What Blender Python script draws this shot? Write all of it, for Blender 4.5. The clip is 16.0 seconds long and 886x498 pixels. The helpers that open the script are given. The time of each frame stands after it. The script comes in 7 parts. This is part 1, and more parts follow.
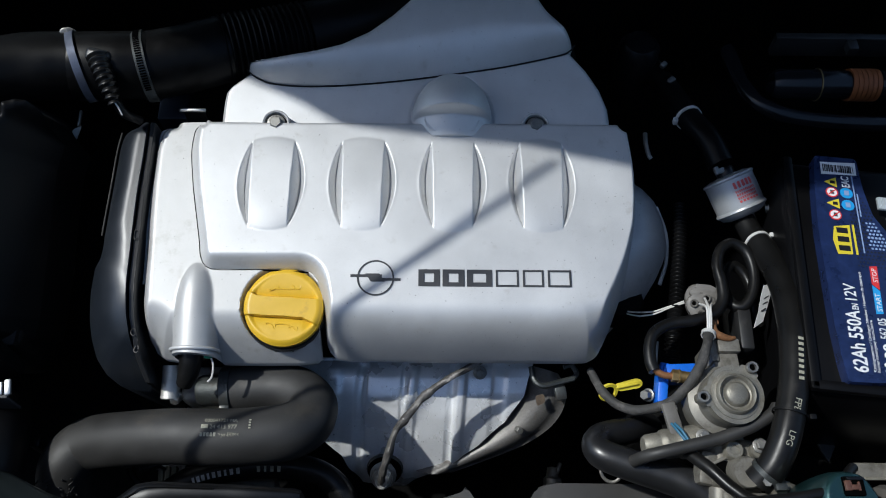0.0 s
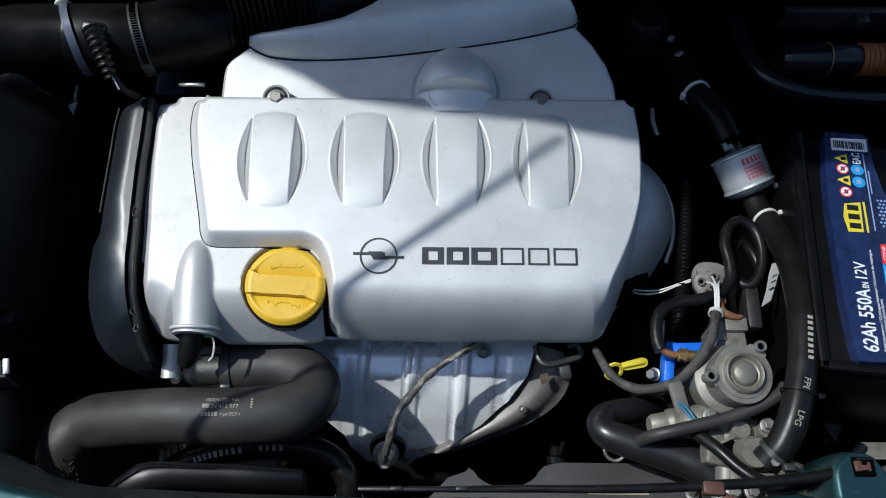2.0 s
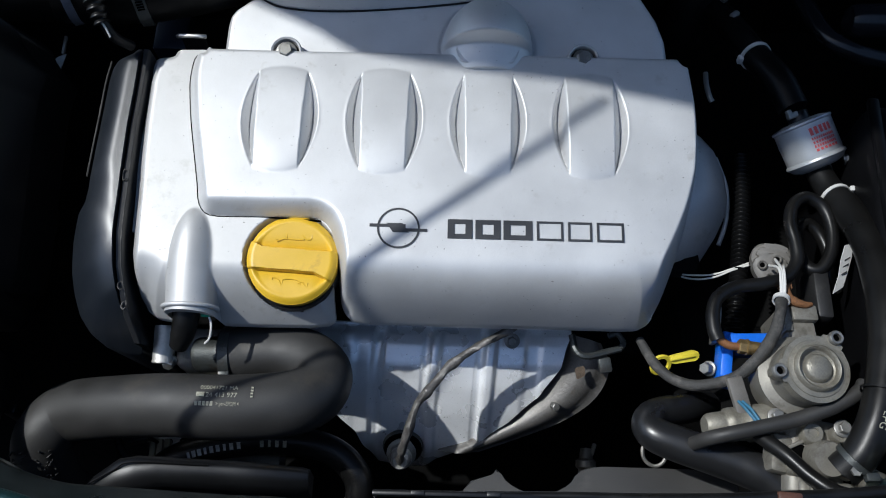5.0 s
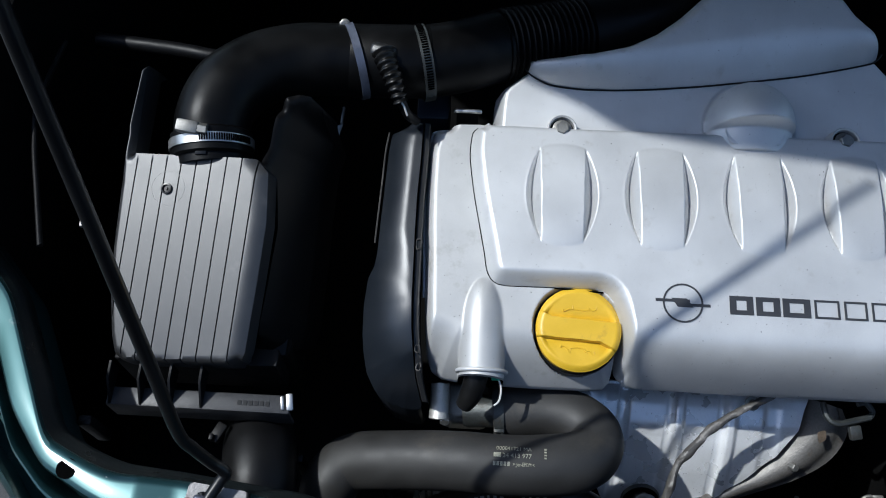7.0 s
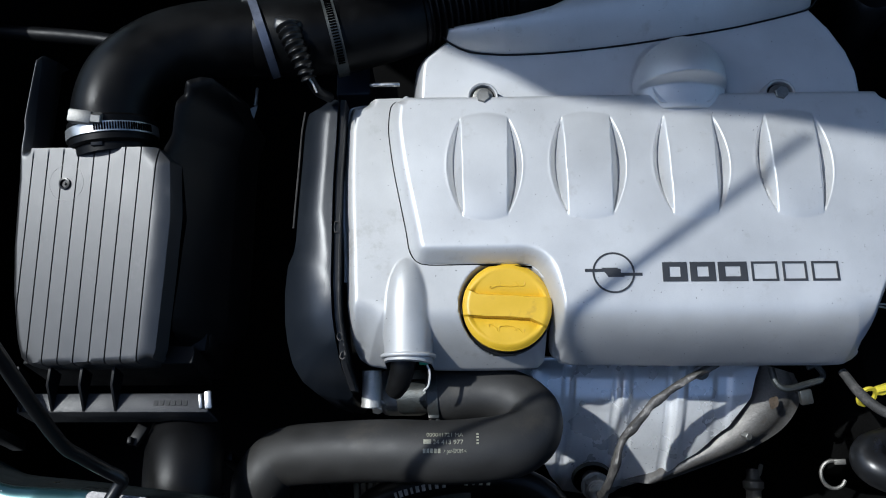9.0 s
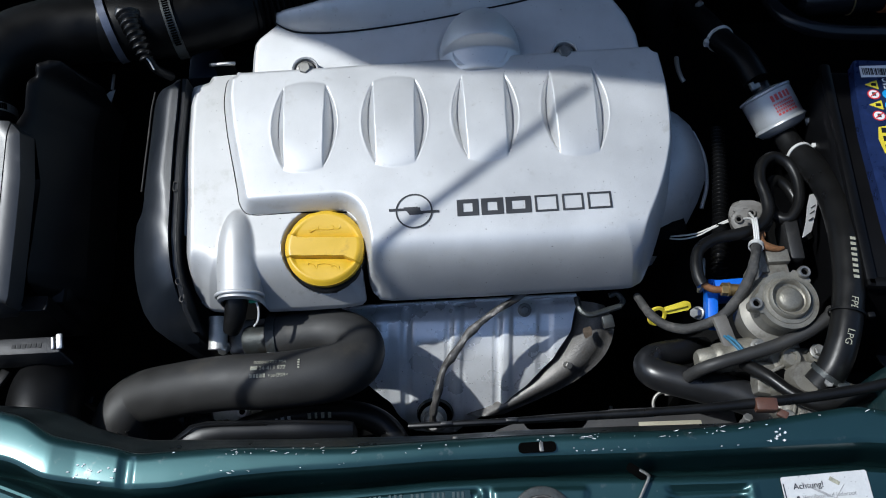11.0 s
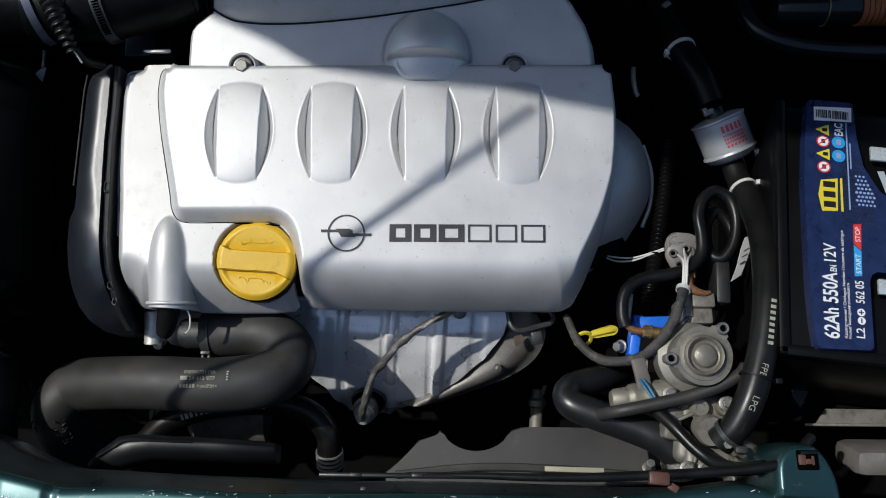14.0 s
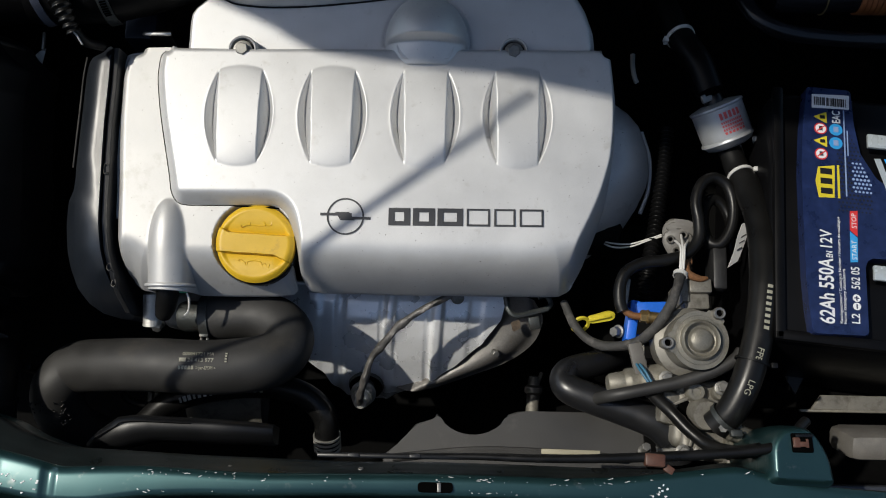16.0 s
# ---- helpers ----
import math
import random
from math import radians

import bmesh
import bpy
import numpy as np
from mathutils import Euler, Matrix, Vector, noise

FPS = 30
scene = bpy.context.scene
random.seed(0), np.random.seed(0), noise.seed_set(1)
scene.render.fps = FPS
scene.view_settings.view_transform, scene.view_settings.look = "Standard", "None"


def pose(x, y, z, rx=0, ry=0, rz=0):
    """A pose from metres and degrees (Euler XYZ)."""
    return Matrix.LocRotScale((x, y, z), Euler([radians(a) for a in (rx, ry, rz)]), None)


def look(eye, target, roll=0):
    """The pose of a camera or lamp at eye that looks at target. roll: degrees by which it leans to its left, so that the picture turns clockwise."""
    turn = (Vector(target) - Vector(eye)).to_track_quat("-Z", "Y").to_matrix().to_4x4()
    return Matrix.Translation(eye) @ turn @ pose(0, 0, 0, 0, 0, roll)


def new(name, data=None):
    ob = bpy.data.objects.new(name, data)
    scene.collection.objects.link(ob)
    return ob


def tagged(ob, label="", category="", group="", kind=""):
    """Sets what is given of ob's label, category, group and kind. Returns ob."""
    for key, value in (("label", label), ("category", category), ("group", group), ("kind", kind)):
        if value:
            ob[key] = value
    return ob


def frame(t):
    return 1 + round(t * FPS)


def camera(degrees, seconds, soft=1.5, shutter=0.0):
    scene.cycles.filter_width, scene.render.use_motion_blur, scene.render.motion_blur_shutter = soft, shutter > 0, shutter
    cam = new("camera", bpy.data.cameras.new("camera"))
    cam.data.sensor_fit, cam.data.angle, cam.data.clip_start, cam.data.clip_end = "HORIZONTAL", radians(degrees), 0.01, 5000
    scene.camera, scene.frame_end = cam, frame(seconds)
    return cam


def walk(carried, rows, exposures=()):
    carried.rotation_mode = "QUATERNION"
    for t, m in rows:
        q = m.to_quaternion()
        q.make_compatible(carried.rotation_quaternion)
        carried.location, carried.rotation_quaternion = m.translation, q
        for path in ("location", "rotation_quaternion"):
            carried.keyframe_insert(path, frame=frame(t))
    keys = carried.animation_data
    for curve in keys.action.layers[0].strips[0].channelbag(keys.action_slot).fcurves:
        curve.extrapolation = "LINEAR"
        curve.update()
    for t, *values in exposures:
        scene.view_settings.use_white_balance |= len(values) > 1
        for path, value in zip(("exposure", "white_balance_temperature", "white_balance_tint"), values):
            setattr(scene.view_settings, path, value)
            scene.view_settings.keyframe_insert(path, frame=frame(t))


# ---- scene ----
cam = camera(57.0, 16.0, soft=1.05)
PATH = [
    (0, (-0.01, 0.061, 1.513), (0.015, 1.054, -0.223), 1.7),
    (0.5, (-0.011, 0.061, 1.514), (0.02, 1.045, -0.227), 2.1),
    (1, (-0.008, 0.058, 1.514), (0.022, 1.049, -0.223), 1.9),
    (1.5, (-0.009, 0.057, 1.508), (0.018, 1.031, -0.239), 1.7),
    (2, (-0.015, 0.067, 1.502), (0.014, 1.012, -0.26), 2.0),
    (2.5, (-0.011, 0.068, 1.501), (0.014, 1.021, -0.257), 1.9),
    (3, (-0.008, 0.069, 1.5), (0.012, 1.005, -0.267), 1.6),
    (5.3, (-0.032, 0.089, 1.406), (-0.036, 1.044, -0.351), 1.7),
    (5.5, (-0.037, 0.086, 1.406), (-0.068, 1.072, -0.334), 1.3),
    (6, (-0.109, 0.091, 1.422), (-0.089, 1.033, -0.343), 4.0),
    (6.5, (-0.22, 0.099, 1.451), (-0.229, 1.021, -0.324), 2.9),
    (7, (-0.259, 0.11, 1.477), (-0.313, 1.065, -0.279), -0.0),
    (7.5, (-0.256, 0.125, 1.471), (-0.318, 1.048, -0.303), -0.9),
    (8, (-0.246, 0.129, 1.466), (-0.326, 1.035, -0.315), -2.6),
    (8.5, (-0.212, 0.134, 1.443), (-0.299, 1.002, -0.357), -5.2),
    (9, (-0.19, 0.126, 1.444), (-0.242, 1.044, -0.332), -3.3),
    (9.5, (-0.182, 0.123, 1.446), (-0.234, 1.026, -0.338), -3.6),
    (10, (-0.127, 0.073, 1.448), (-0.167, 0.995, -0.326), -5.7),
    (10.2, (-0.079, 0.001, 1.455), (-0.129, 1.025, -0.263), -6.2),
    (12.3, (0.0, -0.002, 1.502), (-0.019, 0.814, -0.324), -3.0),
    (12.5, (-0.005, 0.061, 1.517), (-0.009, 0.763, -0.356), -3.1),
    (13, (0.032, 0.131, 1.558), (-0.028, 0.767, -0.338), -5.7),
    (13.5, (0.047, 0.155, 1.549), (-0.004, 0.817, -0.338), -3.9),
    (14, (0.044, 0.157, 1.543), (0.0, 0.816, -0.345), -3.3),
    (14.5, (0.04, 0.156, 1.544), (0.002, 0.805, -0.347), -2.9),
    (15, (0.039, 0.154, 1.545), (0.011, 0.8, -0.348), -2.2),
    (15.5, (0.044, 0.15, 1.546), (0.012, 0.798, -0.345), -2.4),
    (16, (0.042, 0.147, 1.543), (0.007, 0.792, -0.35), -2.2),
]
EXPOSURES = [(0, 0.0, 6020, 6), (3, 0.20, 5920, 5), (5.5, 0.11, 5970, 7), (7, 0.18, 5820, 6), (9, 0.14, 5820, 6), (10, 0.14, 5820, 6), (12.5, 0.18, 6070, 7), (13, -0.04, 6120, 7), (13.5, -0.10, 6150, 7), (14.5, -0.15, 6550, 8), (16, -0.19, 6750, 7)]
walk(cam, [(t, look(eye, target, roll)) for t, eye, target, roll in PATH], EXPOSURES)

# ---- light ----
SUN = Vector((-0.70, 0.057, 1.0)).normalized()      # the way to the sun
world = bpy.data.worlds.new("sky")
scene.world = world
world.use_nodes = True
wn = world.node_tree
for n in list(wn.nodes):
    wn.nodes.remove(n)
sky = wn.nodes.new("ShaderNodeTexSky")
sky.sky_type = "NISHITA"
sky.sun_disc = False
sky.sun_elevation = math.asin(SUN.z)
sky.sun_rotation = math.atan2(SUN.x, SUN.y)
bg = wn.nodes.new("ShaderNodeBackground")
bg.inputs["Strength"].default_value = 0.145
wo = wn.nodes.new("ShaderNodeOutputWorld")
wn.links.new(sky.outputs[0], bg.inputs[0])
wn.links.new(bg.outputs[0], wo.inputs[0])
sun = new("sun", bpy.data.lights.new("sun", "SUN"))
sun.data.energy, sun.data.angle, sun.data.color = 3.8, radians(0.75), (1.0, 0.955, 0.89)
sun.matrix_world = look(SUN * 20, (0, 0, 0))


# ---- materials ----
def surface(name, base, rough=0.5, metal=0.0, vary=0.12, grain=900.0, blotch=18.0, bump=0.0, bump_scale=1200.0,
            rough_vary=0.12, coat=0.0, dirt=None, dirt_amount=0.0, dirt_scale=30.0, specular=0.5, specks=0.0):
    """A painted, moulded or cast surface: fine grain and wide blotches in colour and gloss, dust or dirt, fine relief."""
    m = bpy.data.materials.new(name)
    m.use_nodes = True
    nt = m.node_tree
    b = nt.nodes["Principled BSDF"]
    tc = nt.nodes.new("ShaderNodeTexCoord")

    def noise_tex(scale, detail, rough_=0.55):
        t = nt.nodes.new("ShaderNodeTexNoise")
        t.inputs["Scale"].default_value, t.inputs["Detail"].default_value, t.inputs["Roughness"].default_value = scale, detail, rough_
        nt.links.new(tc.outputs["Object"], t.inputs["Vector"])
        return t.outputs["Fac"]

    def mapped(fac, a0, a1, b0, b1):
        r = nt.nodes.new("ShaderNodeMapRange")
        for k, v in zip(("From Min", "From Max", "To Min", "To Max"), (a0, a1, b0, b1)):
            r.inputs[k].default_value = v
        nt.links.new(fac, r.inputs["Value"])
        return r.outputs["Result"]

    def mult(a, c):
        q = nt.nodes.new("ShaderNodeMath")
        q.operation = "MULTIPLY"
        nt.links.new(a, q.inputs[0])
        nt.links.new(c, q.inputs[1])
        return q.outputs[0]

    wide, fine = noise_tex(blotch, 4), noise_tex(grain, 2)
    shade = mult(mapped(wide, 0.3, 0.7, 1 - vary, 1 + vary), mapped(fine, 0.3, 0.7, 1 - vary * 0.6, 1 + vary * 0.6))
    mix = nt.nodes.new("ShaderNodeVectorMath")
    mix.operation = "SCALE"
    mix.inputs[0].default_value = base
    nt.links.new(shade, mix.inputs["Scale"])
    colour = mix.outputs[0]
    if dirt:
        d = nt.nodes.new("ShaderNodeMix")
        d.data_type = "RGBA"
        nt.links.new(mapped(noise_tex(dirt_scale, 8, 0.7), 0.62 - dirt_amount * 0.35, 0.78 - dirt_amount * 0.2, 0, min(1, 0.5 + dirt_amount)), d.inputs["Factor"])
        nt.links.new(colour, d.inputs["A"])
        d.inputs["B"].default_value = (*dirt, 1)
        colour = d.outputs["Result"]
    if specks:
        d = nt.nodes.new("ShaderNodeMix")
        d.data_type = "RGBA"
        nt.links.new(mapped(noise_tex(520, 1, 0.3), 0.80 - specks, 0.82 - specks, 0, 0.75), d.inputs["Factor"])
        nt.links.new(colour, d.inputs["A"])
        d.inputs["B"].default_value = (0.05, 0.045, 0.04, 1)
        colour = d.outputs["Result"]
    nt.links.new(colour, b.inputs["Base Color"])
    nt.links.new(mapped(wide, 0.3, 0.7, max(0.03, rough - rough_vary), min(1, rough + rough_vary)), b.inputs["Roughness"])
    b.inputs["Metallic"].default_value = metal
    b.inputs["Specular IOR Level"].default_value = specular
    b.inputs["Coat Weight"].default_value = coat
    b.inputs["Coat Roughness"].default_value = 0.06
    if bump:
        k = nt.nodes.new("ShaderNodeBump")
        k.inputs["Strength"].default_value = bump
        k.inputs["Distance"].default_value = 0.001
        nt.links.new(noise_tex(bump_scale, 3), k.inputs["Height"])
        nt.links.new(k.outputs[0], b.inputs["Normal"])
    return m


def chipped(name, base, chip, rough=0.25, amount=0.7):
    """Metallic car paint under clear lacquer, with small stone chips and dust."""
    m = surface(name, base, rough, 0.75, 0.10, 2500, 9, coat=0.6, dirt=(0.20, 0.20, 0.19), dirt_amount=0.05, dirt_scale=60, rough_vary=0.08)
    m.node_tree.nodes["Principled BSDF"].inputs["Coat Roughness"].default_value = 0.19
    nt = m.node_tree
    b = nt.nodes["Principled BSDF"]
    old = b.inputs["Base Color"].links[0].from_socket
    tc = nt.nodes.new("ShaderNodeTexCoord")
    big = nt.nodes.new("ShaderNodeTexNoise")
    big.inputs["Scale"].default_value = 22
    small = nt.nodes.new("ShaderNodeTexNoise")
    small.inputs["Scale"].default_value, small.inputs["Detail"].default_value = 210, 5
    for t in (big, small):
        nt.links.new(tc.outputs["Object"], t.inputs["Vector"])
    add = nt.nodes.new("ShaderNodeMath")
    nt.links.new(big.outputs["Fac"], add.inputs[0])
    nt.links.new(small.outputs["Fac"], add.inputs[1])
    r = nt.nodes.new("ShaderNodeMapRange")
    r.inputs["From Min"].default_value, r.inputs["From Max"].default_value = 2 * amount - 0.03, 2 * amount
    nt.links.new(add.outputs[0], r.inputs["Value"])
    mx = nt.nodes.new("ShaderNodeMix")
    mx.data_type = "RGBA"
    nt.links.new(r.outputs[0], mx.inputs["Factor"])
    nt.links.new(old, mx.inputs["A"])
    mx.inputs["B"].default_value = (*chip, 1)
    nt.links.new(mx.outputs["Result"], b.inputs["Base Color"])
    return m


SILVER = surface("silver_plastic_paint", (0.560, 0.561, 0.560), 0.50, 0.42, 0.10, 2200, 14, bump=0.05, bump_scale=1800, rough_vary=0.05, dirt=(0.36, 0.34, 0.31), dirt_amount=0.08, dirt_scale=45, specks=0.022)
SILVER_DIRTY = surface("silver_paint_dusty", (0.47, 0.468, 0.460), 0.51, 0.36, 0.09, 2200, 20, bump=0.04, bump_scale=1500, rough_vary=0.06, dirt=(0.27, 0.25, 0.22), dirt_amount=0.12, dirt_scale=30, specks=0.022)
BLACK = surface("black_plastic", (0.0035, 0.0035, 0.0038), 0.45, 0, 0.2, 1500, 25, bump=0.12, bump_scale=2200, dirt=(0.015, 0.014, 0.013), dirt_amount=0.03, specular=0.22)
BLACK_SATIN = surface("black_satin_plastic", (0.0045, 0.0047, 0.0053), 0.34, 0, 0.15, 1500, 25, bump=0.03, bump_scale=2500, rough_vary=0.06, specular=0.32)
# The bluish base holds the sky's tint on the belt cover.
BELT_BLACK = surface("blue_black_hood_plastic", (0.0085, 0.0115, 0.0165), 0.37, 0, 0.12, 1500, 25, bump=0.10, bump_scale=2500, rough_vary=0.06, dirt=(0.06, 0.06, 0.06), dirt_amount=0.03, dirt_scale=60, specular=0.85)
BLACK_DUSTY = surface("dusty_black_plastic", (0.016, 0.016, 0.0165), 0.42, 0, 0.15, 1400, 22, bump=0.15, bump_scale=2000, dirt=(0.06, 0.056, 0.05), dirt_amount=0.10, dirt_scale=40)
# The lid's plastic again, darkened for the flank turned from the sun.
FLANK_SHADE = surface("shaded_lid_plastic", (0.0042, 0.0042, 0.0045), 0.42, 0, 0.15, 1500, 25, bump=0.08, bump_scale=2400, rough_vary=0.05, specular=0.14)
GREY_RIB = surface("grained_lid_plastic", (0.0225, 0.0230, 0.0243), 0.42, 0, 0.20, 1800, 30, bump=0.05, bump_scale=2600, rough_vary=0.04, dirt=(0.08, 0.078, 0.075), dirt_amount=0.10, specular=0.85)
# Paler than the tub's plastic: the sun on the ledge is in the colour.
LEDGE_GREY = surface("lit_ledge_plastic", (0.028, 0.028, 0.030), 0.5, 0, 0.2, 900, 40, bump=0.3, bump_scale=900, dirt=(0.09, 0.088, 0.085), dirt_amount=0.15, dirt_scale=90)
# Darker copy of the black rubber, for parts lying in shade.
RUBBER_SHADED = surface("shaded_black_rubber", (0.0035, 0.0035, 0.0036), 0.40, 0, 0.2, 1200, 30, bump=0.12, bump_scale=1600, dirt=(0.010, 0.0095, 0.009), dirt_amount=0.05, dirt_scale=38, specular=0.13)
RUBBER = surface("black_rubber", (0.0058, 0.0057, 0.0056), 0.36, 0, 0.2, 1200, 30, bump=0.05, bump_scale=1600, dirt=(0.03, 0.027, 0.023), dirt_amount=0.05, dirt_scale=38, specular=0.28)
RUBBER_DUSTY = surface("dusty_rubber", (0.0250, 0.0243, 0.0233), 0.55, 0, 0.22, 1000, 26, bump=0.08, bump_scale=1300, dirt=(0.060, 0.052, 0.041), dirt_amount=0.16, dirt_scale=24, specular=0.42)
RUBBER_SHINY = surface("satin_black_rubber", (0.0105, 0.0108, 0.0118), 0.33, 0, 0.2, 1000, 26, bump=0.05, bump_scale=1300, dirt=(0.035, 0.031, 0.026), dirt_amount=0.08, dirt_scale=35, specular=0.5)
CONDUIT = surface("dusty_grey_sleeve", (0.034, 0.033, 0.031), 0.7, 0, 0.25, 900, 40, bump=0.5, bump_scale=700, dirt=(0.12, 0.11, 0.10), dirt_amount=0.30, dirt_scale=70)
TAPE = surface("grey_cloth_tape", (0.085, 0.08, 0.075), 0.42, 0.2, 0.35, 700, 60, bump=0.9, bump_scale=300)
YELLOW = surface("yellow_plastic", (0.64, 0.40, 0.022), 0.42, 0, 0.06, 1500, 40, bump=0.08, bump_scale=1600, dirt=(0.34, 0.19, 0.03), dirt_amount=0.12, dirt_scale=70)
LEMON = surface("lemon_yellow_plastic", (0.66, 0.55, 0.045), 0.4, 0, 0.06, 1500, 40, bump=0.06, bump_scale=1600)
ALU = surface("cast_aluminium", (0.215, 0.202, 0.168), 0.45, 0.45, 0.18, 700, 45, bump=0.35, bump_scale=800, dirt=(0.085, 0.072, 0.045), dirt_amount=0.30, dirt_scale=50)
ALU_CLEAN = surface("clean_cast_alloy", (0.46, 0.45, 0.42), 0.42, 0.6, 0.12, 700, 45, bump=0.4, bump_scale=800, dirt=(0.18, 0.16, 0.12), dirt_amount=0.12, dirt_scale=60)
ALU_DIRTY = surface("dirty_cast_aluminium", (0.20, 0.19, 0.165), 0.55, 0.45, 0.12, 900, 40, bump=0.18, bump_scale=900, dirt=(0.07, 0.06, 0.045), dirt_amount=0.32, dirt_scale=70)
SHIELD = surface("pressed_aluminium_sheet", (0.84, 0.85, 0.865), 0.31, 0.42, 0.06, 800, 25, bump=0.05, bump_scale=110, rough_vary=0.10, dirt=(0.38, 0.35, 0.31), dirt_amount=0.08, dirt_scale=40, specks=0.03)
RUSTY = surface("heat_stained_steel", (0.130, 0.124, 0.117), 0.50, 0.50, 0.2, 500, 35, bump=0.3, bump_scale=400, dirt=(0.14, 0.08, 0.04), dirt_amount=0.14, dirt_scale=40)
STEEL = surface("zinc_plated_steel", (0.55, 0.55, 0.53), 0.33, 0.9, 0.1, 900, 60, rough_vary=0.1, dirt=(0.22, 0.19, 0.15), dirt_amount=0.12, dirt_scale=90)
STEEL_DULL = surface("dull_steel", (0.25, 0.245, 0.23), 0.5, 0.8, 0.15, 700, 60, bump=0.2, bump_scale=900, dirt=(0.12, 0.10, 0.075), dirt_amount=0.2, dirt_scale=80)
FILTER_GREY = surface("grey_painted_can", (0.36, 0.37, 0.38), 0.36, 0.35, 0.06, 900, 40, rough_vary=0.06, dirt=(0.12, 0.115, 0.11), dirt_amount=0.1)
GREEN = chipped("dark_green_metallic_paint", (0.020, 0.060, 0.063), (0.62, 0.62, 0.58), 0.42, 0.71)
PLATE_TEAL = surface("rubbed_green_emboss", (0.065, 0.092, 0.092), 0.4, 0.5, 0.15)
GREEN_CLEAN = chipped("dark_green_paint_inside", (0.017, 0.047, 0.049), (0.5, 0.5, 0.47), 0.38, 0.76)
WHITE_LABEL = surface("worn_white_label", (0.54, 0.54, 0.53), 0.45, 0, 0.06, 700, 60, dirt=(0.40, 0.40, 0.38), dirt_amount=0.10, dirt_scale=140, specks=0.05)
CASE_BLACK = surface("black_battery_case", (0.0032, 0.0032, 0.0036), 0.38, 0, 0.15, 1500, 30, bump=0.03, bump_scale=2500, rough_vary=0.05, specular=0.13)
GREASY_BLUE = surface("greasy_blue_grey", (0.10, 0.105, 0.13), 0.3, 0.5, 0.2, 900, 90)
# Steel band with the blue of the skylight mixed into its base.
BAND_SKY_TINT = surface("sky_tinted_band", (0.13, 0.145, 0.19), 0.45, 0.6, 0.2, 900, 60)
ZINC_GRIMY = surface("grimy_zinc_plate", (0.17, 0.165, 0.165), 0.45, 0.35, 0.2, 700, 60, bump=0.25, bump_scale=700, dirt=(0.12, 0.10, 0.085), dirt_amount=0.25, dirt_scale=90)
SCREW_BROWN = surface("rust_brown_screw", (0.13, 0.10, 0.085), 0.6, 0.3, 0.25, 700, 90, bump=0.3, bump_scale=900)
REAR_SHADE = surface("shaded_green_strip", (0.0085, 0.0115, 0.0115), 0.36, 0, 0.2, 900, 40, bump=0.05, specular=0.45)
# Greasy dark steel; on the thermostat outlet its darkness stands for shade.
RING_DARK = surface("greasy_shaded_steel", (0.050, 0.055, 0.054), 0.45, 0.5, 0.2, 700, 60, bump=0.3, bump_scale=600, dirt=(0.05, 0.04, 0.03), dirt_amount=0.25, dirt_scale=80)
FADED_INK = surface("faded_grey_ink", (0.30, 0.30, 0.30), 0.5, 0, 0.3, 700, 200)
LABEL_BLUE = surface("dark_blue_label", (0.010, 0.019, 0.066), 0.30, 0, 0.25, 260, 70, rough_vary=0.05)
LABEL_BLACK = surface("black_label_print", (0.012, 0.012, 0.014), 0.35, 0, 0.1)
LABEL_WHITE = surface("white_print", (0.70, 0.70, 0.70), 0.4, 0, 0.05)
LABEL_YELLOW = surface("yellow_print", (0.62, 0.50, 0.03), 0.4, 0, 0.05)
LABEL_RED = surface("red_print", (0.55, 0.03, 0.03), 0.4, 0, 0.05)
LABEL_CYAN = surface("light_blue_print", (0.03, 0.28, 0.60), 0.35, 0, 0.05)
LABEL_GREY = surface("silver_print", (0.45, 0.50, 0.52), 0.3, 0.3, 0.05)
LABEL_PALE = surface("pale_blue_print", (0.22, 0.30, 0.48), 0.4, 0, 0.1)
PRINT_DARK = surface("charcoal_print", (0.035, 0.036, 0.04), 0.4, 0, 0.1)
PRINT_GREY = surface("faded_grey_print", (0.30, 0.29, 0.22), 0.6, 0, 0.3, 800, 200)
PRINT_HOSE = surface("pale_grey_print", (0.45, 0.45, 0.44), 0.6, 0, 0.25, 900, 200)
PRINT_RED = surface("faded_red_print", (0.46, 0.06, 0.06), 0.5, 0, 0.2)
BLUE = surface("blue_plastic", (0.015, 0.13, 0.62), 0.4, 0, 0.1, 900, 60, bump=0.1)
BRASS = surface("tarnished_brass", (0.36, 0.25, 0.11), 0.45, 0.8, 0.2, 900, 80, dirt=(0.16, 0.10, 0.05), dirt_amount=0.3)
COPPER = surface("oxidised_copper_pipe", (0.30, 0.14, 0.06), 0.5, 0.5, 0.25, 800, 90)
CONNECTOR = surface("grey_connector_plastic", (0.115, 0.108, 0.098), 0.55, 0, 0.15, 900, 60, dirt=(0.18, 0.165, 0.145), dirt_amount=0.2)
WHITE_WIRE = surface("white_wire", (0.55, 0.54, 0.51), 0.5, 0, 0.1)
BLUE_WIRE = surface("blue_wire", (0.03, 0.12, 0.20), 0.5, 0, 0.1)
GREEN_WIRE = surface("green_plug", (0.02, 0.25, 0.14), 0.5, 0, 0.1)
BROWN_CLIP = surface("brown_plastic_clip", (0.080, 0.033, 0.020), 0.55, 0, 0.2, 700, 90, dirt=(0.05, 0.035, 0.028), dirt_amount=0.3)
RUST = surface("orange_rust", (0.17, 0.075, 0.028), 0.8, 0, 0.35, 600, 90, bump=0.6, bump_scale=500, dirt=(0.06, 0.035, 0.02), dirt_amount=0.3, dirt_scale=120)
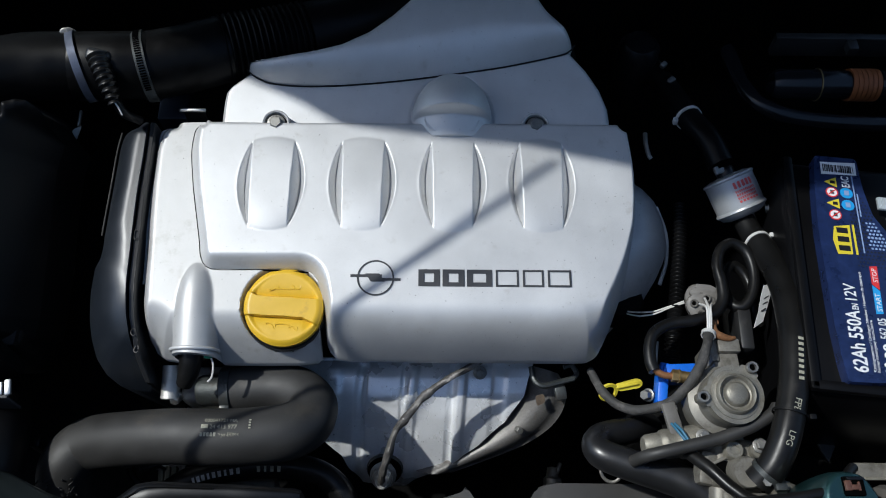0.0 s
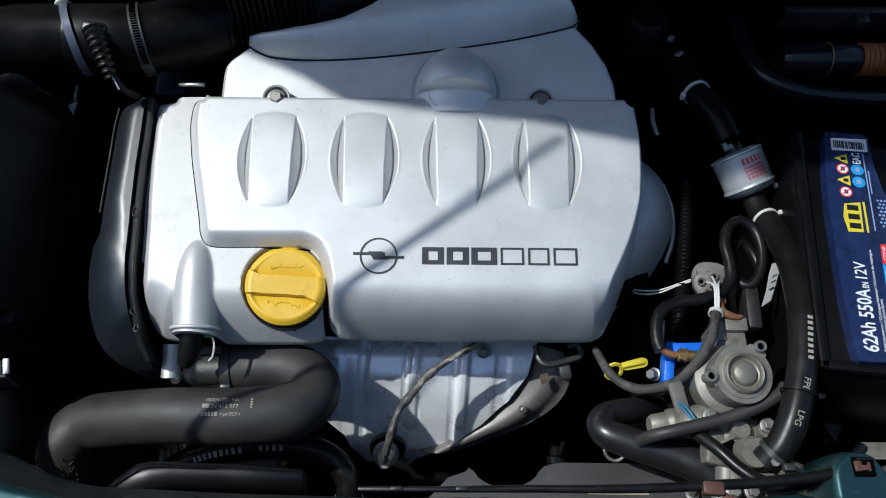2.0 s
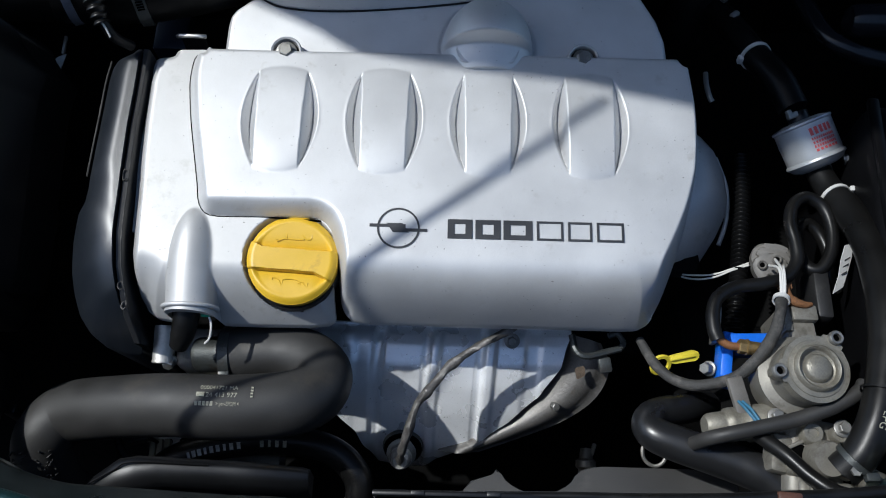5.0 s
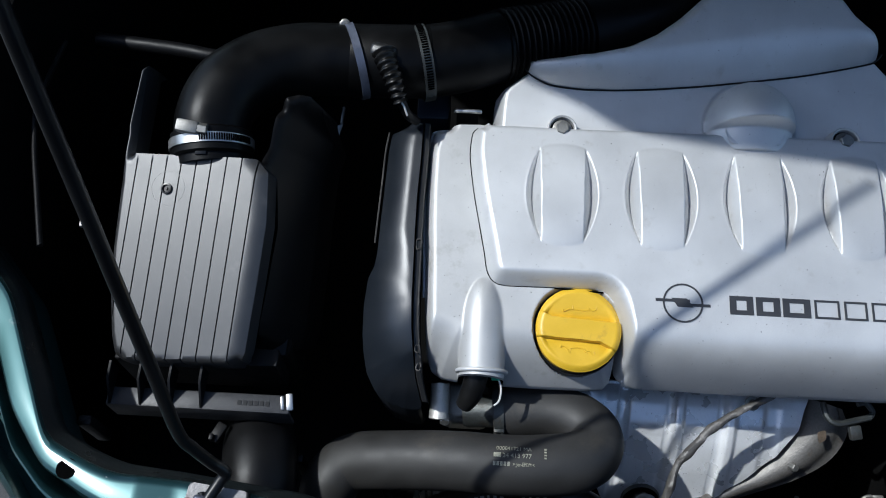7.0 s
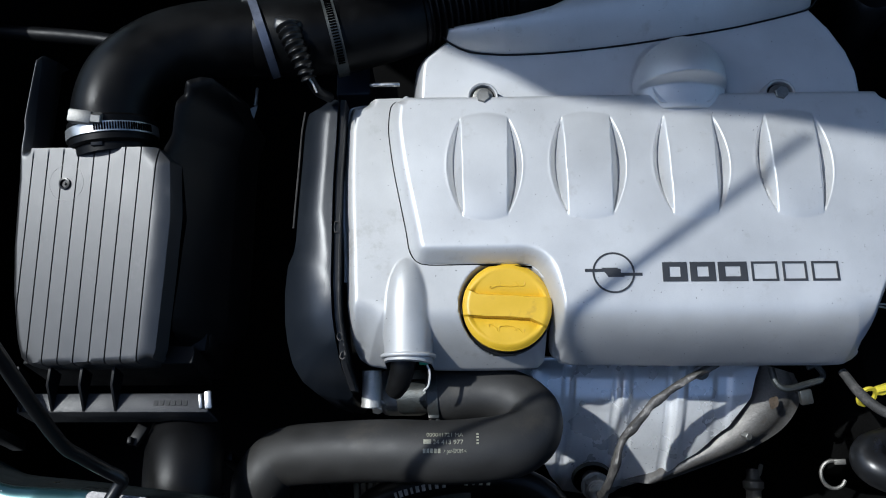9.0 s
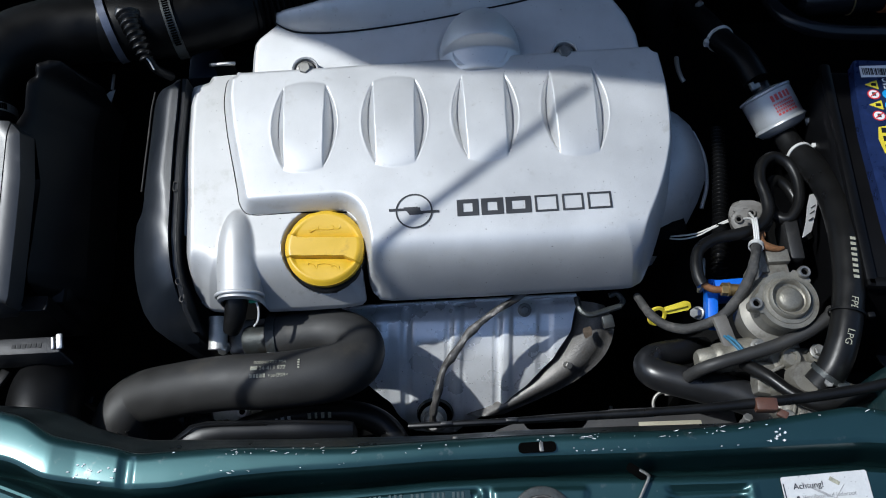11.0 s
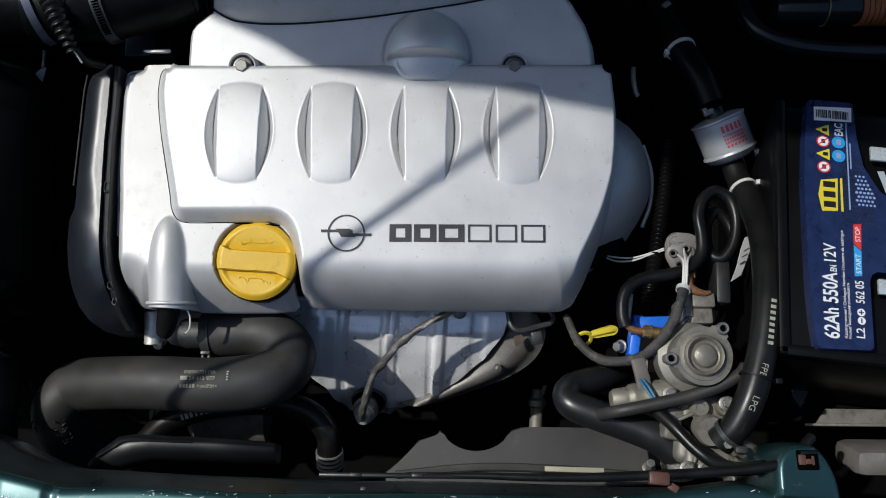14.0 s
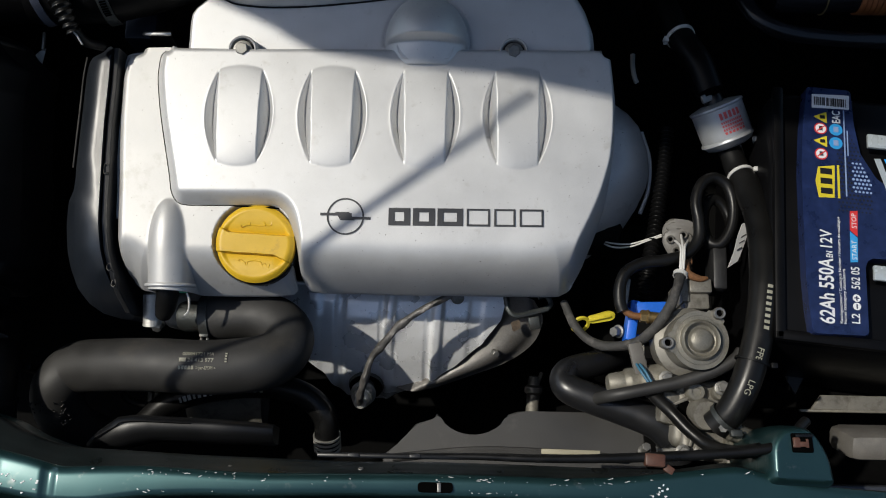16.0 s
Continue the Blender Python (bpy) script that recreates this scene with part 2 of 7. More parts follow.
GLOSS_BLACK = surface("glossy_black_enamel", (0.007, 0.0075, 0.009), 0.22, 0, 0.15, 1200, 30, rough_vary=0.05, specular=0.36)
ORANGE = surface("orange_winding", (0.22, 0.070, 0.020), 0.5, 0.2, 0.2)
CREAM = surface("aged_cream_plastic", (0.22, 0.20, 0.14), 0.6, 0, 0.2, 600, 60, dirt=(0.08, 0.07, 0.05), dirt_amount=0.3)
BEIGE = surface("beige_strip", (0.34, 0.31, 0.22), 0.6, 0, 0.15)
TIE_GREY = surface("pale_cable_tie", (0.48, 0.48, 0.46), 0.5, 0, 0.1)
FAN_GREY = surface("dusty_dark_grey_plastic", (0.042, 0.041, 0.040), 0.5, 0, 0.12, 900, 15, bump=0.15, bump_scale=1500, dirt=(0.10, 0.097, 0.09), dirt_amount=0.2, dirt_scale=12)
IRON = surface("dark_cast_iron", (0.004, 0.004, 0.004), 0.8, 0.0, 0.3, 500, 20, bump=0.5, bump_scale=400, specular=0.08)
ASPHALT = surface("asphalt", (0.05, 0.05, 0.05), 0.85, 0, 0.3, 220, 3, bump=0.6, bump_scale=180)
COOLER = surface("radiator_fins", (0.10, 0.11, 0.13), 0.4, 0.7, 0.2)
SKY_BLOCKER = surface("dark_sky_blocker", (0.035, 0.034, 0.032), 0.9, 0, 0.2, 200, 2, bump=0.4, bump_scale=120, specular=0.2)
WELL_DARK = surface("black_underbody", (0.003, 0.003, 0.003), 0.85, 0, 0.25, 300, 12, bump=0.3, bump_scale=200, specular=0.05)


# ---- building helpers ----
def part(name, bm, material, parent=None, label="", sharp=40, m=None):
    """Links a bmesh as one mesh object under a thing or part."""
    bmesh.ops.recalc_face_normals(bm, faces=bm.faces)
    me = bpy.data.meshes.new(name)
    bm.to_mesh(me)
    bm.free()
    me.materials.append(material)
    me.shade_smooth()
    me.set_sharp_from_angle(angle=radians(sharp))
    ob = new(name, me)
    if m is not None:
        ob.matrix_world = m
    if parent is not None:
        ob.parent = parent
    if label:
        tagged(ob, label)
    return ob


def thing(name, m, label, category, group="", kind=""):
    ob = new(name)
    ob.empty_display_size = 0.02
    ob.matrix_world = m
    return tagged(ob, label, category, group, kind)


def solid(name, bm, material, label, category, group="", kind="", sharp=40, m=None):
    return tagged(part(name, bm, material, None, "", sharp, m), label, category, group, kind)


def joined(*bms):
    out = bmesh.new()
    for b in bms:
        me = bpy.data.meshes.new("tmp")
        b.to_mesh(me)
        b.free()
        out.from_mesh(me)
        bpy.data.meshes.remove(me)
    return out


def rbox(sx, sy, sz, bevel=0.002, at=(0, 0, 0), rot=(0, 0, 0), seg=2):
    bm = bmesh.new()
    bmesh.ops.create_cube(bm, size=1)
    bmesh.ops.scale(bm, vec=(sx, sy, sz), verts=bm.verts)
    if bevel:
        bmesh.ops.bevel(bm, geom=bm.edges[:], offset=bevel, segments=seg, affect="EDGES", profile=0.5)
    bm.transform(pose(*at, *rot))
    return bm


def catmull(pts, n):
    pts = [Vector(p) for p in pts]
    full = [2 * pts[0] - pts[1]] + pts + [2 * pts[-1] - pts[-2]]
    out = []
    for i in range(1, len(full) - 2):
        p0, p1, p2, p3 = full[i - 1:i + 3]
        for k in range(n):
            t = k / n
            out.append(0.5 * (2 * p1 + (p2 - p0) * t + (2 * p0 - 5 * p1 + 4 * p2 - p3) * t * t + (3 * p1 - p0 - 3 * p2 + p3) * t ** 3))
    out.append(pts[-1].copy())
    return out


def tube(pts, r, seg=16, n=8, cap=True, rib=0.0, pitch=0.006, wobble=0.0):
    """A round tube along smooth points; r is one radius or one for each point; rib makes it corrugated."""
    path = catmull(pts, n)
    count = len(path)
    dist = [0.0]
    for a, b in zip(path, path[1:]):
        dist.append(dist[-1] + (b - a).length)
    if rib:
        fine = max(2, int(dist[-1] / pitch * 8))
        new_path, j = [], 0
        for i in range(fine + 1):
            d = dist[-1] * i / fine
            while j < count - 2 and dist[j + 1] < d:
                j += 1
            f = (d - dist[j]) / max(1e-9, dist[j + 1] - dist[j])
            new_path.append((path[j].lerp(path[j + 1], f), d, (j + f) / (count - 1)))
    else:
        new_path = [(p, d, i / (count - 1)) for i, (p, d) in enumerate(zip(path, dist))]
    bm = bmesh.new()
    rings, up = [], None
    for i, (p, d, f) in enumerate(new_path):
        q0, q1 = new_path[max(0, i - 1)][0], new_path[min(len(new_path) - 1, i + 1)][0]
        tan = (q1 - q0).normalized()
        if up is None:
            up = tan.orthogonal().normalized()
        up = (up - tan * up.dot(tan)).normalized()
        side = tan.cross(up)
        if isinstance(r, (int, float)):
            rad = r
        else:
            g = f * (len(r) - 1)
            a = min(int(g), len(r) - 2)
            rad = r[a] + (r[a + 1] - r[a]) * (g - a)
        if rib:
            rad += rib * math.cos(2 * math.pi * d / pitch)
        ring = []
        for k in range(seg):
            a = 2 * math.pi * k / seg
            w = rad * (1 + wobble * noise.noise((p.x * 90 + math.cos(a), p.y * 90 + math.sin(a), p.z * 90)))
            ring.append(bm.verts.new(p + (up * math.cos(a) + side * math.sin(a)) * w))
        rings.append(ring)
    for a, b in zip(rings, rings[1:]):
        for k in range(seg):
            bm.faces.new((a[k], a[(k + 1) % seg], b[(k + 1) % seg], b[k]))
    if cap:
        bm.faces.new(rings[0][::-1])
        bm.faces.new(rings[-1])
    return bm


def lathe(profile, seg=24, m=None):
    """Turns (radius, height) pairs round z."""
    bm = bmesh.new()
    rings = []
    for r, h in profile:
        if r < 1e-6:
            rings.append([bm.verts.new((0, 0, h))])
        else:
            rings.append([bm.verts.new((r * math.cos(2 * math.pi * k / seg), r * math.sin(2 * math.pi * k / seg), h)) for k in range(seg)])
    for a, b in zip(rings, rings[1:]):
        for k in range(seg):
            k2 = (k + 1) % seg
            if len(a) == 1 and len(b) == 1:
                continue
            if len(a) == 1:
                bm.faces.new((a[0], b[k], b[k2]))
            elif len(b) == 1:
                bm.faces.new((a[k], a[k2], b[0]))
            else:
                bm.faces.new((a[k], a[k2], b[k2], b[k]))
    if m is not None:
        bm.transform(m)
    return bm


def aim(at, way, roll=0):
    """A pose whose z points along way."""
    return Matrix.Translation(at) @ Vector(way).to_track_quat("Z", "Y").to_matrix().to_4x4() @ pose(0, 0, 0, 0, 0, roll)


def rounded(pts, r, n=5):
    """A closed outline with its corners rounded."""
    out = []
    pts = [Vector(p) for p in pts]
    for i, p in enumerate(pts):
        a, b = pts[i - 1] - p, pts[(i + 1) % len(pts)] - p
        d = min(r, a.length * 0.45, b.length * 0.45)
        s, e = p + a.normalized() * d, p + b.normalized() * d
        for k in range(n + 1):
            t = k / n
            out.append((1 - t) ** 2 * s + 2 * t * (1 - t) * p + t * t * e)
    return out


def resample(pts, step):
    """A closed outline at even steps, corners softened."""
    pts = [Vector(p) for p in pts]
    loop = pts + [pts[0]]
    lens = [(b - a).length for a, b in zip(loop, loop[1:])]
    total, out = sum(lens), []
    count = int(total / step)
    j, run = 0, 0.0
    for i in range(count):
        d = total * i / count
        while run + lens[j] < d:
            run += lens[j]
            j += 1
        out.append(loop[j].lerp(loop[j + 1], (d - run) / lens[j]))
    return out


def area(pts):
    return 0.5 * sum(a.x * b.y - b.x * a.y for a, b in zip(pts, pts[1:] + pts[:1]))


def plate(pts, thick, bevel=0.001, m=None, seg=1):
    """A flat sheet with the given outline, from z = -thick to 0."""
    bm = bmesh.new()
    pts = [Vector(p) for p in pts]
    if area([Vector((p.x, p.y)) for p in pts]) < 0:
        pts = pts[::-1]
    top = [bm.verts.new((p.x, p.y, 0)) for p in pts]
    bot = [bm.verts.new((p.x, p.y, -thick)) for p in pts]
    f = bm.faces.new(top)
    bm.faces.new(bot[::-1])
    n = len(pts)
    for i in range(n):
        bm.faces.new((top[i], bot[i], bot[(i + 1) % n], top[(i + 1) % n]))
    if bevel:
        bmesh.ops.bevel(bm, geom=list(f.edges), offset=bevel, segments=seg, affect="EDGES", profile=0.5)
    if m is not None:
        bm.transform(m)
    return bm


def shell(pts, drop, inset, skirt=0.004, step=0.004, steps=7, smooth=6, hole=None, height=None):
    """A moulded cover: a flat top that rolls over a rounded shoulder to its rim. drop and inset are functions of a rim point.
    hole: an inner loop left open. height: lifts the whole by a function of (x, y)."""
    pts = resample([Vector((p[0], p[1])) for p in pts], step)
    if area(pts) < 0:
        pts = pts[::-1]
    n = len(pts)
    for _ in range(2):
        pts = [(pts[i - 1] + 2 * pts[i] + pts[(i + 1) % n]) / 4 for i in range(n)]
    dr, ins = [drop(p) for p in pts], [inset(p) for p in pts]
    nor = []
    for i in range(n):
        t = pts[(i + 2) % n] - pts[i - 2]
        nor.append(Vector((-t.y, t.x)).normalized())
    for _ in range(smooth):
        dr = [(dr[i - 1] + 2 * dr[i] + dr[(i + 1) % n]) / 4 for i in range(n)]
        ins = [(ins[i - 1] + 2 * ins[i] + ins[(i + 1) % n]) / 4 for i in range(n)]
        nor = [(nor[i - 1] + 2 * nor[i] + nor[(i + 1) % n]).normalized() for i in range(n)]
    bm = bmesh.new()
    lift = height or (lambda x, y: 0.0)
    rings = []
    levels = [(-1.0, 0)] + [(k / steps, 1) for k in range(steps + 1)] + [(1.0, 2)]
    for f, mode in levels:
        ring = []
        for i in range(n):
            th = max(0.0, f) * math.pi / 2
            d = ins[i] * (1 - math.cos(th)) + (0.0015 if mode == 2 else 0)
            z = -dr[i] * (1 - math.sin(th)) - (skirt if mode == 0 else 0)
            q = pts[i] + nor[i] * d
            ring.append(bm.verts.new((q.x, q.y, z + lift(q.x, q.y))))
        rings.append(ring)
    for a, b in zip(rings, rings[1:]):
        for i in range(n):
            bm.faces.new((a[i], a[(i + 1) % n], b[(i + 1) % n], b[i]))
    last = rings[-1]
    edges = [bm.edges.get((last[i], last[(i + 1) % n])) for i in range(n)]
    if hole:
        hv = [bm.verts.new((x, y, lift(x, y))) for x, y in hole]
        edges += [bm.edges.new((hv[i], hv[(i + 1) % len(hv)])) for i in range(len(hv))]
    bmesh.ops.triangle_fill(bm, edges=edges, use_beauty=True)
    return bm


def within(u, v, ring):
    """Which points lie inside a closed outline."""
    inside = np.zeros(len(u), bool)
    for (x0, y0), (x1, y1) in zip(ring, np.roll(ring, -1, 0)):
        if y0 != y1:
            cut = (y0 > v) != (y1 > v)
            inside ^= cut & (u < (x1 - x0) * (v - y0) / (y1 - y0) + x0)
    return inside


def pressed(u, v, ring, ramp):
    """1 inside an outline, 0 outside, with a soft step of the given width along it."""
    ring = [(p[0], p[1]) for p in ring]
    d, _ = reach(u, v, ring + ring[:1])
    k = np.clip(0.5 + np.where(within(u, v, np.array(ring)), d, -d) / ramp, 0, 1)
    return k * k * (3 - 2 * k)


def moulded(outline, height, du, dv, skirt=0.006):
    """A moulded skin over a closed outline: a fine net whose height(u, v) is a function of arrays, cut along the outline, with a short skirt."""
    ring = np.array([(p[0], p[1]) for p in outline], float)
    nxt = np.roll(ring, -1, 0)
    us = np.arange(ring[:, 0].min() - du, ring[:, 0].max() + 2 * du, du)
    vs = np.arange(ring[:, 1].min() - dv, ring[:, 1].max() + 2 * dv, dv)
    gu, gv = np.meshgrid(us, vs, indexing="ij")
    flat = np.stack([gu.ravel(), gv.ravel()], 1)
    inside = within(flat[:, 0], flat[:, 1], ring)
    near, foot = np.full(len(flat), 9.0), flat.copy()
    for p, q in zip(ring, nxt):
        w = q - p
        k = np.clip(((flat - p) @ w) / (w @ w + 1e-12), 0, 1)
        f = p + k[:, None] * w
        d = np.hypot(*(flat - f).T)
        closer = d < near
        near[closer], foot[closer] = d[closer], f[closer]
    flat[~inside] = foot[~inside]
    nu, nv = gu.shape
    idx = np.arange(nu * nv).reshape(nu, nv)
    quads = np.stack([idx[:-1, :-1], idx[1:, :-1], idx[1:, 1:], idx[:-1, 1:]], -1).reshape(-1, 4)
    quads = quads[inside[quads].any(1)]
    used, back = np.unique(quads, return_inverse=True)
    quads = back.reshape(-1, 4)
    z = height(flat[used, 0], flat[used, 1])
    bm = bmesh.new()
    verts = [bm.verts.new(c) for c in zip(flat[used, 0], flat[used, 1], z)]
    for q in quads:
        bm.faces.new([verts[i] for i in q])
    bmesh.ops.remove_doubles(bm, verts=bm.verts, dist=0.00002)
    rim = [e for e in bm.edges if e.is_boundary]
    ext = bmesh.ops.extrude_edge_only(bm, edges=rim)
    bmesh.ops.translate(bm, verts=[g for g in ext["geom"] if isinstance(g, bmesh.types.BMVert)], vec=(0, 0, -skirt))
    return bm


def reach(u, v, line):
    """How far each point lies from an open line, and how far along the line (0 to 1) it is nearest."""
    line = np.array(line, float)
    pts, best, along_ = np.stack([u, v], 1), np.full(len(u), 9.0), np.zeros(len(u))
    lens = np.hypot(*(line[1:] - line[:-1]).T)
    run, total = 0.0, lens.sum()
    for p, q, ln in zip(line, line[1:], lens):
        w = q - p
        k = np.clip(((pts - p) @ w) / (w @ w + 1e-12), 0, 1)
        d = np.hypot(*(pts - p - k[:, None] * w).T)
        closer = d < best
        best[closer], along_[closer] = d[closer], (run + k[closer] * ln) / total
        run += ln
    return best, along_


def roll(d, drop, inset, power=2.0):
    """The depth of a rounded shoulder at the distance d from its rim."""
    return drop * np.clip(1 - d / inset, 0, 1) ** power


def sheet(grid, thick, way):
    """A closed sheet of metal from rows of points, thickened against way."""
    bm = bmesh.new()
    back = Vector(way).normalized() * -thick
    top = [[bm.verts.new(p) for p in row] for row in grid]
    low = [[bm.verts.new(Vector(p) + back) for p in row] for row in grid]
    n, k = len(grid), len(grid[0])
    for i in range(n - 1):
        for j in range(k - 1):
            bm.faces.new((top[i][j], top[i + 1][j], top[i + 1][j + 1], top[i][j + 1]))
            bm.faces.new((low[i][j], low[i][j + 1], low[i + 1][j + 1], low[i + 1][j]))
    for i in range(n - 1):
        bm.faces.new((top[i][0], low[i][0], low[i + 1][0], top[i + 1][0]))
        bm.faces.new((top[i][-1], top[i + 1][-1], low[i + 1][-1], low[i][-1]))
    for j in range(k - 1):
        bm.faces.new((top[0][j], top[0][j + 1], low[0][j + 1], low[0][j]))
        bm.faces.new((top[-1][j], low[-1][j], low[-1][j + 1], top[-1][j + 1]))
    return bm


def between(x, knots):
    """Straight interpolation in a list of (x, value)."""
    if x <= knots[0][0]:
        return knots[0][1]
    for (a, va), (b, vb) in zip(knots, knots[1:]):
        if x <= b:
            return va + (vb - va) * (x - a) / (b - a)
    return knots[-1][1]


def lettering(text, size, m, material, parent, name="lettering", width=1.0, thick=0.0002, wrap=0.0, align="LEFT", bold=0.0, length=0.0):
    """Raised print in the built-in font; wrap bends it round a cylinder of that radius whose axis is the line of writing."""
    cu = bpy.data.curves.new(name, "FONT")
    cu.body, cu.size, cu.extrude, cu.align_x, cu.offset = text, size, thick, align, bold
    cu.resolution_u = 3
    ob = bpy.data.objects.new(name, cu)
    scene.collection.objects.link(ob)
    bpy.context.view_layer.update()
    me = bpy.data.meshes.new_from_object(ob.evaluated_get(bpy.context.evaluated_depsgraph_get()))
    bpy.data.objects.remove(ob)
    if length:
        width = length / max(1e-6, max(v.co.x for v in me.vertices))
    for v in me.vertices:
        v.co.x *= width
        if wrap:
            a = v.co.y / wrap
            v.co.y, v.co.z = math.sin(a) * (wrap + v.co.z), math.cos(a) * (wrap + v.co.z) - wrap
    me.materials.append(material)
    o = new(name, me)
    o.matrix_world = m
    if parent is not None:
        o.parent = parent
    return o


def ring_band(at, way, r, width, thick=0.0012, seg=28):
    """A flat band round a hose."""
    return lathe([(r, -width / 2), (r + thick, -width / 2), (r + thick, width / 2), (r, width / 2), (r, -width / 2)], seg, aim(at, way))


def hex_bolt(r, h, m, washer=0.0):
    prof = bmesh.new()
    bmesh.ops.create_cone(prof, cap_ends=True, segments=6, radius1=r, radius2=r, depth=h)
    bmesh.ops.bevel(prof, geom=[e for e in prof.edges if all(v.co.z > 0 for v in e.verts)], offset=r * 0.12, segments=1, affect="EDGES")
    bmesh.ops.translate(prof, verts=prof.verts, vec=(0, 0, h / 2))
    bits = [prof]
    if washer:
        bits.append(lathe([(0, -0.001), (washer, -0.001), (washer, 0.0006), (washer * 0.9, 0.001), (0, 0.001)], 20))
    bm = joined(*bits)
    bm.transform(m)
    return bm


# ---- the bay: ground, tray, walls, bonnet ----
def slab(x0, x1, y0, y1, z0, z1, bevel=0.004):
    return rbox(x1 - x0, y1 - y0, z1 - z0, bevel, ((x0 + x1) / 2, (y0 + y1) / 2, (z0 + z1) / 2))


g = bmesh.new()
bmesh.ops.create_grid(g, x_segments=8, y_segments=8, size=60)
solid("ground", g, ASPHALT, "dark grey asphalt under the car", "ground", kind="structure")
# Near-black base on these panels, so the depth of the bay reads dark.
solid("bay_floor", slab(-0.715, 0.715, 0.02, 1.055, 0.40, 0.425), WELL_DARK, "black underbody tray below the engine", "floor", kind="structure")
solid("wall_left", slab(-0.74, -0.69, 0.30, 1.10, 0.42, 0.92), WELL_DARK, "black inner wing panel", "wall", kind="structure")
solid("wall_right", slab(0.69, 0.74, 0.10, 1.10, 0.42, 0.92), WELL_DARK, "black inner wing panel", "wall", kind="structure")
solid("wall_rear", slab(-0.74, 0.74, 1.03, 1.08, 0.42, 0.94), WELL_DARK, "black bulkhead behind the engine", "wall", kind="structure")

# Unseen wall, added to keep sky and its reflections off front-facing surfaces.
solid("front_sky_blocker", slab(-4.0, 4.0, -2.05, -1.85, 0.0, 2.6, 0.01), SKY_BLOCKER, "added dark screen in front of the car, out of view", "wall", kind="structure")

# raised bonnet, hinged at the bulkhead, its front lip curved to fit its shadow
cols, rows_ = 96, 8
CORNER = ((0.0, 0.0), (0.50, 0.0), (0.546, 0.007), (0.622, 0.018), (0.666, 0.025), (0.689, 0.0186), (0.706, 0.013), (0.72, 0.007), (0.78, 0.0), (0.82, 0.0))
grid = []
for i in range(cols + 1):
    fx = i / cols * 2 - 1
    x = 0.80 * fx
    lip_y, lip_z = 0.552 + 0.235 * x * x - between(abs(x), CORNER), 1.70 - 0.05 * fx * fx
    line = []
    for j in range(rows_ + 1):
        f = j / rows_
        line.append((x, 1.10 + (lip_y - 1.10) * f, 0.97 + (lip_z - 0.97) * f + 0.03 * math.sin(math.pi * f)))
    grid.append(line)
hood = thing("bonnet", pose(0, 0, 0), "dark green car bonnet propped open, its underside black", "bonnet")


def bonnet_layer(off, thick):
    """One layer of the bonnet, off its underside, with closed edges."""
    return sheet([[Vector((x, y + off * 0.75, z + off * 0.6)) for x, y, z in line] for line in grid], thick, (0, 0.78, 0.62))


# Underside out of view, made black to darken reflections and skylight behind.
part("inner_panel", bonnet_layer(0.012, 0.012), WELL_DARK, hood, "unseen underside panel, black to darken reflections")
part("outer_skin", bonnet_layer(0.030, 0.012), GREEN, hood, "dark green painted outer skin")

# ---- front cross panel ----
# rear edge, rear of the ridge, front of the ridge and top of the sloping face at stations along the car
STATIONS = ((-0.70, 0.460, 0.445, 0.400, 0.380), (-0.635, 0.395, 0.380, 0.338, 0.315), (-0.605, 0.340, 0.325, 0.284, 0.264), (-0.57, 0.275, 0.261, 0.243, 0.231), (-0.53, 0.257, 0.2425, 0.222, 0.211), (-0.51, 0.2505, 0.2362, 0.2135, 0.203),
            (-0.46, 0.2460, 0.2345, 0.2030, 0.195), (-0.40, 0.2390, 0.2260, 0.192, 0.182), (-0.372, 0.236, 0.218, 0.184, 0.171), (-0.347, 0.229, 0.201, 0.171, 0.161), (-0.324, 0.217, 0.196, 0.167, 0.156),
            (-0.300, 0.209, 0.191, 0.163, 0.152), (-0.277, 0.204, 0.184, 0.160, 0.151), (-0.250, 0.203, 0.185, 0.160, 0.151), (-0.208, 0.201, 0.186, 0.166, 0.156), (-0.163, 0.199, 0.184, 0.168, 0.157),
            (-0.117, 0.198, 0.182, 0.168, 0.158), (-0.05, 0.196, 0.183, 0.170, 0.161), (0.018, 0.197, 0.184, 0.170, 0.161), (0.086, 0.196, 0.183, 0.169, 0.158), (0.131, 0.195, 0.182, 0.168, 0.156),
            (0.177, 0.194, 0.184, 0.168, 0.155), (0.222, 0.194, 0.189, 0.168, 0.156), (0.268, 0.201, 0.194, 0.168, 0.157), (0.310, 0.189, 0.184, 0.163, 0.152), (0.342, 0.183, 0.179, 0.157, 0.148), (0.43, 0.178, 0.173, 0.150, 0.142), (0.70, 0.22, 0.21, 0.19, 0.18))
LOW_EDGE = ((-0.70, 0.33), (-0.635, 0.265), (-0.605, 0.235), (-0.57, 0.195), (-0.53, 0.172), (-0.46, 0.150), (-0.40, 0.132), (-0.36, 0.117), (-0.322, 0.105), (-0.274, 0.097), (-0.183, 0.088), (-0.047, 0.083), (0.088, 0.081), (0.178, 0.082), (0.223, 0.086), (0.28, 0.094), (0.345, 0.101), (0.43, 0.108), (0.70, 0.15))
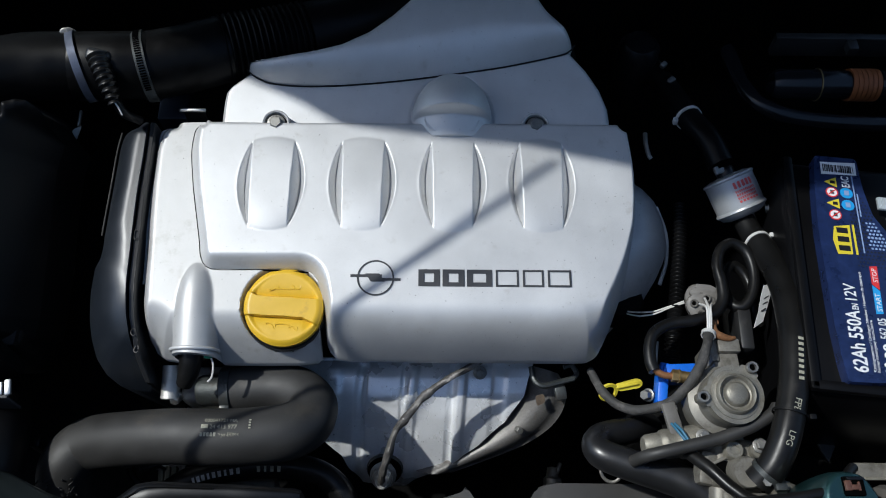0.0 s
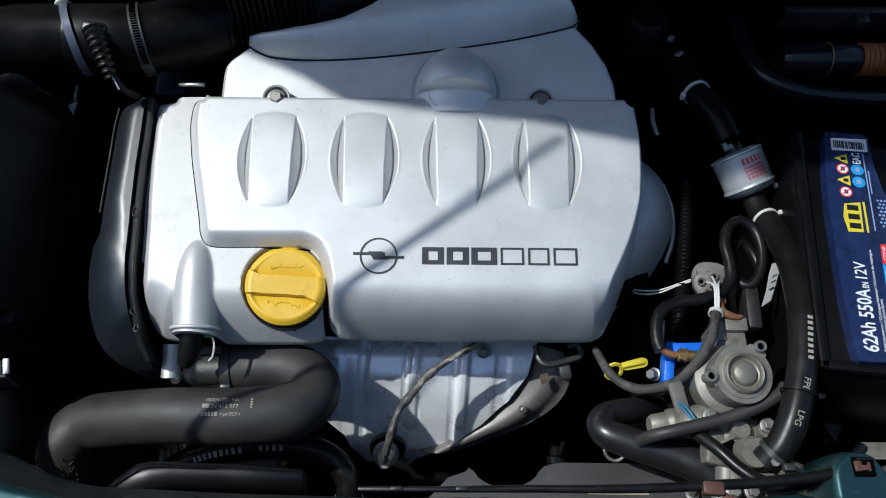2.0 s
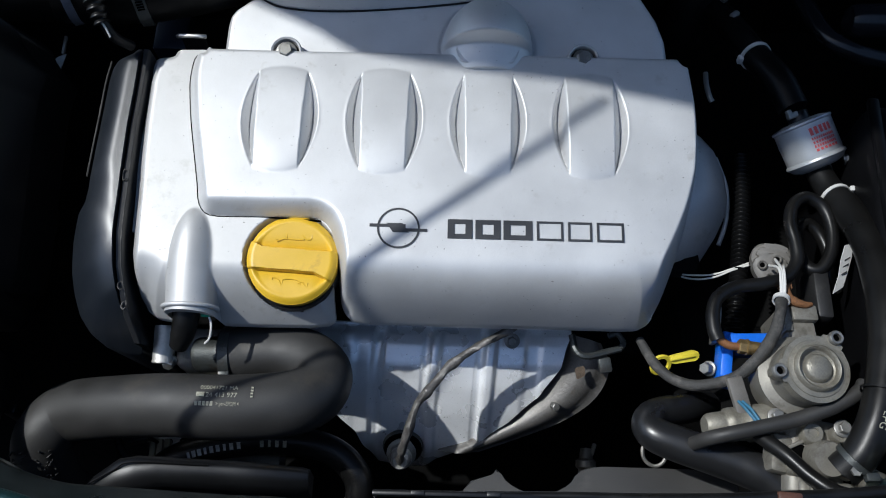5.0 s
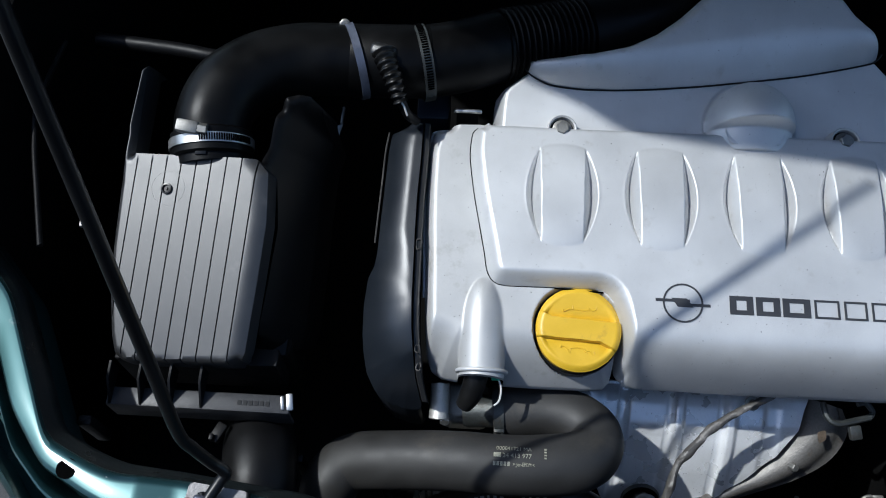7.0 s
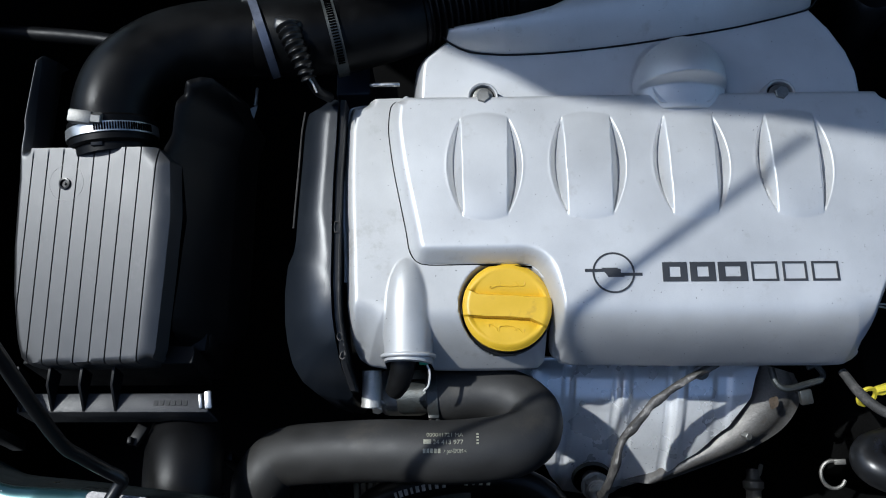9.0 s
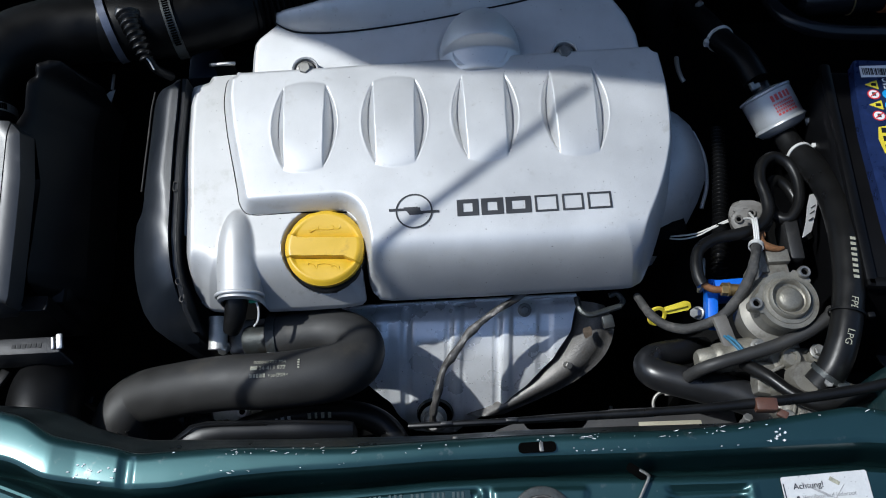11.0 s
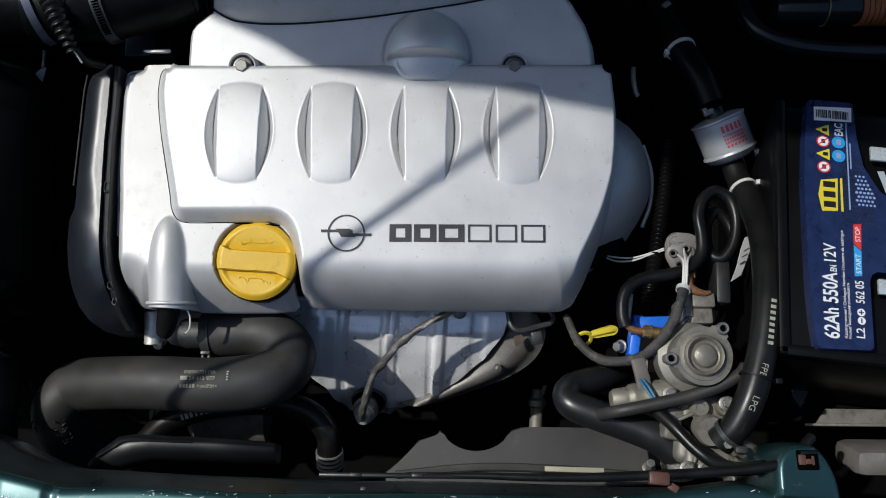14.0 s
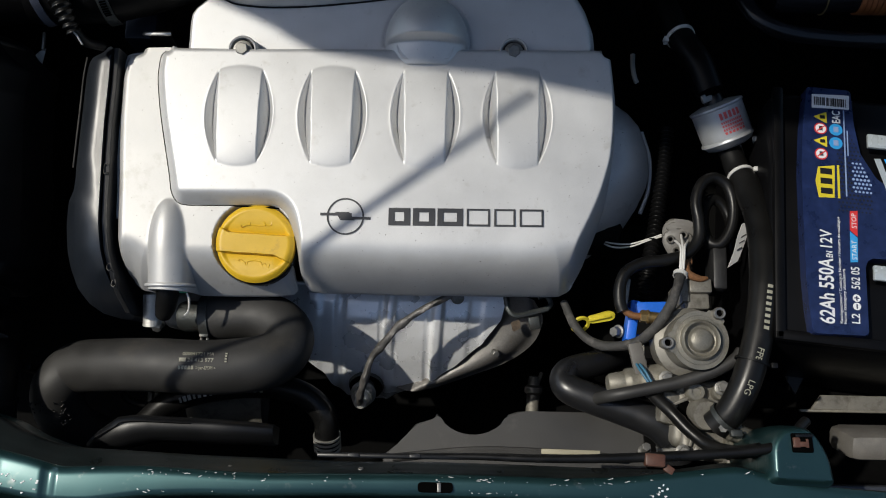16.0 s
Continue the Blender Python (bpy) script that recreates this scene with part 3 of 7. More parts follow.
# height of the ridge's front edge: creased facets towards the wing
FACET = ((-0.70, 0.857), (-0.492, 0.8660), (-0.489, 0.8658), (-0.465, 0.8628), (-0.461, 0.8628), (-0.394, 0.8686), (-0.389, 0.8689), (-0.347, 0.8693), (-0.343, 0.8692), (-0.324, 0.8674), (-0.322, 0.8674), (-0.290, 0.8675), (-0.2875, 0.8660), (-0.2835, 0.8650), (-0.2795, 0.8660), (-0.277, 0.8672), (-0.25, 0.8672), (0.20, 0.8668), (0.70, 0.866))


def lerp_at(x, col):
    """A line of the panel at x: 1 rear edge, 2 ridge rear, 3 ridge front, 4 face top, 5 lower edge."""
    if col == 5:
        return 0.978 * between(x, LOW_EDGE)
    return between(x, [(s[0], s[col]) for s in STATIONS])


def face_z(x, y):
    """The height of the sloping front face."""
    a, b = lerp_at(x, 4), lerp_at(x, 5)
    return 0.8462 + (0.836 - 0.8462) * (a - y) / (a - b)


def circle(r, n=24, cx=0.0, cy=0.0):
    return [(cx + r * math.cos(2 * math.pi * k / n), cy + r * math.sin(2 * math.pi * k / n)) for k in range(n)]


RECESS = [(-0.1225, 0.1600), (-0.1225, 0.1065), (-0.0190, 0.1050), (-0.0185, 0.1590)]
BOSS = rounded([(-0.0083, 0.1600), (-0.0074, 0.1259), (0.0005, 0.1090), (0.0060, 0.0930), (0.0225, 0.0930), (0.0420, 0.1010), (0.0560, 0.1190), (0.0625, 0.1400), (0.0630, 0.1600)], 0.006)
CATCH = rounded([(0.1215, 0.1400), (0.1200, 0.0850), (0.1785, 0.0865), (0.1810, 0.1400)], 0.006)
OPENING = rounded([(0.1318, 0.1345), (0.1300, 0.0955), (0.1680, 0.0955), (0.1695, 0.1342)], 0.004)
CHANNEL = rounded([(0.1160, 0.1640), (0.1270, 0.1425), (0.1800, 0.1425), (0.1960, 0.1640)], 0.006)


def relief(x, y):
    """What is pressed into the sloping face: the plate's recess, the lock's boss, the spring's cup, the catch opening, creases."""
    z = -0.0034 * pressed(x, y, RECESS, 0.005) + 0.0030 * pressed(x, y, BOSS, 0.005)
    z = z - 0.0060 * pressed(x, y, CATCH, 0.008) - 0.0300 * pressed(x, y, OPENING, 0.0015) - 0.0045 * pressed(x, y, CHANNEL, 0.007)
    z = z - 0.0055 * pressed(x, y, circle(0.0150, 28, 0.0650, 0.1018), 0.002)
    lock_ = np.hypot(x - 0.0278, y - 0.1300)
    z = z - 0.0180 * np.clip((0.0215 - lock_) / 0.0015, 0, 1)
    z = z + 0.0016 * np.exp(-((x + 0.0150) / 0.0022) ** 2) * (y > 0.107) + 0.0010 * np.exp(-((x - 0.1868) / 0.0025) ** 2) * (y > 0.088)
    turn = 0.56 * (y - 0.13)
    return z + np.interp(x + turn, [-0.70, -0.318, -0.300, -0.276, -0.268, 0.70], [-0.055, 0.0002, 0.0022, 0.0008, 0.0, 0.0])


cross_x = np.concatenate([np.arange(-0.70, -0.40, 0.002), np.arange(-0.40, 0.36, 0.0016), np.arange(0.36, 0.7001, 0.004)])
curves = []
for col in (1, 2, 3, 4, 5):
    even = np.arange(-0.70, 0.7041, 0.004)
    ys = np.array([lerp_at(x, col) for x in even])
    for _ in range(3):
        ys[1:-1] = (ys[:-2] + 2 * ys[1:-1] + ys[2:]) / 4
    curves.append(np.interp(cross_x, even, ys))
cross_rows = []
for x, b, c, r, f, l in zip(cross_x, *curves):
    zr = between(x, FACET)
    zc = 0.8690 + 0.8 * (zr - 0.8670)
    prof = [(b + 0.002, 0.800), (b, 0.8450), (b - 0.002, 0.8490), (c + 0.003, zc - 0.0026), (c, zc), (c - 0.003, zc + 0.0004), (c - 0.0046, zc + 0.0005), (r + 0.0054, zr + 0.0015), (r + 0.004, zr + 0.0012), (r + 0.0012, zr - 0.0004), (r, zr - 0.004),
            (r - 0.0004, 0.8470), (r - 0.0008, 0.8300), (r - 0.0018, 0.8200), (r - 0.0034, 0.8170), (f + 0.0038, 0.8270), (f + 0.0022, 0.8380), (f - 0.0002, 0.8435), (f - 0.0038, 0.8456)]
    prof += [(f - 0.006 + (l + 0.007 - f + 0.006) * k / 46, 0.0) for k in range(47)]
    prof += [(l + 0.003, 0.8352), (l, 0.8325), (l - 0.004, 0.824), (l - 0.006, 0.795), (l - 0.012, 0.775), (l + 0.01, 0.770)]
    cross_rows.append([(x, y, z if z else 0.8462 - 0.0102 * (f - y) / (f - l)) for y, z in prof])
cross_net = np.array(cross_rows)
lift_ = relief(cross_net[:, 19:66, 0].ravel(), cross_net[:, 19:66, 1].ravel()).reshape(len(cross_net), 47)
fade = np.clip(np.minimum(np.arange(47), np.arange(46, -1, -1)) / 3, 0, 1)
cross_net[:, 19:66, 2] += lift_ * fade
cross = bmesh.new()
prev = None
for row in cross_net:
    line = [cross.verts.new(p) for p in row]
    if prev:
        for k in range(len(line) - 1):
            cross.faces.new((prev[k], line[k], line[k + 1], prev[k + 1]))
    prev = line
panel = solid("front_cross_panel", cross, GREEN, "dark green painted front cross panel with stone chips", "panel", sharp=38, kind="structure")


def on_face(x, y, lift=0.0):
    """A pose on the sloping face, z outwards, x along the panel."""
    a, b = lerp_at(x, 4), lerp_at(x, 5)
    return pose(x, y, face_z(x, y) + lift, math.degrees(math.atan2(0.0102, a - b)), 0, 0)


def rect(w, h, r=0.002, n=4):
    return rounded([(-w / 2, -h / 2), (w / 2, -h / 2), (w / 2, h / 2), (-w / 2, h / 2)], r, n)


# Flat near-black that stands for the shade inside holes, slots and gaps.
HOLE_SHADE = surface("hole_shade", (0.002, 0.002, 0.002), 0.9, 0, 0.1, specular=0.0)


def panel_hole(x, y, r):
    """A punched round hole drawn as a flat black disc inside a rolled rim."""
    m = on_face(x, y, 0.0012)
    ob = part("hole", plate(circle(r, 20), 0.0006, 0, m), HOLE_SHADE, panel, "dark punched hole")
    part("rim", lathe([(r * 0.98, 0.0), (r * 1.06, 0.0004), (r * 1.14, -0.001)], 20, m), GREEN_CLEAN, panel)
    return ob


for hx, hy, hr in ((-0.174, 0.127, 0.0082), (-0.213, 0.128, 0.0019), (-0.134, 0.127, 0.0017), (-0.333, 0.142, 0.0052), (-0.374, 0.158, 0.005)):
    panel_hole(hx, hy, hr)
part("hole", plate(circle(0.0078, 24), 0.0006, 0, pose(-0.547, 0.2410, between(-0.547, FACET) + 0.0028, 1, -2, 0)), HOLE_SHADE, panel, "dark punched hole")
part("slot", plate(rounded([(-0.014, -0.004), (0.014, -0.004), (0.014, 0.004), (-0.014, 0.004)], 0.004), 0.0005, 0, pose(0.027, 0.1765, 0.8705, 2, 0, 0)), HOLE_SHADE, panel, "dark oblong slot")
part("slot_strap", rbox(0.003, 0.007, 0.001, 0.0003, (0.030, 0.1765, 0.871)), STEEL_DULL, panel)

# stamped type plate in its recess
tp = thing("type_plate", on_face(-0.0710, 0.1345, -0.0024), "dark green painted type plate with stamped rows", "plate")
part("sheet", plate(rect(0.0925, 0.0440, 0.003), 0.002, 0.0006, pose(0, 0, 0.0014)), GREEN_CLEAN, tp)
PLATE_ROWS = (((-0.043, 0.0225), (-0.0165, 0.0125), (0.0005, 0.012), (0.0165, 0.0115), (0.032, 0.0105)), ((-0.042, 0.025), (-0.0125, 0.0095), (0.017, 0.011), (0.032, 0.0105)),
              ((-0.027, 0.0105), (-0.012, 0.0105), (0.003, 0.0105), (0.017, 0.010), (0.036, 0.007)), ((-0.041, 0.009), (-0.027, 0.0105), (-0.012, 0.0105)), ((0.026, 0.017),))
for ri, row in enumerate(PLATE_ROWS):
    for bx, bw in row:
        k = max(2, round(bw / 0.0037))
        for q in range(k):
            part("stamped_bar", rbox(0.0024, 0.0050, 0.0008, 0.0003, (bx + q * bw / k + 0.0015, 0.0165 - ri * 0.0086, 0.0015), seg=1), PLATE_TEAL, tp)
for rx in (-0.030, 0.031):
    rivet_ = part("rivet", lathe([(0.0009, 0.0032), (0.0022, 0.0034), (0.0026, 0.0026), (0.0028, 0.0014)], 14, pose(rx, 0.001, 0)), STEEL, tp, "hollow steel rivet")
    part("rivet_hole", lathe([(0, 0.0030), (0.0010, 0.0030)], 10, pose(rx, 0.001, 0)), HOLE_SHADE, rivet_)

# bonnet lock cup
lock = thing("bonnet_lock_cup", on_face(0.0278, 0.130, 0.0008), "round bonnet lock opening with a worn steel ring", "lock")
part("outer_ring", lathe([(0.0238, 0.003), (0.0235, 0.0052), (0.0225, 0.0058), (0.0172, 0.0056), (0.0165, 0.004)], 40), RING_DARK, lock, "worn dirty steel ring")
part("inner_ring", lathe([(0.0168, 0.004), (0.0166, 0.0072), (0.0158, 0.0078), (0.0150, 0.0070), (0.0146, 0.0030), (0.0140, 0.0030)], 40), STEEL_DULL, lock)
part("throat", lathe([(0.0, -0.012), (0.0148, -0.012), (0.0150, 0.003)], 30), HOLE_SHADE, lock)
part("latch_spring", tube([(-0.004, 0.009, 0.0062), (0.004, 0.006, 0.0062), (0.009, 0.0, 0.0062), (0.0095, -0.006, 0.0062)], 0.0013, 8, 4), STEEL_DULL, lock)
part("drain_hole", lathe([(0.0, 0.0042), (0.0052, 0.0042)], 18, pose(-0.012, -0.029, 0)), HOLE_SHADE, lock)
part("drain_rim", lathe([(0.0050, 0.0040), (0.0055, 0.0048), (0.0064, 0.0036)], 18, pose(-0.012, -0.029, 0)), GREEN_CLEAN, lock)

# pop-up spring with its long leg
spr = thing("pop_up_spring", on_face(0.0648, 0.1018, -0.001), "steel torsion spring with a long straight leg", "spring")
part("seat_hole", plate(circle(0.0085, 26), 0.0006, 0, pose(0, 0, -0.0035)), HOLE_SHADE, spr)
part("coil", joined(*[tube([(0.0098 * math.cos(a * 0.5), 0.0098 * math.sin(a * 0.5), 0.0015 + q * 0.0024 + a * 0.0002) for a in range(13)], 0.0011, 8, 3) for q in range(3)]), STEEL, spr)
part("leg", tube([(0.004, -0.009, 0.006), (0.012, -0.002, 0.0065), (0.022, 0.016, 0.0065), (0.035, 0.038, 0.006), (0.044, 0.053, 0.005), (0.0445, 0.057, 0.003), (0.040, 0.061, 0.0)], 0.00125, 8, 5), STEEL_DULL, spr)
part("leg_slot", plate(rounded([(-0.008, -0.0035), (0.008, -0.0035), (0.008, 0.0035), (-0.008, 0.0035)], 0.0034), 0.0005, 0, pose(0.037, 0.060, 0.0008, 0, 0, -38)), HOLE_SHADE, spr)

# square catch opening
cat = thing("catch_opening", on_face(0.150, 0.115, -0.006), "square safety catch opening in the green panel", "opening")
part("opening", plate(rect(0.0372, 0.0380, 0.004), 0.0004, 0, pose(0, 0, -0.022)), HOLE_SHADE, cat)
part("latch_tongue", plate(rounded([(-0.008, 0.006), (0.002, 0.007), (0.010, -0.002), (0.001, -0.004), (-0.008, -0.003)], 0.002), 0.002, 0.0005, pose(-0.002, 0.010, -0.016)), CREAM, cat, "pale latch tongue")
part("catch_bar", rbox(0.036, 0.010, 0.002, 0.0006, (0, -0.0125, -0.012)), PLATE_TEAL, cat)
part("catch_tip", rbox(0.022, 0.0022, 0.002, 0.001, (0.004, -0.0250, 0.0014)), STEEL, cat, "bare worn lower edge")

# warning label
lab = thing("warning_label", on_face(0.240, 0.125, 0.0014) @ pose(0, 0, 0, 0, 0, 2.5), "scuffed white warning label on the green panel", "label")
part("sticker", plate(rect(0.064, 0.056, 0.002), 0.0004, 0, pose(0, 0, 0.0006)), WHITE_LABEL, lab)
lettering("Achtung!", 0.0062, pose(-0.024, 0.0185, 0.0008), PRINT_DARK, lab, bold=0.00006)
lettering("Caution!", 0.0062, pose(-0.022, -0.0065, 0.0008), PRINT_DARK, lab, bold=0.00006)
for tx, lx, ly, ln in (("Ventilatorlauf jederzeit", -0.019, 0.0110, 0.040), ("m\u00f6glich", -0.019, 0.0065, 0.014), ("Fan blade can start", -0.017, -0.0140, 0.036), ("any time", -0.017, -0.0185, 0.016)):
    lettering(tx, 0.0042, pose(lx, ly, 0.0008), FADED_INK, lab, length=ln)
scr_l = random.Random(5)
for k in range(11):
    part("scratch", rbox(scr_l.uniform(0.012, 0.030), 0.00035, 0.0003, 0, (scr_l.uniform(-0.012, 0.012), scr_l.uniform(-0.018, 0.018), 0.0010), (0, 0, scr_l.choice((-32, -28, 48)))), FADED_INK, lab)
for lx, ly in ((-0.022, 0.0127), (-0.020, -0.0123)):
    part("bullet", plate(circle(0.0011, 10), 0.0003, 0, pose(lx, ly, 0.0009)), PRINT_DARK, lab)
part("print_square", rbox(0.006, 0.006, 0.0003, 0, (0.025, -0.021, 0.0008)), PRINT_GREY, lab)
part("edge_line", rbox(0.046, 0.0007, 0.0003, 0, (-0.002, -0.0235, 0.0008)), PRINT_DARK, lab)
part("side_line", rbox(0.0008, 0.034, 0.0003, 0, (-0.0308, 0.006, 0.0008)), PRINT_DARK, lab)
part("scuff", rbox(0.008, 0.003, 0.0003, 0, (0.007, 0.022, 0.0008), (0, 0, -35)), PRINT_GREY, lab)

# hollow bolt at the lower edge
pb = thing("panel_stud", on_face(-0.012, 0.0885, 0.0), "bare steel stud in a chipped ring of the panel", "stud")
part("boss", lathe([(0.0095, -0.001), (0.0085, 0.002), (0.006, 0.003), (0.0045, 0.003)], 22), ALU, pb)
part("head", lathe([(0.0046, 0.002), (0.0046, 0.0048), (0.003, 0.0055), (0.0014, 0.005), (0.0012, 0.003), (0, 0.003)], 18), STEEL, pb)

# pressed tower at the panel's end, with a brown clip socket
tw = thing("pressed_tower", pose(0.3135, 0.2065, 0.80), "dark green pressed bonnet stop tower", "tower")
part("tower_body", shell(rounded([(-0.029, -0.028), (0.034, -0.030), (0.031, 0.002), (0.017, 0.027), (-0.012, 0.028), (-0.027, 0.012)], 0.012), lambda p: 0.074, lambda p: 0.010, 0.01, 0.003, height=lambda x, y: 0.079), GREEN, tw)
part("clip_socket", rbox(0.0165, 0.015, 0.004, 0.0012, (0.003, 0.0085, 0.0792)), HOLE_SHADE, tw)
part("clip", joined(rbox(0.0055, 0.008, 0.003, 0.0008, (-0.002, 0.0085, 0.0815)), rbox(0.0075, 0.004, 0.0024, 0.0006, (0.003, 0.0072, 0.0818)), rbox(0.0018, 0.007, 0.0022, 0.0004, (0.0062, 0.0080, 0.0818))), BROWN_CLIP, tw, "brown plastic clip")
part("clip_bar", rbox(0.0135, 0.0024, 0.0022, 0.0006, (0.004, 0.0138, 0.0822)), BLACK_SATIN, tw)

# small pressed bumps, scuffs and a black rail along the panel's rear edge
for sx in (-0.246, -0.141, -0.034):
    part("bump", lathe([(0.0026, -0.001), (0.0022, 0.0004), (0.0012, 0.0008), (0.0, 0.0009)], 16, pose(sx, lerp_at(sx, 2) + 0.0075, 0.8590, -58, 0, 0)), STEEL_DULL, panel, "bare worn bump")
scuffs = random.Random(21)
for k in range(84):
    x = scuffs.choice((scuffs.uniform(-0.25, 0.30), scuffs.uniform(-0.21, -0.10), scuffs.uniform(0.02, 0.20)))
    edge = scuffs.choice((2, 2, 3))
    y = lerp_at(x, edge) + (scuffs.uniform(-0.003, 0.002) if edge == 2 else scuffs.uniform(0.002, 0.006))
    zc = 0.8694 if edge == 2 else between(x, FACET) + 0.0014
    w, h = scuffs.uniform(0.0003, 0.0009) * scuffs.choice((0.7, 0.7, 1.0, 1.6, 3.2)), scuffs.uniform(0.00015, 0.00032)
    blot = [(w * (0.6 + 0.6 * scuffs.random()) * math.cos(a * 0.9), h * (0.6 + 0.7 * scuffs.random()) * math.sin(a * 0.9)) for a in range(7)]
    part("paint_chip", plate(blot, 0.0006, 0, pose(x, y, zc + 0.0005, 3, 0, scuffs.uniform(-25, 25))), LABEL_WHITE, panel)
for bx, by, bn in ((-0.320, 0.176, 9), (-0.300, 0.172, 7), (0.204, 0.178, 8)):
    for k in range(bn):
        x, y = bx + scuffs.uniform(-0.010, 0.010), by + scuffs.uniform(-0.006, 0.006)
        blot = [(scuffs.uniform(0.0003, 0.0016) * math.cos(a * 0.9), scuffs.uniform(0.0002, 0.0012) * math.sin(a * 0.9)) for a in range(7)]
        zc = 0.8694 + (between(x, FACET) + 0.0012 - 0.8694) * min(1, max(0, (lerp_at(x, 2) - y) / 0.025))
        part("paint_chip", plate(blot, 0.0008, 0, pose(x, y, zc + 0.0008, -8, 0, 0)), LABEL_WHITE, panel)
# Thin dark strip over the rear slope, its colour standing for shade there.
shade_rows = []
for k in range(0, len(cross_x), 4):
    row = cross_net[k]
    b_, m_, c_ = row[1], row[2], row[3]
    shade_rows.append([Vector((b_[0], b_[1] + 0.0012, b_[2] - 0.012)), Vector((b_[0], b_[1] + 0.0010, b_[2] + 0.0010)), Vector((m_[0], m_[1] + 0.0004, m_[2] + 0.0014))] + [Vector(m_).lerp(Vector(c_), f) + Vector((0, 0.0002, 0.0008 + 0.0006 * (i % 2))) for i, f in enumerate((0.25, 0.45, 0.55, 0.75, 0.96))])
part("rear_shade_strip", sheet(shade_rows, 0.0005, (0, 0.6, 0.8)), REAR_SHADE, panel, "dark strip for the shade on the rear slope", sharp=50)
lat = thing("seal_rail", pose(0.0, 0.2010, 0.860), "black rail with small slots behind the panel", "rail")
part("rail", rbox(0.19, 0.004, 0.006, 0.0012, (0.025, 0.0, 0.0)), BLACK_SATIN, lat)
for q in (-0.040, 0.010, 0.072):
    part("rail_clip", rbox(0.009, 0.0030, 0.002, 0.0006, (q, 0, 0.0032)), BLACK_DUSTY, lat)
solid("release_cable", tube([(0.00, 0.2015, 0.858), (0.06, 0.2015, 0.862), (0.10, 0.2005, 0.865), (0.15, 0.2010, 0.866), (0.196, 0.2030, 0.867), (0.246, 0.206, 0.868), (0.30, 0.213, 0.872), (0.33, 0.235, 0.86)], [0.0026, 0.0028, 0.0032, 0.0036, 0.0040, 0.0042, 0.0042, 0.0042], 10, 6), RUBBER,
      "black sheathed bonnet release cable", "cable")
bc = thing("cable_clip", pose(0.202, 0.2005, 0.868, 0, 0, -4), "brown plastic clip holding the cable", "clip")
part("clip_body", rbox(0.0165, 0.0105, 0.009, 0.002), BROWN_CLIP, bc)
part("clip_tab", rbox(0.008, 0.006, 0.004, 0.001, (0.012, -0.006, -0.002), (0, 0, -30)), BROWN_CLIP, bc)
solid("beige_strip", rbox(0.052, 0.0045, 0.002, 0.0006, (0.1447, 0.2116, 0.800), (0, 0, -1)), BEIGE, "thin beige strip by the fan cowl", "strip")


# prop rod with its hinge bracket
ROD = Vector((-0.106, 0.436, 1.0)).normalized()
rod_foot = Vector((-0.4368, 0.2424, 0.945))
br = thing("prop_rod_bracket", pose(-0.4314, 0.2174, 0.8705, 2, 0, 0), "grimy zinc prop rod bracket with two cross-head screws", "bracket")
part("plate", plate(rounded([(-0.0213, -0.0067), (-0.0186, 0.0173), (0.0253, 0.0124), (0.0240, -0.0147), (0.0200, -0.0150)], 0.003), 0.005, 0.0007, pose(0, 0, 0.005)), ZINC_GRIMY, br)
part("raised_lip", rbox(0.0022, 0.027, 0.0050, 0.0008, (0.0252, -0.0012, 0.0030), (0, 0, 3)), BLACK_SATIN, br)
for sx, sy in ((-0.0177, 0.0), (0.0177, 0.0002)):
    sc = part("screw", lathe([(0.0062, 0.0052), (0.0060, 0.0066), (0.004, 0.0076), (0, 0.0079)], 20, pose(sx, sy, 0)), SCREW_BROWN, br, "brown cross-head screw")
    part("cross_slot", joined(rbox(0.0048, 0.0011, 0.0006, 0, (sx, sy, 0.0079)), rbox(0.0011, 0.0048, 0.0006, 0, (sx, sy, 0.0079))), HOLE_SHADE, sc)
part("swivel", lathe([(0.0, -0.0085), (0.0056, -0.0085), (0.0070, -0.006), (0.0070, 0.006), (0.0056, 0.0085), (0.0, 0.0085)], 18, pose(0.0075, -0.0030, 0.0125, 0, 90, -14)), BLACK_SATIN, br, "black plastic swivel bush")
part("knob", rbox(0.0115, 0.0125, 0.011, 0.0028, (-0.0055, 0.0008, 0.0130), (10, 0, -8), 3), GREASY_BLUE, br, "blue-grey greasy block")
part("pin", lathe([(0, -0.014), (0.0036, -0.014), (0.0040, -0.012), (0.0036, 0.006), (0, 0.006)], 14, pose(-0.0035, -0.0050, 0.0125, 86, 0, 10)), BLACK_SATIN, br)
rod_top = rod_foot + ROD * 0.885
solid("prop_rod", tube([(-0.4350, 0.2085, 0.884), (-0.4325, 0.2195, 0.885), (-0.4255, 0.2330, 0.887), (-0.4215, 0.2392, 0.891), (-0.4295, 0.2430, 0.902), (-0.4375, 0.2470, 0.922), (-0.4425, 0.2515, 0.946), rod_foot + ROD * 0.08, rod_foot + ROD * 0.25, rod_foot + ROD * 0.5, rod_top], 0.0044, 12, 8), BLACK_SATIN,
      "black bonnet prop rod standing on its bracket", "rod")


# ---- engine top ----
TILT_E = 10.5
E = pose(0, 0.425, 0.8218, TILT_E, 0, 0)

cover = thing("engine_cover", E, "silver painted plastic engine cover with four ribs", "engine cover")
BULGE = (-0.1715, -0.0807, 0.0095, 0.0985)
V0, V1 = 0.0470, 0.1485
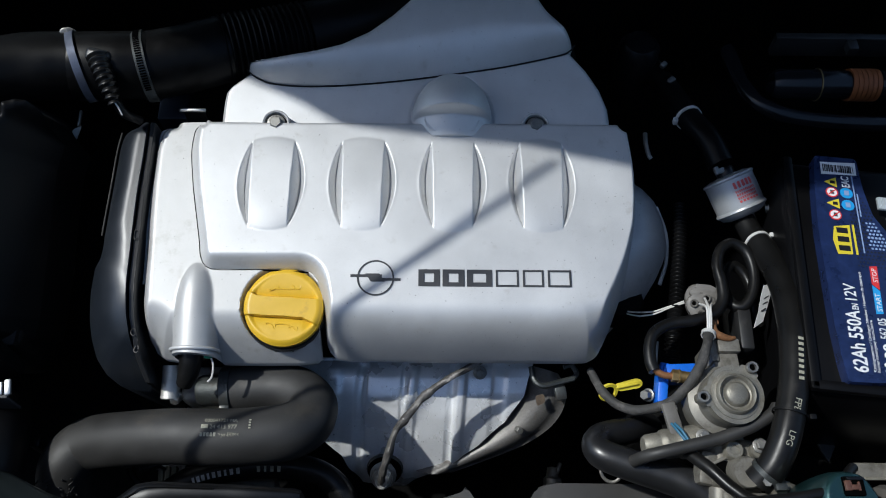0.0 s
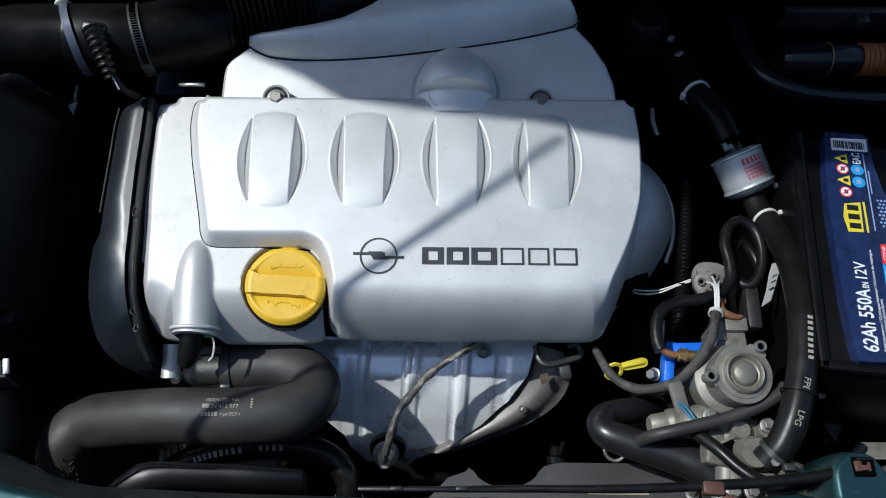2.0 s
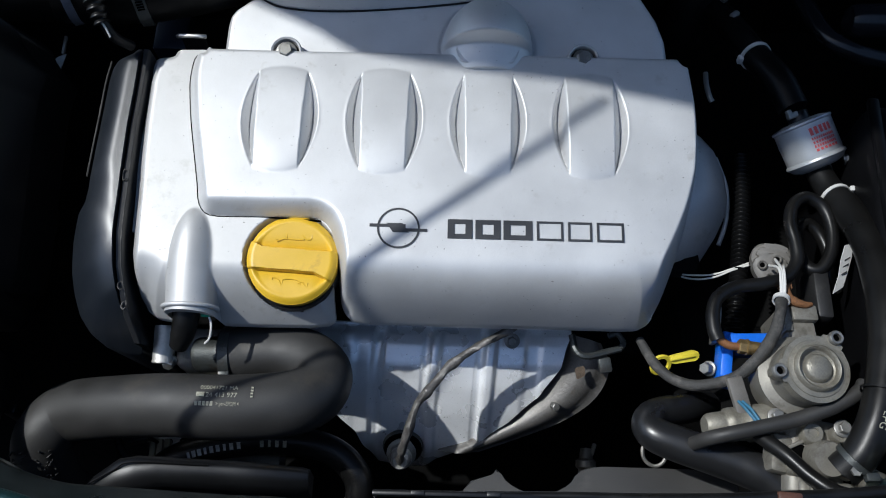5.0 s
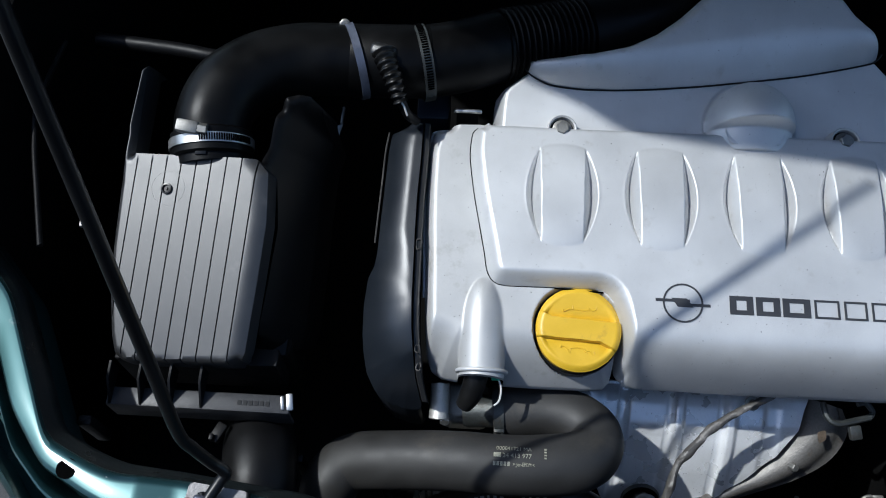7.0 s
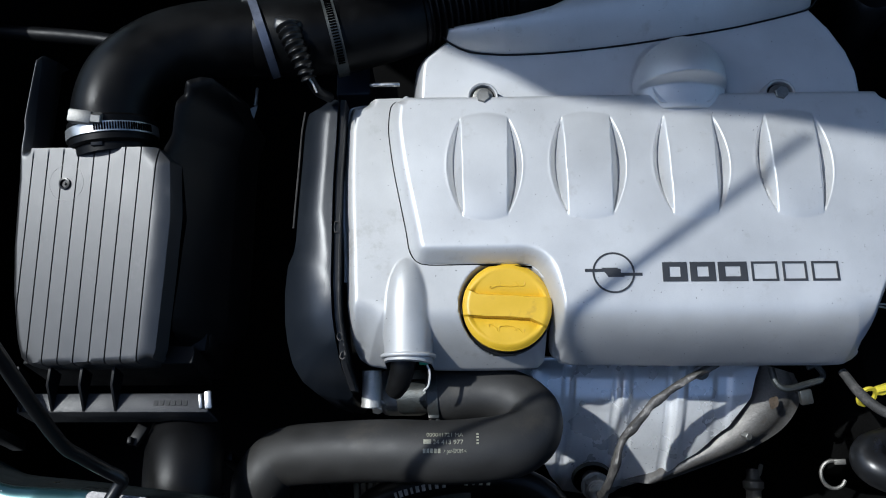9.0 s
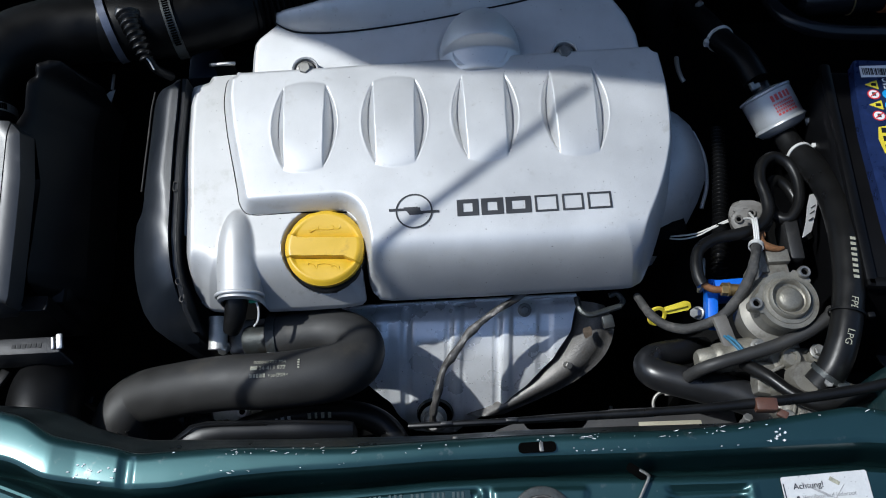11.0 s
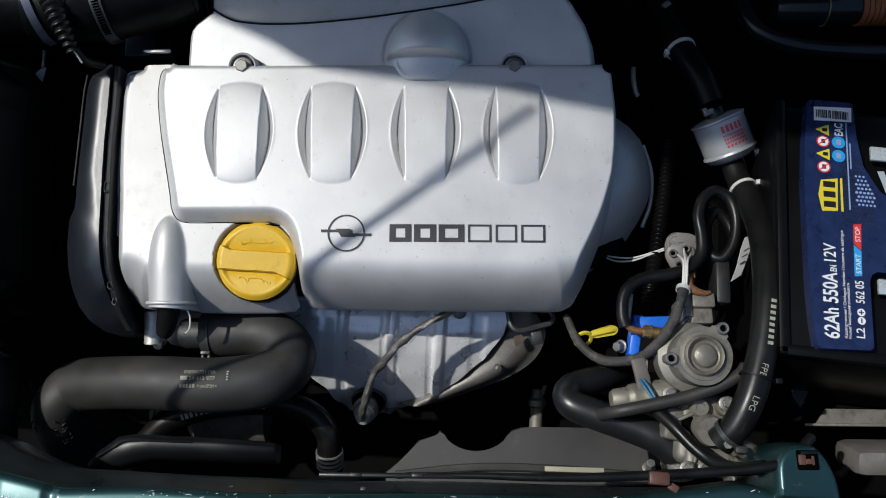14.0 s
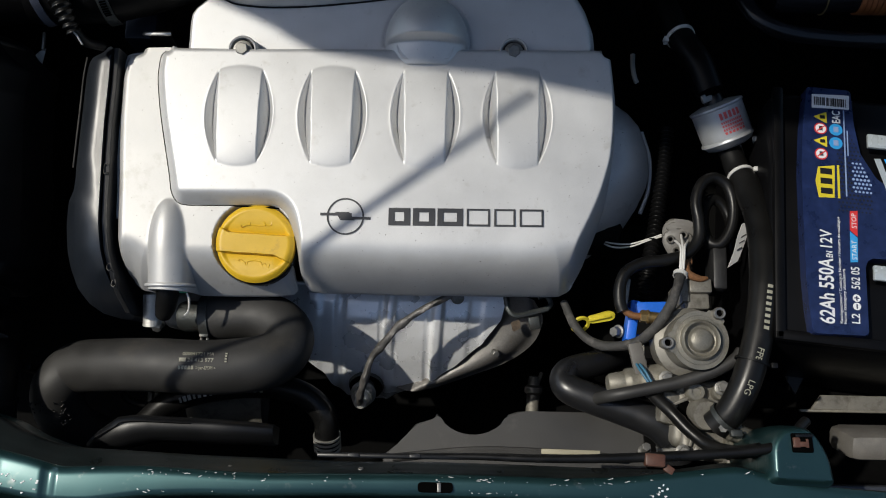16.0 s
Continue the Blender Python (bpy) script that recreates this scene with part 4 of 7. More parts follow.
LEFT_RIM = rounded([(-0.2390, 0.1706), (-0.2560, 0.1690), (-0.2590, 0.1430), (-0.2530, 0.1000), (-0.2410, 0.0440), (-0.2350, 0.0118), (-0.1900, 0.0118), (-0.1240, 0.0125), (-0.1165, -0.0290), (-0.1150, -0.0560), (-0.1060, -0.0665)], 0.020, 8)[9:-9]
FRONT_RIM = [(-0.1060, -0.0665), (-0.0940, -0.0683), (0.0000, -0.0692), (0.1320, -0.0692), (0.1450, -0.0684), (0.1550, -0.0632)]
RIGHT_RIM = rounded([(0.1550, -0.0632), (0.1665, -0.0435), (0.1825, -0.0050), (0.1920, 0.0230), (0.1985, 0.0550), (0.2020, 0.0850), (0.2030, 0.1200), (0.1985, 0.1680), (0.1840, 0.1716)], 0.014, 6)[6:-6]
BACK_RIM = [(0.1800, 0.1714), (0.0090, 0.1706), (-0.1650, 0.1700), (-0.2390, 0.1706)]
OUT = resample([Vector(p[:2]) for p in list(LEFT_RIM) + FRONT_RIM + list(RIGHT_RIM) + BACK_RIM], 0.003)
LEFT_RIM, RIGHT_RIM = [tuple(p[:2]) for p in LEFT_RIM], [tuple(p[:2]) for p in RIGHT_RIM]


def cover_height(u, v):
    """The upper cover: a nearly flat top that rolls over to its rim, with four barrel ribs between crescent grooves."""
    dl, al = reach(u, v, LEFT_RIM)
    df, _ = reach(u, v, FRONT_RIM)
    dr, _ = reach(u, v, RIGHT_RIM)
    db, _ = reach(u, v, BACK_RIM)
    fall = np.clip((0.004 - v) / 0.062, 0, 1)
    left = roll(dl, np.where(al > 0.6, 0.0160 + 0.045 * fall ** 1.3, 0.0160), 0.0130, 1.8)
    right = roll(dr, 0.062, np.interp(v, [-0.03, 0.06], [0.021, 0.013]), np.interp(v, [-0.03, 0.06], [1.5, 1.7]))
    depth = (left ** 2.4 + roll(df, 0.062, 0.048, 2.5) ** 2.4 + right ** 2.4 + roll(db, 0.012, 0.0075, 2.0) ** 2.4) ** (1 / 2.4)
    z = -np.minimum(depth, 0.0625) - 0.10 * (v - 0.06) ** 2 - 0.018 * (u + 0.02) ** 2
    mid, span = (V0 + V1) / 2, (V1 - V0) / 2
    for uc in BULGE:
        t = (v - mid) / (span - 0.0045)
        s = np.clip(1 - t * t, 0, 1)
        half = 0.0190 + 0.0022 * (v - V0) / (V1 - V0)
        x = np.abs(u - uc)
        crown = 0.0046 * np.clip(1 - ((v - mid) / (span - 0.0042 * np.clip(x / half, 0, 1) ** 2)) ** 2, 0, 1) ** 0.75
        arc = 0.0128 * s + 1e-6
        k = (x - half) / arc
        deep, low = 0.0092 * s, 0.60
        groove_ = np.where(k < low, (crown - 0.0006 * s) + (-deep - crown) * k / low, -deep * (1 - k) / (1 - low))
        lip = 0.0002 * s * np.exp(-((k - 1.06) / 0.10) ** 2)
        z = z + np.where(x <= half, crown, np.where(k < 1, groove_, lip))
    return z


top = moulded(OUT, cover_height, 0.0008, 0.0014, 0.004)
part("moulded_shell", top, SILVER, cover, sharp=70)
# emblem: a ring with a slanted bar
part("emblem_ring", lathe([(0.0162, 0.0), (0.0162, 0.0005), (0.0178, 0.0005), (0.0178, 0.0)], 40, pose(-0.0645, -0.0008, -0.0002)), PRINT_DARK, cover, "charcoal emblem ring")
part("emblem_bar", joined(rbox(0.030, 0.0026, 0.0005, 0, (-0.0735, 0.0012, 0.0001)), rbox(0.026, 0.0026, 0.0005, 0, (-0.0535, -0.0024, 0.0001)), plate([(-0.0745, 0.0034), (-0.0610, 0.0034), (-0.0555, -0.0046), (-0.0690, -0.0046)], 0.0005, 0, pose(0, 0, 0.0003))), PRINT_DARK, cover, "charcoal emblem bar")
# the name as plain frames: three bold, three thin
def block_frame(x0, x1, stroke_x, stroke_y):
    w, h = x1 - x0, 0.0168
    return joined(*[rbox(bw, bh, 0.0005, 0.0, ((x0 + x1) / 2 + bx, by - 0.0004, 0.0001)) for bx, by, bw, bh in
                    ((0, (h - stroke_y) / 2, w, stroke_y), (0, -(h - stroke_y) / 2, w, stroke_y), ((stroke_x - w) / 2, 0, stroke_x, h - 2 * stroke_y), ((w - stroke_x) / 2, 0, stroke_x, h - 2 * stroke_y))])


for x0, x1 in ((-0.0236, -0.0030), (-0.0005, 0.0205), (0.0228, 0.0470)):
    part("bold_block", block_frame(x0, x1, 0.0058, 0.0040), PRINT_DARK, cover, "charcoal printed block")
for x0, x1 in ((0.0505, 0.0725), (0.0765, 0.0965), (0.1005, 0.1230)):
    part("thin_block", block_frame(x0, x1, 0.0019, 0.0018), PRINT_DARK, cover, "charcoal printed thin frame")

# lower valve cover with sensor housing and rounded end
valve = thing("valve_cover", E, "silver cast valve cover below the engine cover", "valve cover")
CAST_LEFT = [(-0.2800, 0.1715), (-0.2925, 0.1690), (-0.2955, 0.1640), (-0.2990, 0.1420), (-0.2990, 0.1010), (-0.2975, 0.0650), (-0.2952, 0.0290), (-0.2940, 0.0000), (-0.2918, -0.0340), (-0.2895, -0.0520), (-0.2850, -0.0620)]
CAST_FRONT = [(-0.2850, -0.0620), (-0.2760, -0.0685), (-0.2620, -0.0705), (-0.2100, -0.0725), (-0.1830, -0.0728), (-0.1420, -0.0722), (-0.1240, -0.0700), (-0.1195, -0.0650)]
VC = resample([Vector(p) for p in CAST_LEFT + CAST_FRONT + [(-0.1190, -0.0200), (-0.1050, 0.0300), (-0.1050, 0.1600), (-0.2500, 0.1725)]], 0.003)


def cast_height(u, v):
    """The lower casting: rolled to its left and front rims, a bullet-shaped housing standing out of it, a well round the filler."""
    dl, _ = reach(u, v, CAST_LEFT)
    df, _ = reach(u, v, CAST_FRONT)
    edge = roll(dl, 0.0135 + 0.02 * np.clip((-0.02 - v) / 0.04, 0, 1), 0.011, 2.0)
    depth = (edge ** 2.2 + roll(df, 0.044, 0.047, 2.0) ** 2.2) ** (1 / 2.2)
    z = -0.0165 - np.minimum(depth, 0.047)
    s = 0.0190 - v
    r = 0.0208 * np.sqrt(np.clip(1 - np.clip(1 - s / 0.056, 0, 1) ** 2, 0, 1))
    x = u + 0.2405 - 0.02 * s
    body = np.where((s > 0) & (np.abs(x) < r), -0.0215 - 0.13 * s + np.sqrt(np.clip(r * r - x * x, 0, None)), -1.0)
    soft = 0.0012
    z = np.where(body > z - 0.006, np.maximum(z, body) + soft * np.exp(-np.abs(body - z) / soft) * 0.5, z)
    well = np.hypot(u + 0.1552, v + 0.0238)
    return z - 0.012 * np.clip((0.0400 - well) / 0.0012, 0, 1)


part("casting", moulded(VC, cast_height, 0.0011, 0.0013, 0.010), SILVER_DIRTY, valve, sharp=75)
lip_w = [-0.0300 - 0.0135 * min(1, max(0, (-0.02 - p[1]) / 0.04)) for p in CAST_LEFT]
part("edge_lip", tube([(p[0] - 0.0012, p[1], w - 0.0008) for p, w in zip(CAST_LEFT[:8], lip_w)], 0.0013, 8, 4), SILVER, valve)
END_RIM = [(0.1750, 0.1480), (0.2030, 0.1430), (0.2216, 0.1290), (0.2330, 0.1150), (0.2405, 0.0920), (0.2425, 0.0670), (0.2395, 0.0490), (0.2310, 0.0290), (0.2180, 0.0070), (0.2060, -0.0080), (0.1930, -0.0160), (0.1700, -0.0200)]


def end_height(u, v):
    """The rounded end of the casting, falling away to its rim and towards the front."""
    d, _ = reach(u, v, END_RIM)
    return -0.0480 - roll(d, 0.034, 0.040, 2.1) - 0.055 * np.clip((0.060 - v) / 0.085, 0, 1) ** 1.6


part("end_casting", moulded(resample([Vector(p) for p in END_RIM + [(0.1500, -0.0200), (0.1500, 0.1450)]], 0.003), end_height, 0.0014, 0.0016, 0.03), SILVER_DIRTY, valve, sharp=70)
part("end_lip", tube([(0.238, 0.112, -0.092), (0.2465, 0.082, -0.094), (0.2450, 0.050, -0.096), (0.236, 0.024, -0.098)], 0.0022, 8, 6), SILVER_DIRTY, valve)
part("housing_rim", tube([(-0.2388 + 0.0222 * math.cos(q), -0.0655 - 0.0015 * math.sin(q), -0.0330 + 0.0222 * math.sin(q)) for q in [math.pi * (-0.12 + 1.24 * k / 16) for k in range(17)]], 0.0019, 10, 3), SILVER, valve, "rolled rim of the sensor housing")
part("housing_mouth", lathe([(0.0, 0.0), (0.0205, 0.0)], 24, aim((-0.2388, -0.0670, -0.0330), (0.015, -0.99, -0.13))), HOLE_SHADE, valve)

# dark joint where the upper cover meets the casting
JOINT = [tuple(p) for p in LEFT_RIM[2::5] if p[1] > -0.004]
part("joint_gap", tube([(u - 0.0004, v - 0.0004, -0.0172) for u, v in JOINT], 0.0009, 8, 3), HOLE_SHADE, valve, "dark joint gap")

# filler cap
capm = E @ pose(-0.1537, -0.0252, -0.0165, 4, 0, -2)
cap = thing("oil_filler_cap", capm, "yellow plastic oil filler cap with a grip bar", "cap")


def cap_height(x, y):
    """A bevelled disc with a raised bar across it; the bar flares at one end to each side, the fields beside it dip towards it."""
    r = np.hypot(x, y)
    z = -0.0040 * np.clip((r - 0.0325) / 0.0055, 0, 1) ** 1.5
    up_, lo_ = 0.0088 - 0.02 * x + 0.42 * np.clip(-0.0250 - x, 0, None), -0.0098 - 0.02 * x - 0.42 * np.clip(x - 0.0190, 0, None)
    beside = np.maximum(y - up_, lo_ - y)
    z = z - 0.0052 * np.exp(-np.clip(beside, 0, None) / 0.0070) * np.clip((0.0345 - r) / 0.004, 0, 1)
    bar = 0.0028 - 0.0040 * np.clip((r - 0.0320) / 0.0060, 0, 1) ** 2
    return np.where(beside < 0, bar, np.where(beside < 0.0009, bar + (z - bar) * beside / 0.0009, z))


disc_ = part("disc", moulded(circle(0.0382, 96), cap_height, 0.0008, 0.0006, 0.016), YELLOW, cap, sharp=50)
for sy, flip in ((0.0205, 1), (-0.0215, -1)):
    zz = -0.0012
    sp = [(-0.015, sy - 0.0035 * flip), (-0.0145, sy - 0.0055 * flip), (-0.009, sy - 0.0030 * flip), (-0.006, sy - 0.0030), (-0.006, sy + 0.0040), (0.006, sy + 0.0040), (0.0085, sy - 0.0030), (-0.006, sy - 0.0030)]
    part("can_symbol", joined(tube([(x, y, zz) for x, y in sp], 0.00045, 6, 2), tube([(0.0065, sy + 0.001, zz), (0.0105, sy - 0.0025 * flip, zz), (0.0145, sy - 0.002, zz), (0.0150, sy + 0.002, zz)], 0.00055, 6, 3)), YELLOW, disc_)
solid("filler_neck", lathe([(0.0405, -0.022), (0.0400, -0.0125), (0.0385, -0.0115), (0.0370, -0.012)], 48, capm), BLACK, "dark seal ring round the filler cap", "seal ring")

# belt cover at the engine's end
belt = thing("timing_belt_cover", E, "smooth black plastic timing belt cover", "belt cover")
BELT_IN = [(-0.3050, 0.1700), (-0.3054, 0.1290), (-0.3065, 0.0930), (-0.3063, 0.0600), (-0.3056, 0.0280), (-0.3051, -0.0060), (-0.3037, -0.0335), (-0.3010, -0.0560), (-0.2990, -0.0720), (-0.2930, -0.0920)]
BELT_OUT = [(-0.3120, 0.1765), (-0.3280, 0.1765), (-0.3365, 0.1680), (-0.3388, 0.1470), (-0.3397, 0.1150), (-0.3410, 0.0780), (-0.3420, 0.0420), (-0.3440, 0.0290), (-0.3490, 0.0180), (-0.3515, -0.0075), (-0.3512, -0.0330), (-0.3495, -0.0500), (-0.3462, -0.0670), (-0.3385, -0.0810), (-0.3260, -0.0910), (-0.3090, -0.0960), (-0.2960, -0.0965)]


def belt_height(u, v):
    """The hood: rolled over along its outer edge, tightly along the engine's end and widely round the lobe in front."""
    front = 0.050 * np.clip((0.005 - v) / 0.102, 0, 1) ** 2.0
    do, _ = reach(u, v, BELT_OUT[1:])
    wide = np.interp(v, [-0.095, -0.010, 0.030, 0.060], [0.050, 0.048, 0.034, 0.027])
    drop = np.interp(v, [-0.010, 0.050], [0.034, 0.024])
    return -0.0095 - roll(do, drop, wide, 1.75) - 0.010 * np.clip((v - 0.155) / 0.02, 0, 1) ** 2 - front


BELT_RING = resample([Vector(p) for p in BELT_IN[::-1] + BELT_OUT], 0.003)
part("hood", moulded(BELT_RING, belt_height, 0.0012, 0.0022, 0.12), BELT_BLACK, belt, sharp=70)
SEAL_W = [-0.0135 - 0.050 * min(1, max(0, (0.005 - p[1]) / 0.102)) ** 2.0 for p in BELT_IN]
part("rear_half", sheet([[(p[0] + 0.0012, p[1], w - 0.030), (p[0] + 0.0012, p[1], w - 0.0008), (p[0] + 0.0020, p[1], w), (p[0] + 0.0058, p[1], w - 0.0006), (p[0] + 0.0068, p[1], w - 0.002), (p[0] + 0.0072, p[1], w - 0.030)] for p, w in zip(BELT_IN, SEAL_W)], 0.0006, (0, 0, 1)), BLACK_DUSTY, belt)
part("gasket", tube([(p[0] + 0.0062, p[1], w - 0.0008) for p, w in list(zip(BELT_IN, SEAL_W))[3:8]], 0.0007, 8, 6, wobble=0.4), CONDUIT, belt, "frayed grey gasket edge")
part("rear_edge", tube([(p[0] - 0.0032, p[1], -0.034) for p in BELT_OUT[2:6]] + [(-0.3450, 0.0520, -0.034)], 0.0009, 6, 4), CONDUIT, belt, "pale edge of the rear half")
curl = random.Random(8)
for sv, sz_ in ((0.0460, 0.0052), (-0.0490, 0.0036), (-0.0640, 0.0040)):
    sw = -0.0128 - 0.050 * min(1, max(0, (0.005 - sv) / 0.102)) ** 2.0
    su = between(sv, [(p[1], p[0]) for p in BELT_IN[::-1]]) + 0.0042
    part("torn_gasket", tube([(su + sz_ * 0.6 * math.cos(q) * curl.uniform(0.7, 1.2), sv + sz_ * math.sin(q) * curl.uniform(0.8, 1.2), sw + curl.uniform(0, 0.0012)) for q in [0.7 * k for k in range(9)]], 0.0007, 6, 3), CONDUIT, belt, "torn curl of gasket")
eye_ = thing("lifting_eye", pose(0, 0, 0), "dark lifting eye with a worn bright edge", "bracket")
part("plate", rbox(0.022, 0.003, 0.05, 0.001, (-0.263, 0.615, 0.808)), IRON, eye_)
part("worn_edge", joined(tube([(-0.276, 0.612, 0.838), (-0.272, 0.611, 0.840), (-0.255, 0.611, 0.840), (-0.250, 0.6125, 0.838)], 0.0021, 8, 5)), STEEL, eye_, "worn bright steel edge")

# intake cover behind
F = pose(0, 0.598, 0.8365, 17, 0, 0)
intake = thing("intake_cover", F, "silver intake manifold cover with a curved upper wave", "intake cover")
WAVE_LOW = [(-0.2100, 0.0640), (-0.2070, 0.0585), (-0.2015, 0.0535), (-0.1920, 0.0480), (-0.1800, 0.0440), (-0.1500, 0.0414), (-0.1050, 0.0428), (-0.0470, 0.0485), (0.0100, 0.0567), (0.0660, 0.0660), (0.1230, 0.0795), (0.1350, 0.0850), (0.1405, 0.0920)]
WAVE_TOP = [(0.1405, 0.0920), (0.1300, 0.1080), (0.1130, 0.1250), (0.0980, 0.1500), (0.0920, 0.2000), (-0.0150, 0.2000), (-0.0320, 0.1450), (-0.0570, 0.1190), (-0.0805, 0.1000), (-0.1100, 0.0850), (-0.1460, 0.0730), (-0.1770, 0.0672), (-0.2000, 0.0660), (-0.2075, 0.0670), (-0.2100, 0.0640)]
PLATE_RIM = [(0.1805, -0.0200), (0.1812, 0.0030), (0.1793, 0.0230), (0.1715, 0.0450), (0.1575, 0.0680), (0.1420, 0.0860), (0.1250, 0.1050), (-0.1950, 0.0800), (-0.2110, 0.0610), (-0.2290, 0.0470), (-0.2350, 0.0380), (-0.2365, 0.0280), (-0.2380, 0.0000), (-0.2380, -0.0200)]


def plate_height(u, v):
    """The flat of the intake cover with rounded edges and a round hump at its front."""
    d, _ = reach(u, v, PLATE_RIM)
    q = np.clip(1 - ((u - 0.0090) / 0.0410) ** 2 - ((v - 0.0060) / 0.0460) ** 2, 0, 1)
    foot = np.clip(1 - ((u - 0.0090) / 0.0455) ** 2 - ((v - 0.0060) / 0.0510) ** 2, 0, 1)
    rho = np.hypot((u - 0.0090) / 0.0410, (v - 0.0060) / 0.0460)
    behind = np.clip((v - 0.0015) / 0.0015, 0, 1)
    return -roll(d, 0.030, 0.011, 1.9) + (0.0500 * q ** 0.52 + 0.0010 * foot) * (0.55 + 0.45 * behind) - 0.0022 * np.exp(-((rho - 1.04) / 0.04) ** 2) * behind


def wave_height(u, v):
    """The wave above the flat: a broad roll along its lower edge, thin at the tip, and a sharper one along its top."""
    dl, al = reach(u, v, WAVE_LOW)
    dt, at = reach(u, v, WAVE_TOP)
    full = np.clip((u + 0.213) / 0.060, 0.25, 1)
    wide = np.interp(u, [-0.21, -0.17, -0.10, 0.05, 0.11, 0.14], [0.012, 0.022, 0.034, 0.044, 0.030, 0.014])
    top_ = 0.0235 * full ** 0.5
    return top_ + 0.001 - roll(dl, top_, wide, 1.9) - roll(dt, 0.020, 0.012, 2.0) * np.clip((v - 0.062) / 0.02, 0, 1) - 1.0 * np.clip(v - 0.085, 0, None) ** 2


part("plate", moulded(resample([Vector(p) for p in PLATE_RIM], 0.003), plate_height, 0.0014, 0.0012, 0.02), SILVER, intake, sharp=70)
part("wave", moulded(resample([Vector(p) for p in WAVE_LOW + WAVE_TOP[1:-1]], 0.003), wave_height, 0.0016, 0.0014, 0.012), SILVER, intake, sharp=70)
# Black line along the wave's foot, drawn for its contact shade.
part("joint", tube([(x, y - 0.0006, 0.0010) for x, y in WAVE_LOW], 0.0009, 8, 6), BLACK, intake, "dark line of contact shade")
part("hump_tab", plate(rounded([(-0.030, 0.006), (0.030, 0.006), (0.024, -0.012), (-0.024, -0.012)], 0.006), 0.006, 0.0015, pose(0.0085, -0.0035, 0.0205, -6.5, 0, 0), 2), SILVER, intake)
part("tab_gap", tube([(-0.026, 0.0036, 0.0180), (-0.015, 0.0038, 0.0214), (0.0085, 0.0040, 0.0222), (0.033, 0.0038, 0.0214), (0.043, 0.0036, 0.0180)], 0.0007, 8, 4), HOLE_SHADE, intake, "dark line of contact shade behind the tab")
for sx in (-0.172, 0.0950):
    recess_ = part("bolt_recess", lathe([(0.0150, -0.002), (0.0140, 0.0140), (0.0132, 0.0150), (0.0118, 0.0140), (0.0112, 0.0085), (0.0, 0.0085)], 28, pose(sx, -0.0055, 0.0)), SILVER_DIRTY, intake)
    # Black ring standing for the shade round the bolt in its recess.
    part("recess_shade", lathe([(0.0066, 0.0092), (0.0113, 0.0092)], 24, pose(sx, -0.0055, 0.0)), BLACK, recess_)
    part("bolt", hex_bolt(0.0064, 0.0065, pose(sx, -0.0055, 0.0125, 0, 0, 12), 0.0094), STEEL_DULL, intake, "zinc hexagon bolt")

# dark mass of the engine below the covers, the depth's darkness in its near-black base
blk = thing("engine_block", pose(0, 0.45, 0.60), "dark engine block and ancillaries below the covers", "engine")
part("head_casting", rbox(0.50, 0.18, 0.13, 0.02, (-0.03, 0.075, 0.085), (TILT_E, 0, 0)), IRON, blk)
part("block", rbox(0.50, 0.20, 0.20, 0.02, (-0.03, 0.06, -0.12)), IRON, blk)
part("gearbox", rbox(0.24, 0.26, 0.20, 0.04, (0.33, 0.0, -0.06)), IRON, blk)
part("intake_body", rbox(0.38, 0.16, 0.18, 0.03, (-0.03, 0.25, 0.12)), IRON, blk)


# ---- front of the engine: shield, hoses, sensor ----
def shield_at(x, f):
    """A point of the pressed sheet: x along the engine, f from the top edge (0) to the lower edge (1)."""
    ys = (0.404, 0.395, 0.386, 0.371, 0.352, 0.330, 0.306, 0.2960, 0.2920)
    zs = (0.665, 0.664, 0.661, 0.654, 0.641, 0.620, 0.590, 0.553, 0.512)
    g = f * (len(ys) - 1)
    a = min(int(g), len(ys) - 2)
    y, z = ys[a] + (ys[a + 1] - ys[a]) * (g - a), zs[a] + (zs[a + 1] - zs[a]) * (g - a)
    bow = 1 - ((x + 0.02) / 0.13) ** 2
    press = 0.0
    for rx, d, w in ((-0.090, -0.0055, 0.0052), (-0.034, 0.0050, 0.0056), (-0.0430, -0.0022, 0.0032), (0.0195, 0.0050, 0.0060), (0.0100, -0.0025, 0.0036), (0.062, -0.0025, 0.008), (-0.122, 0.002, 0.01)):
        press += d * math.exp(-((x - rx + 0.012 * (f - 0.5)) / w) ** 4) * min(1, f * 9) * (1 - 0.5 * f)
    dish = ((x + 0.060) / 0.034) ** 2 + ((f - 0.62) / 0.20) ** 2
    press -= 0.0040 * max(0.0, 1 - dish) ** 0.5
    return Vector((x, y - 0.005 * bow * math.sin(math.pi * f) - press * 0.7, z + 0.004 * bow * math.sin(math.pi * f) + press))


shield = thing("heat_shield", pose(0, 0, 0), "pressed bare aluminium exhaust heat shield with ribs", "heat shield")
EDGE_F = ((-0.158, 0.54), (-0.110, 0.70), (-0.089, 0.86), (-0.047, 0.90), (-0.027, 0.83), (0.015, 0.72), (0.042, 0.65), (0.071, 0.54), (0.092, 0.395), (0.102, 0.10))
NX, NF = 240, 40
rows_s = []
for i in range(NX + 1):
    x = -0.158 + 0.260 * i / NX
    fmax = between(x, EDGE_F)
    rows_s.append([shield_at(x, fmax * j / NF) for j in range(NF + 1)])
part("pressed_sheet", sheet(rows_s, 0.0012, (0, -0.5, 0.85)), SHIELD, shield, sharp=60)
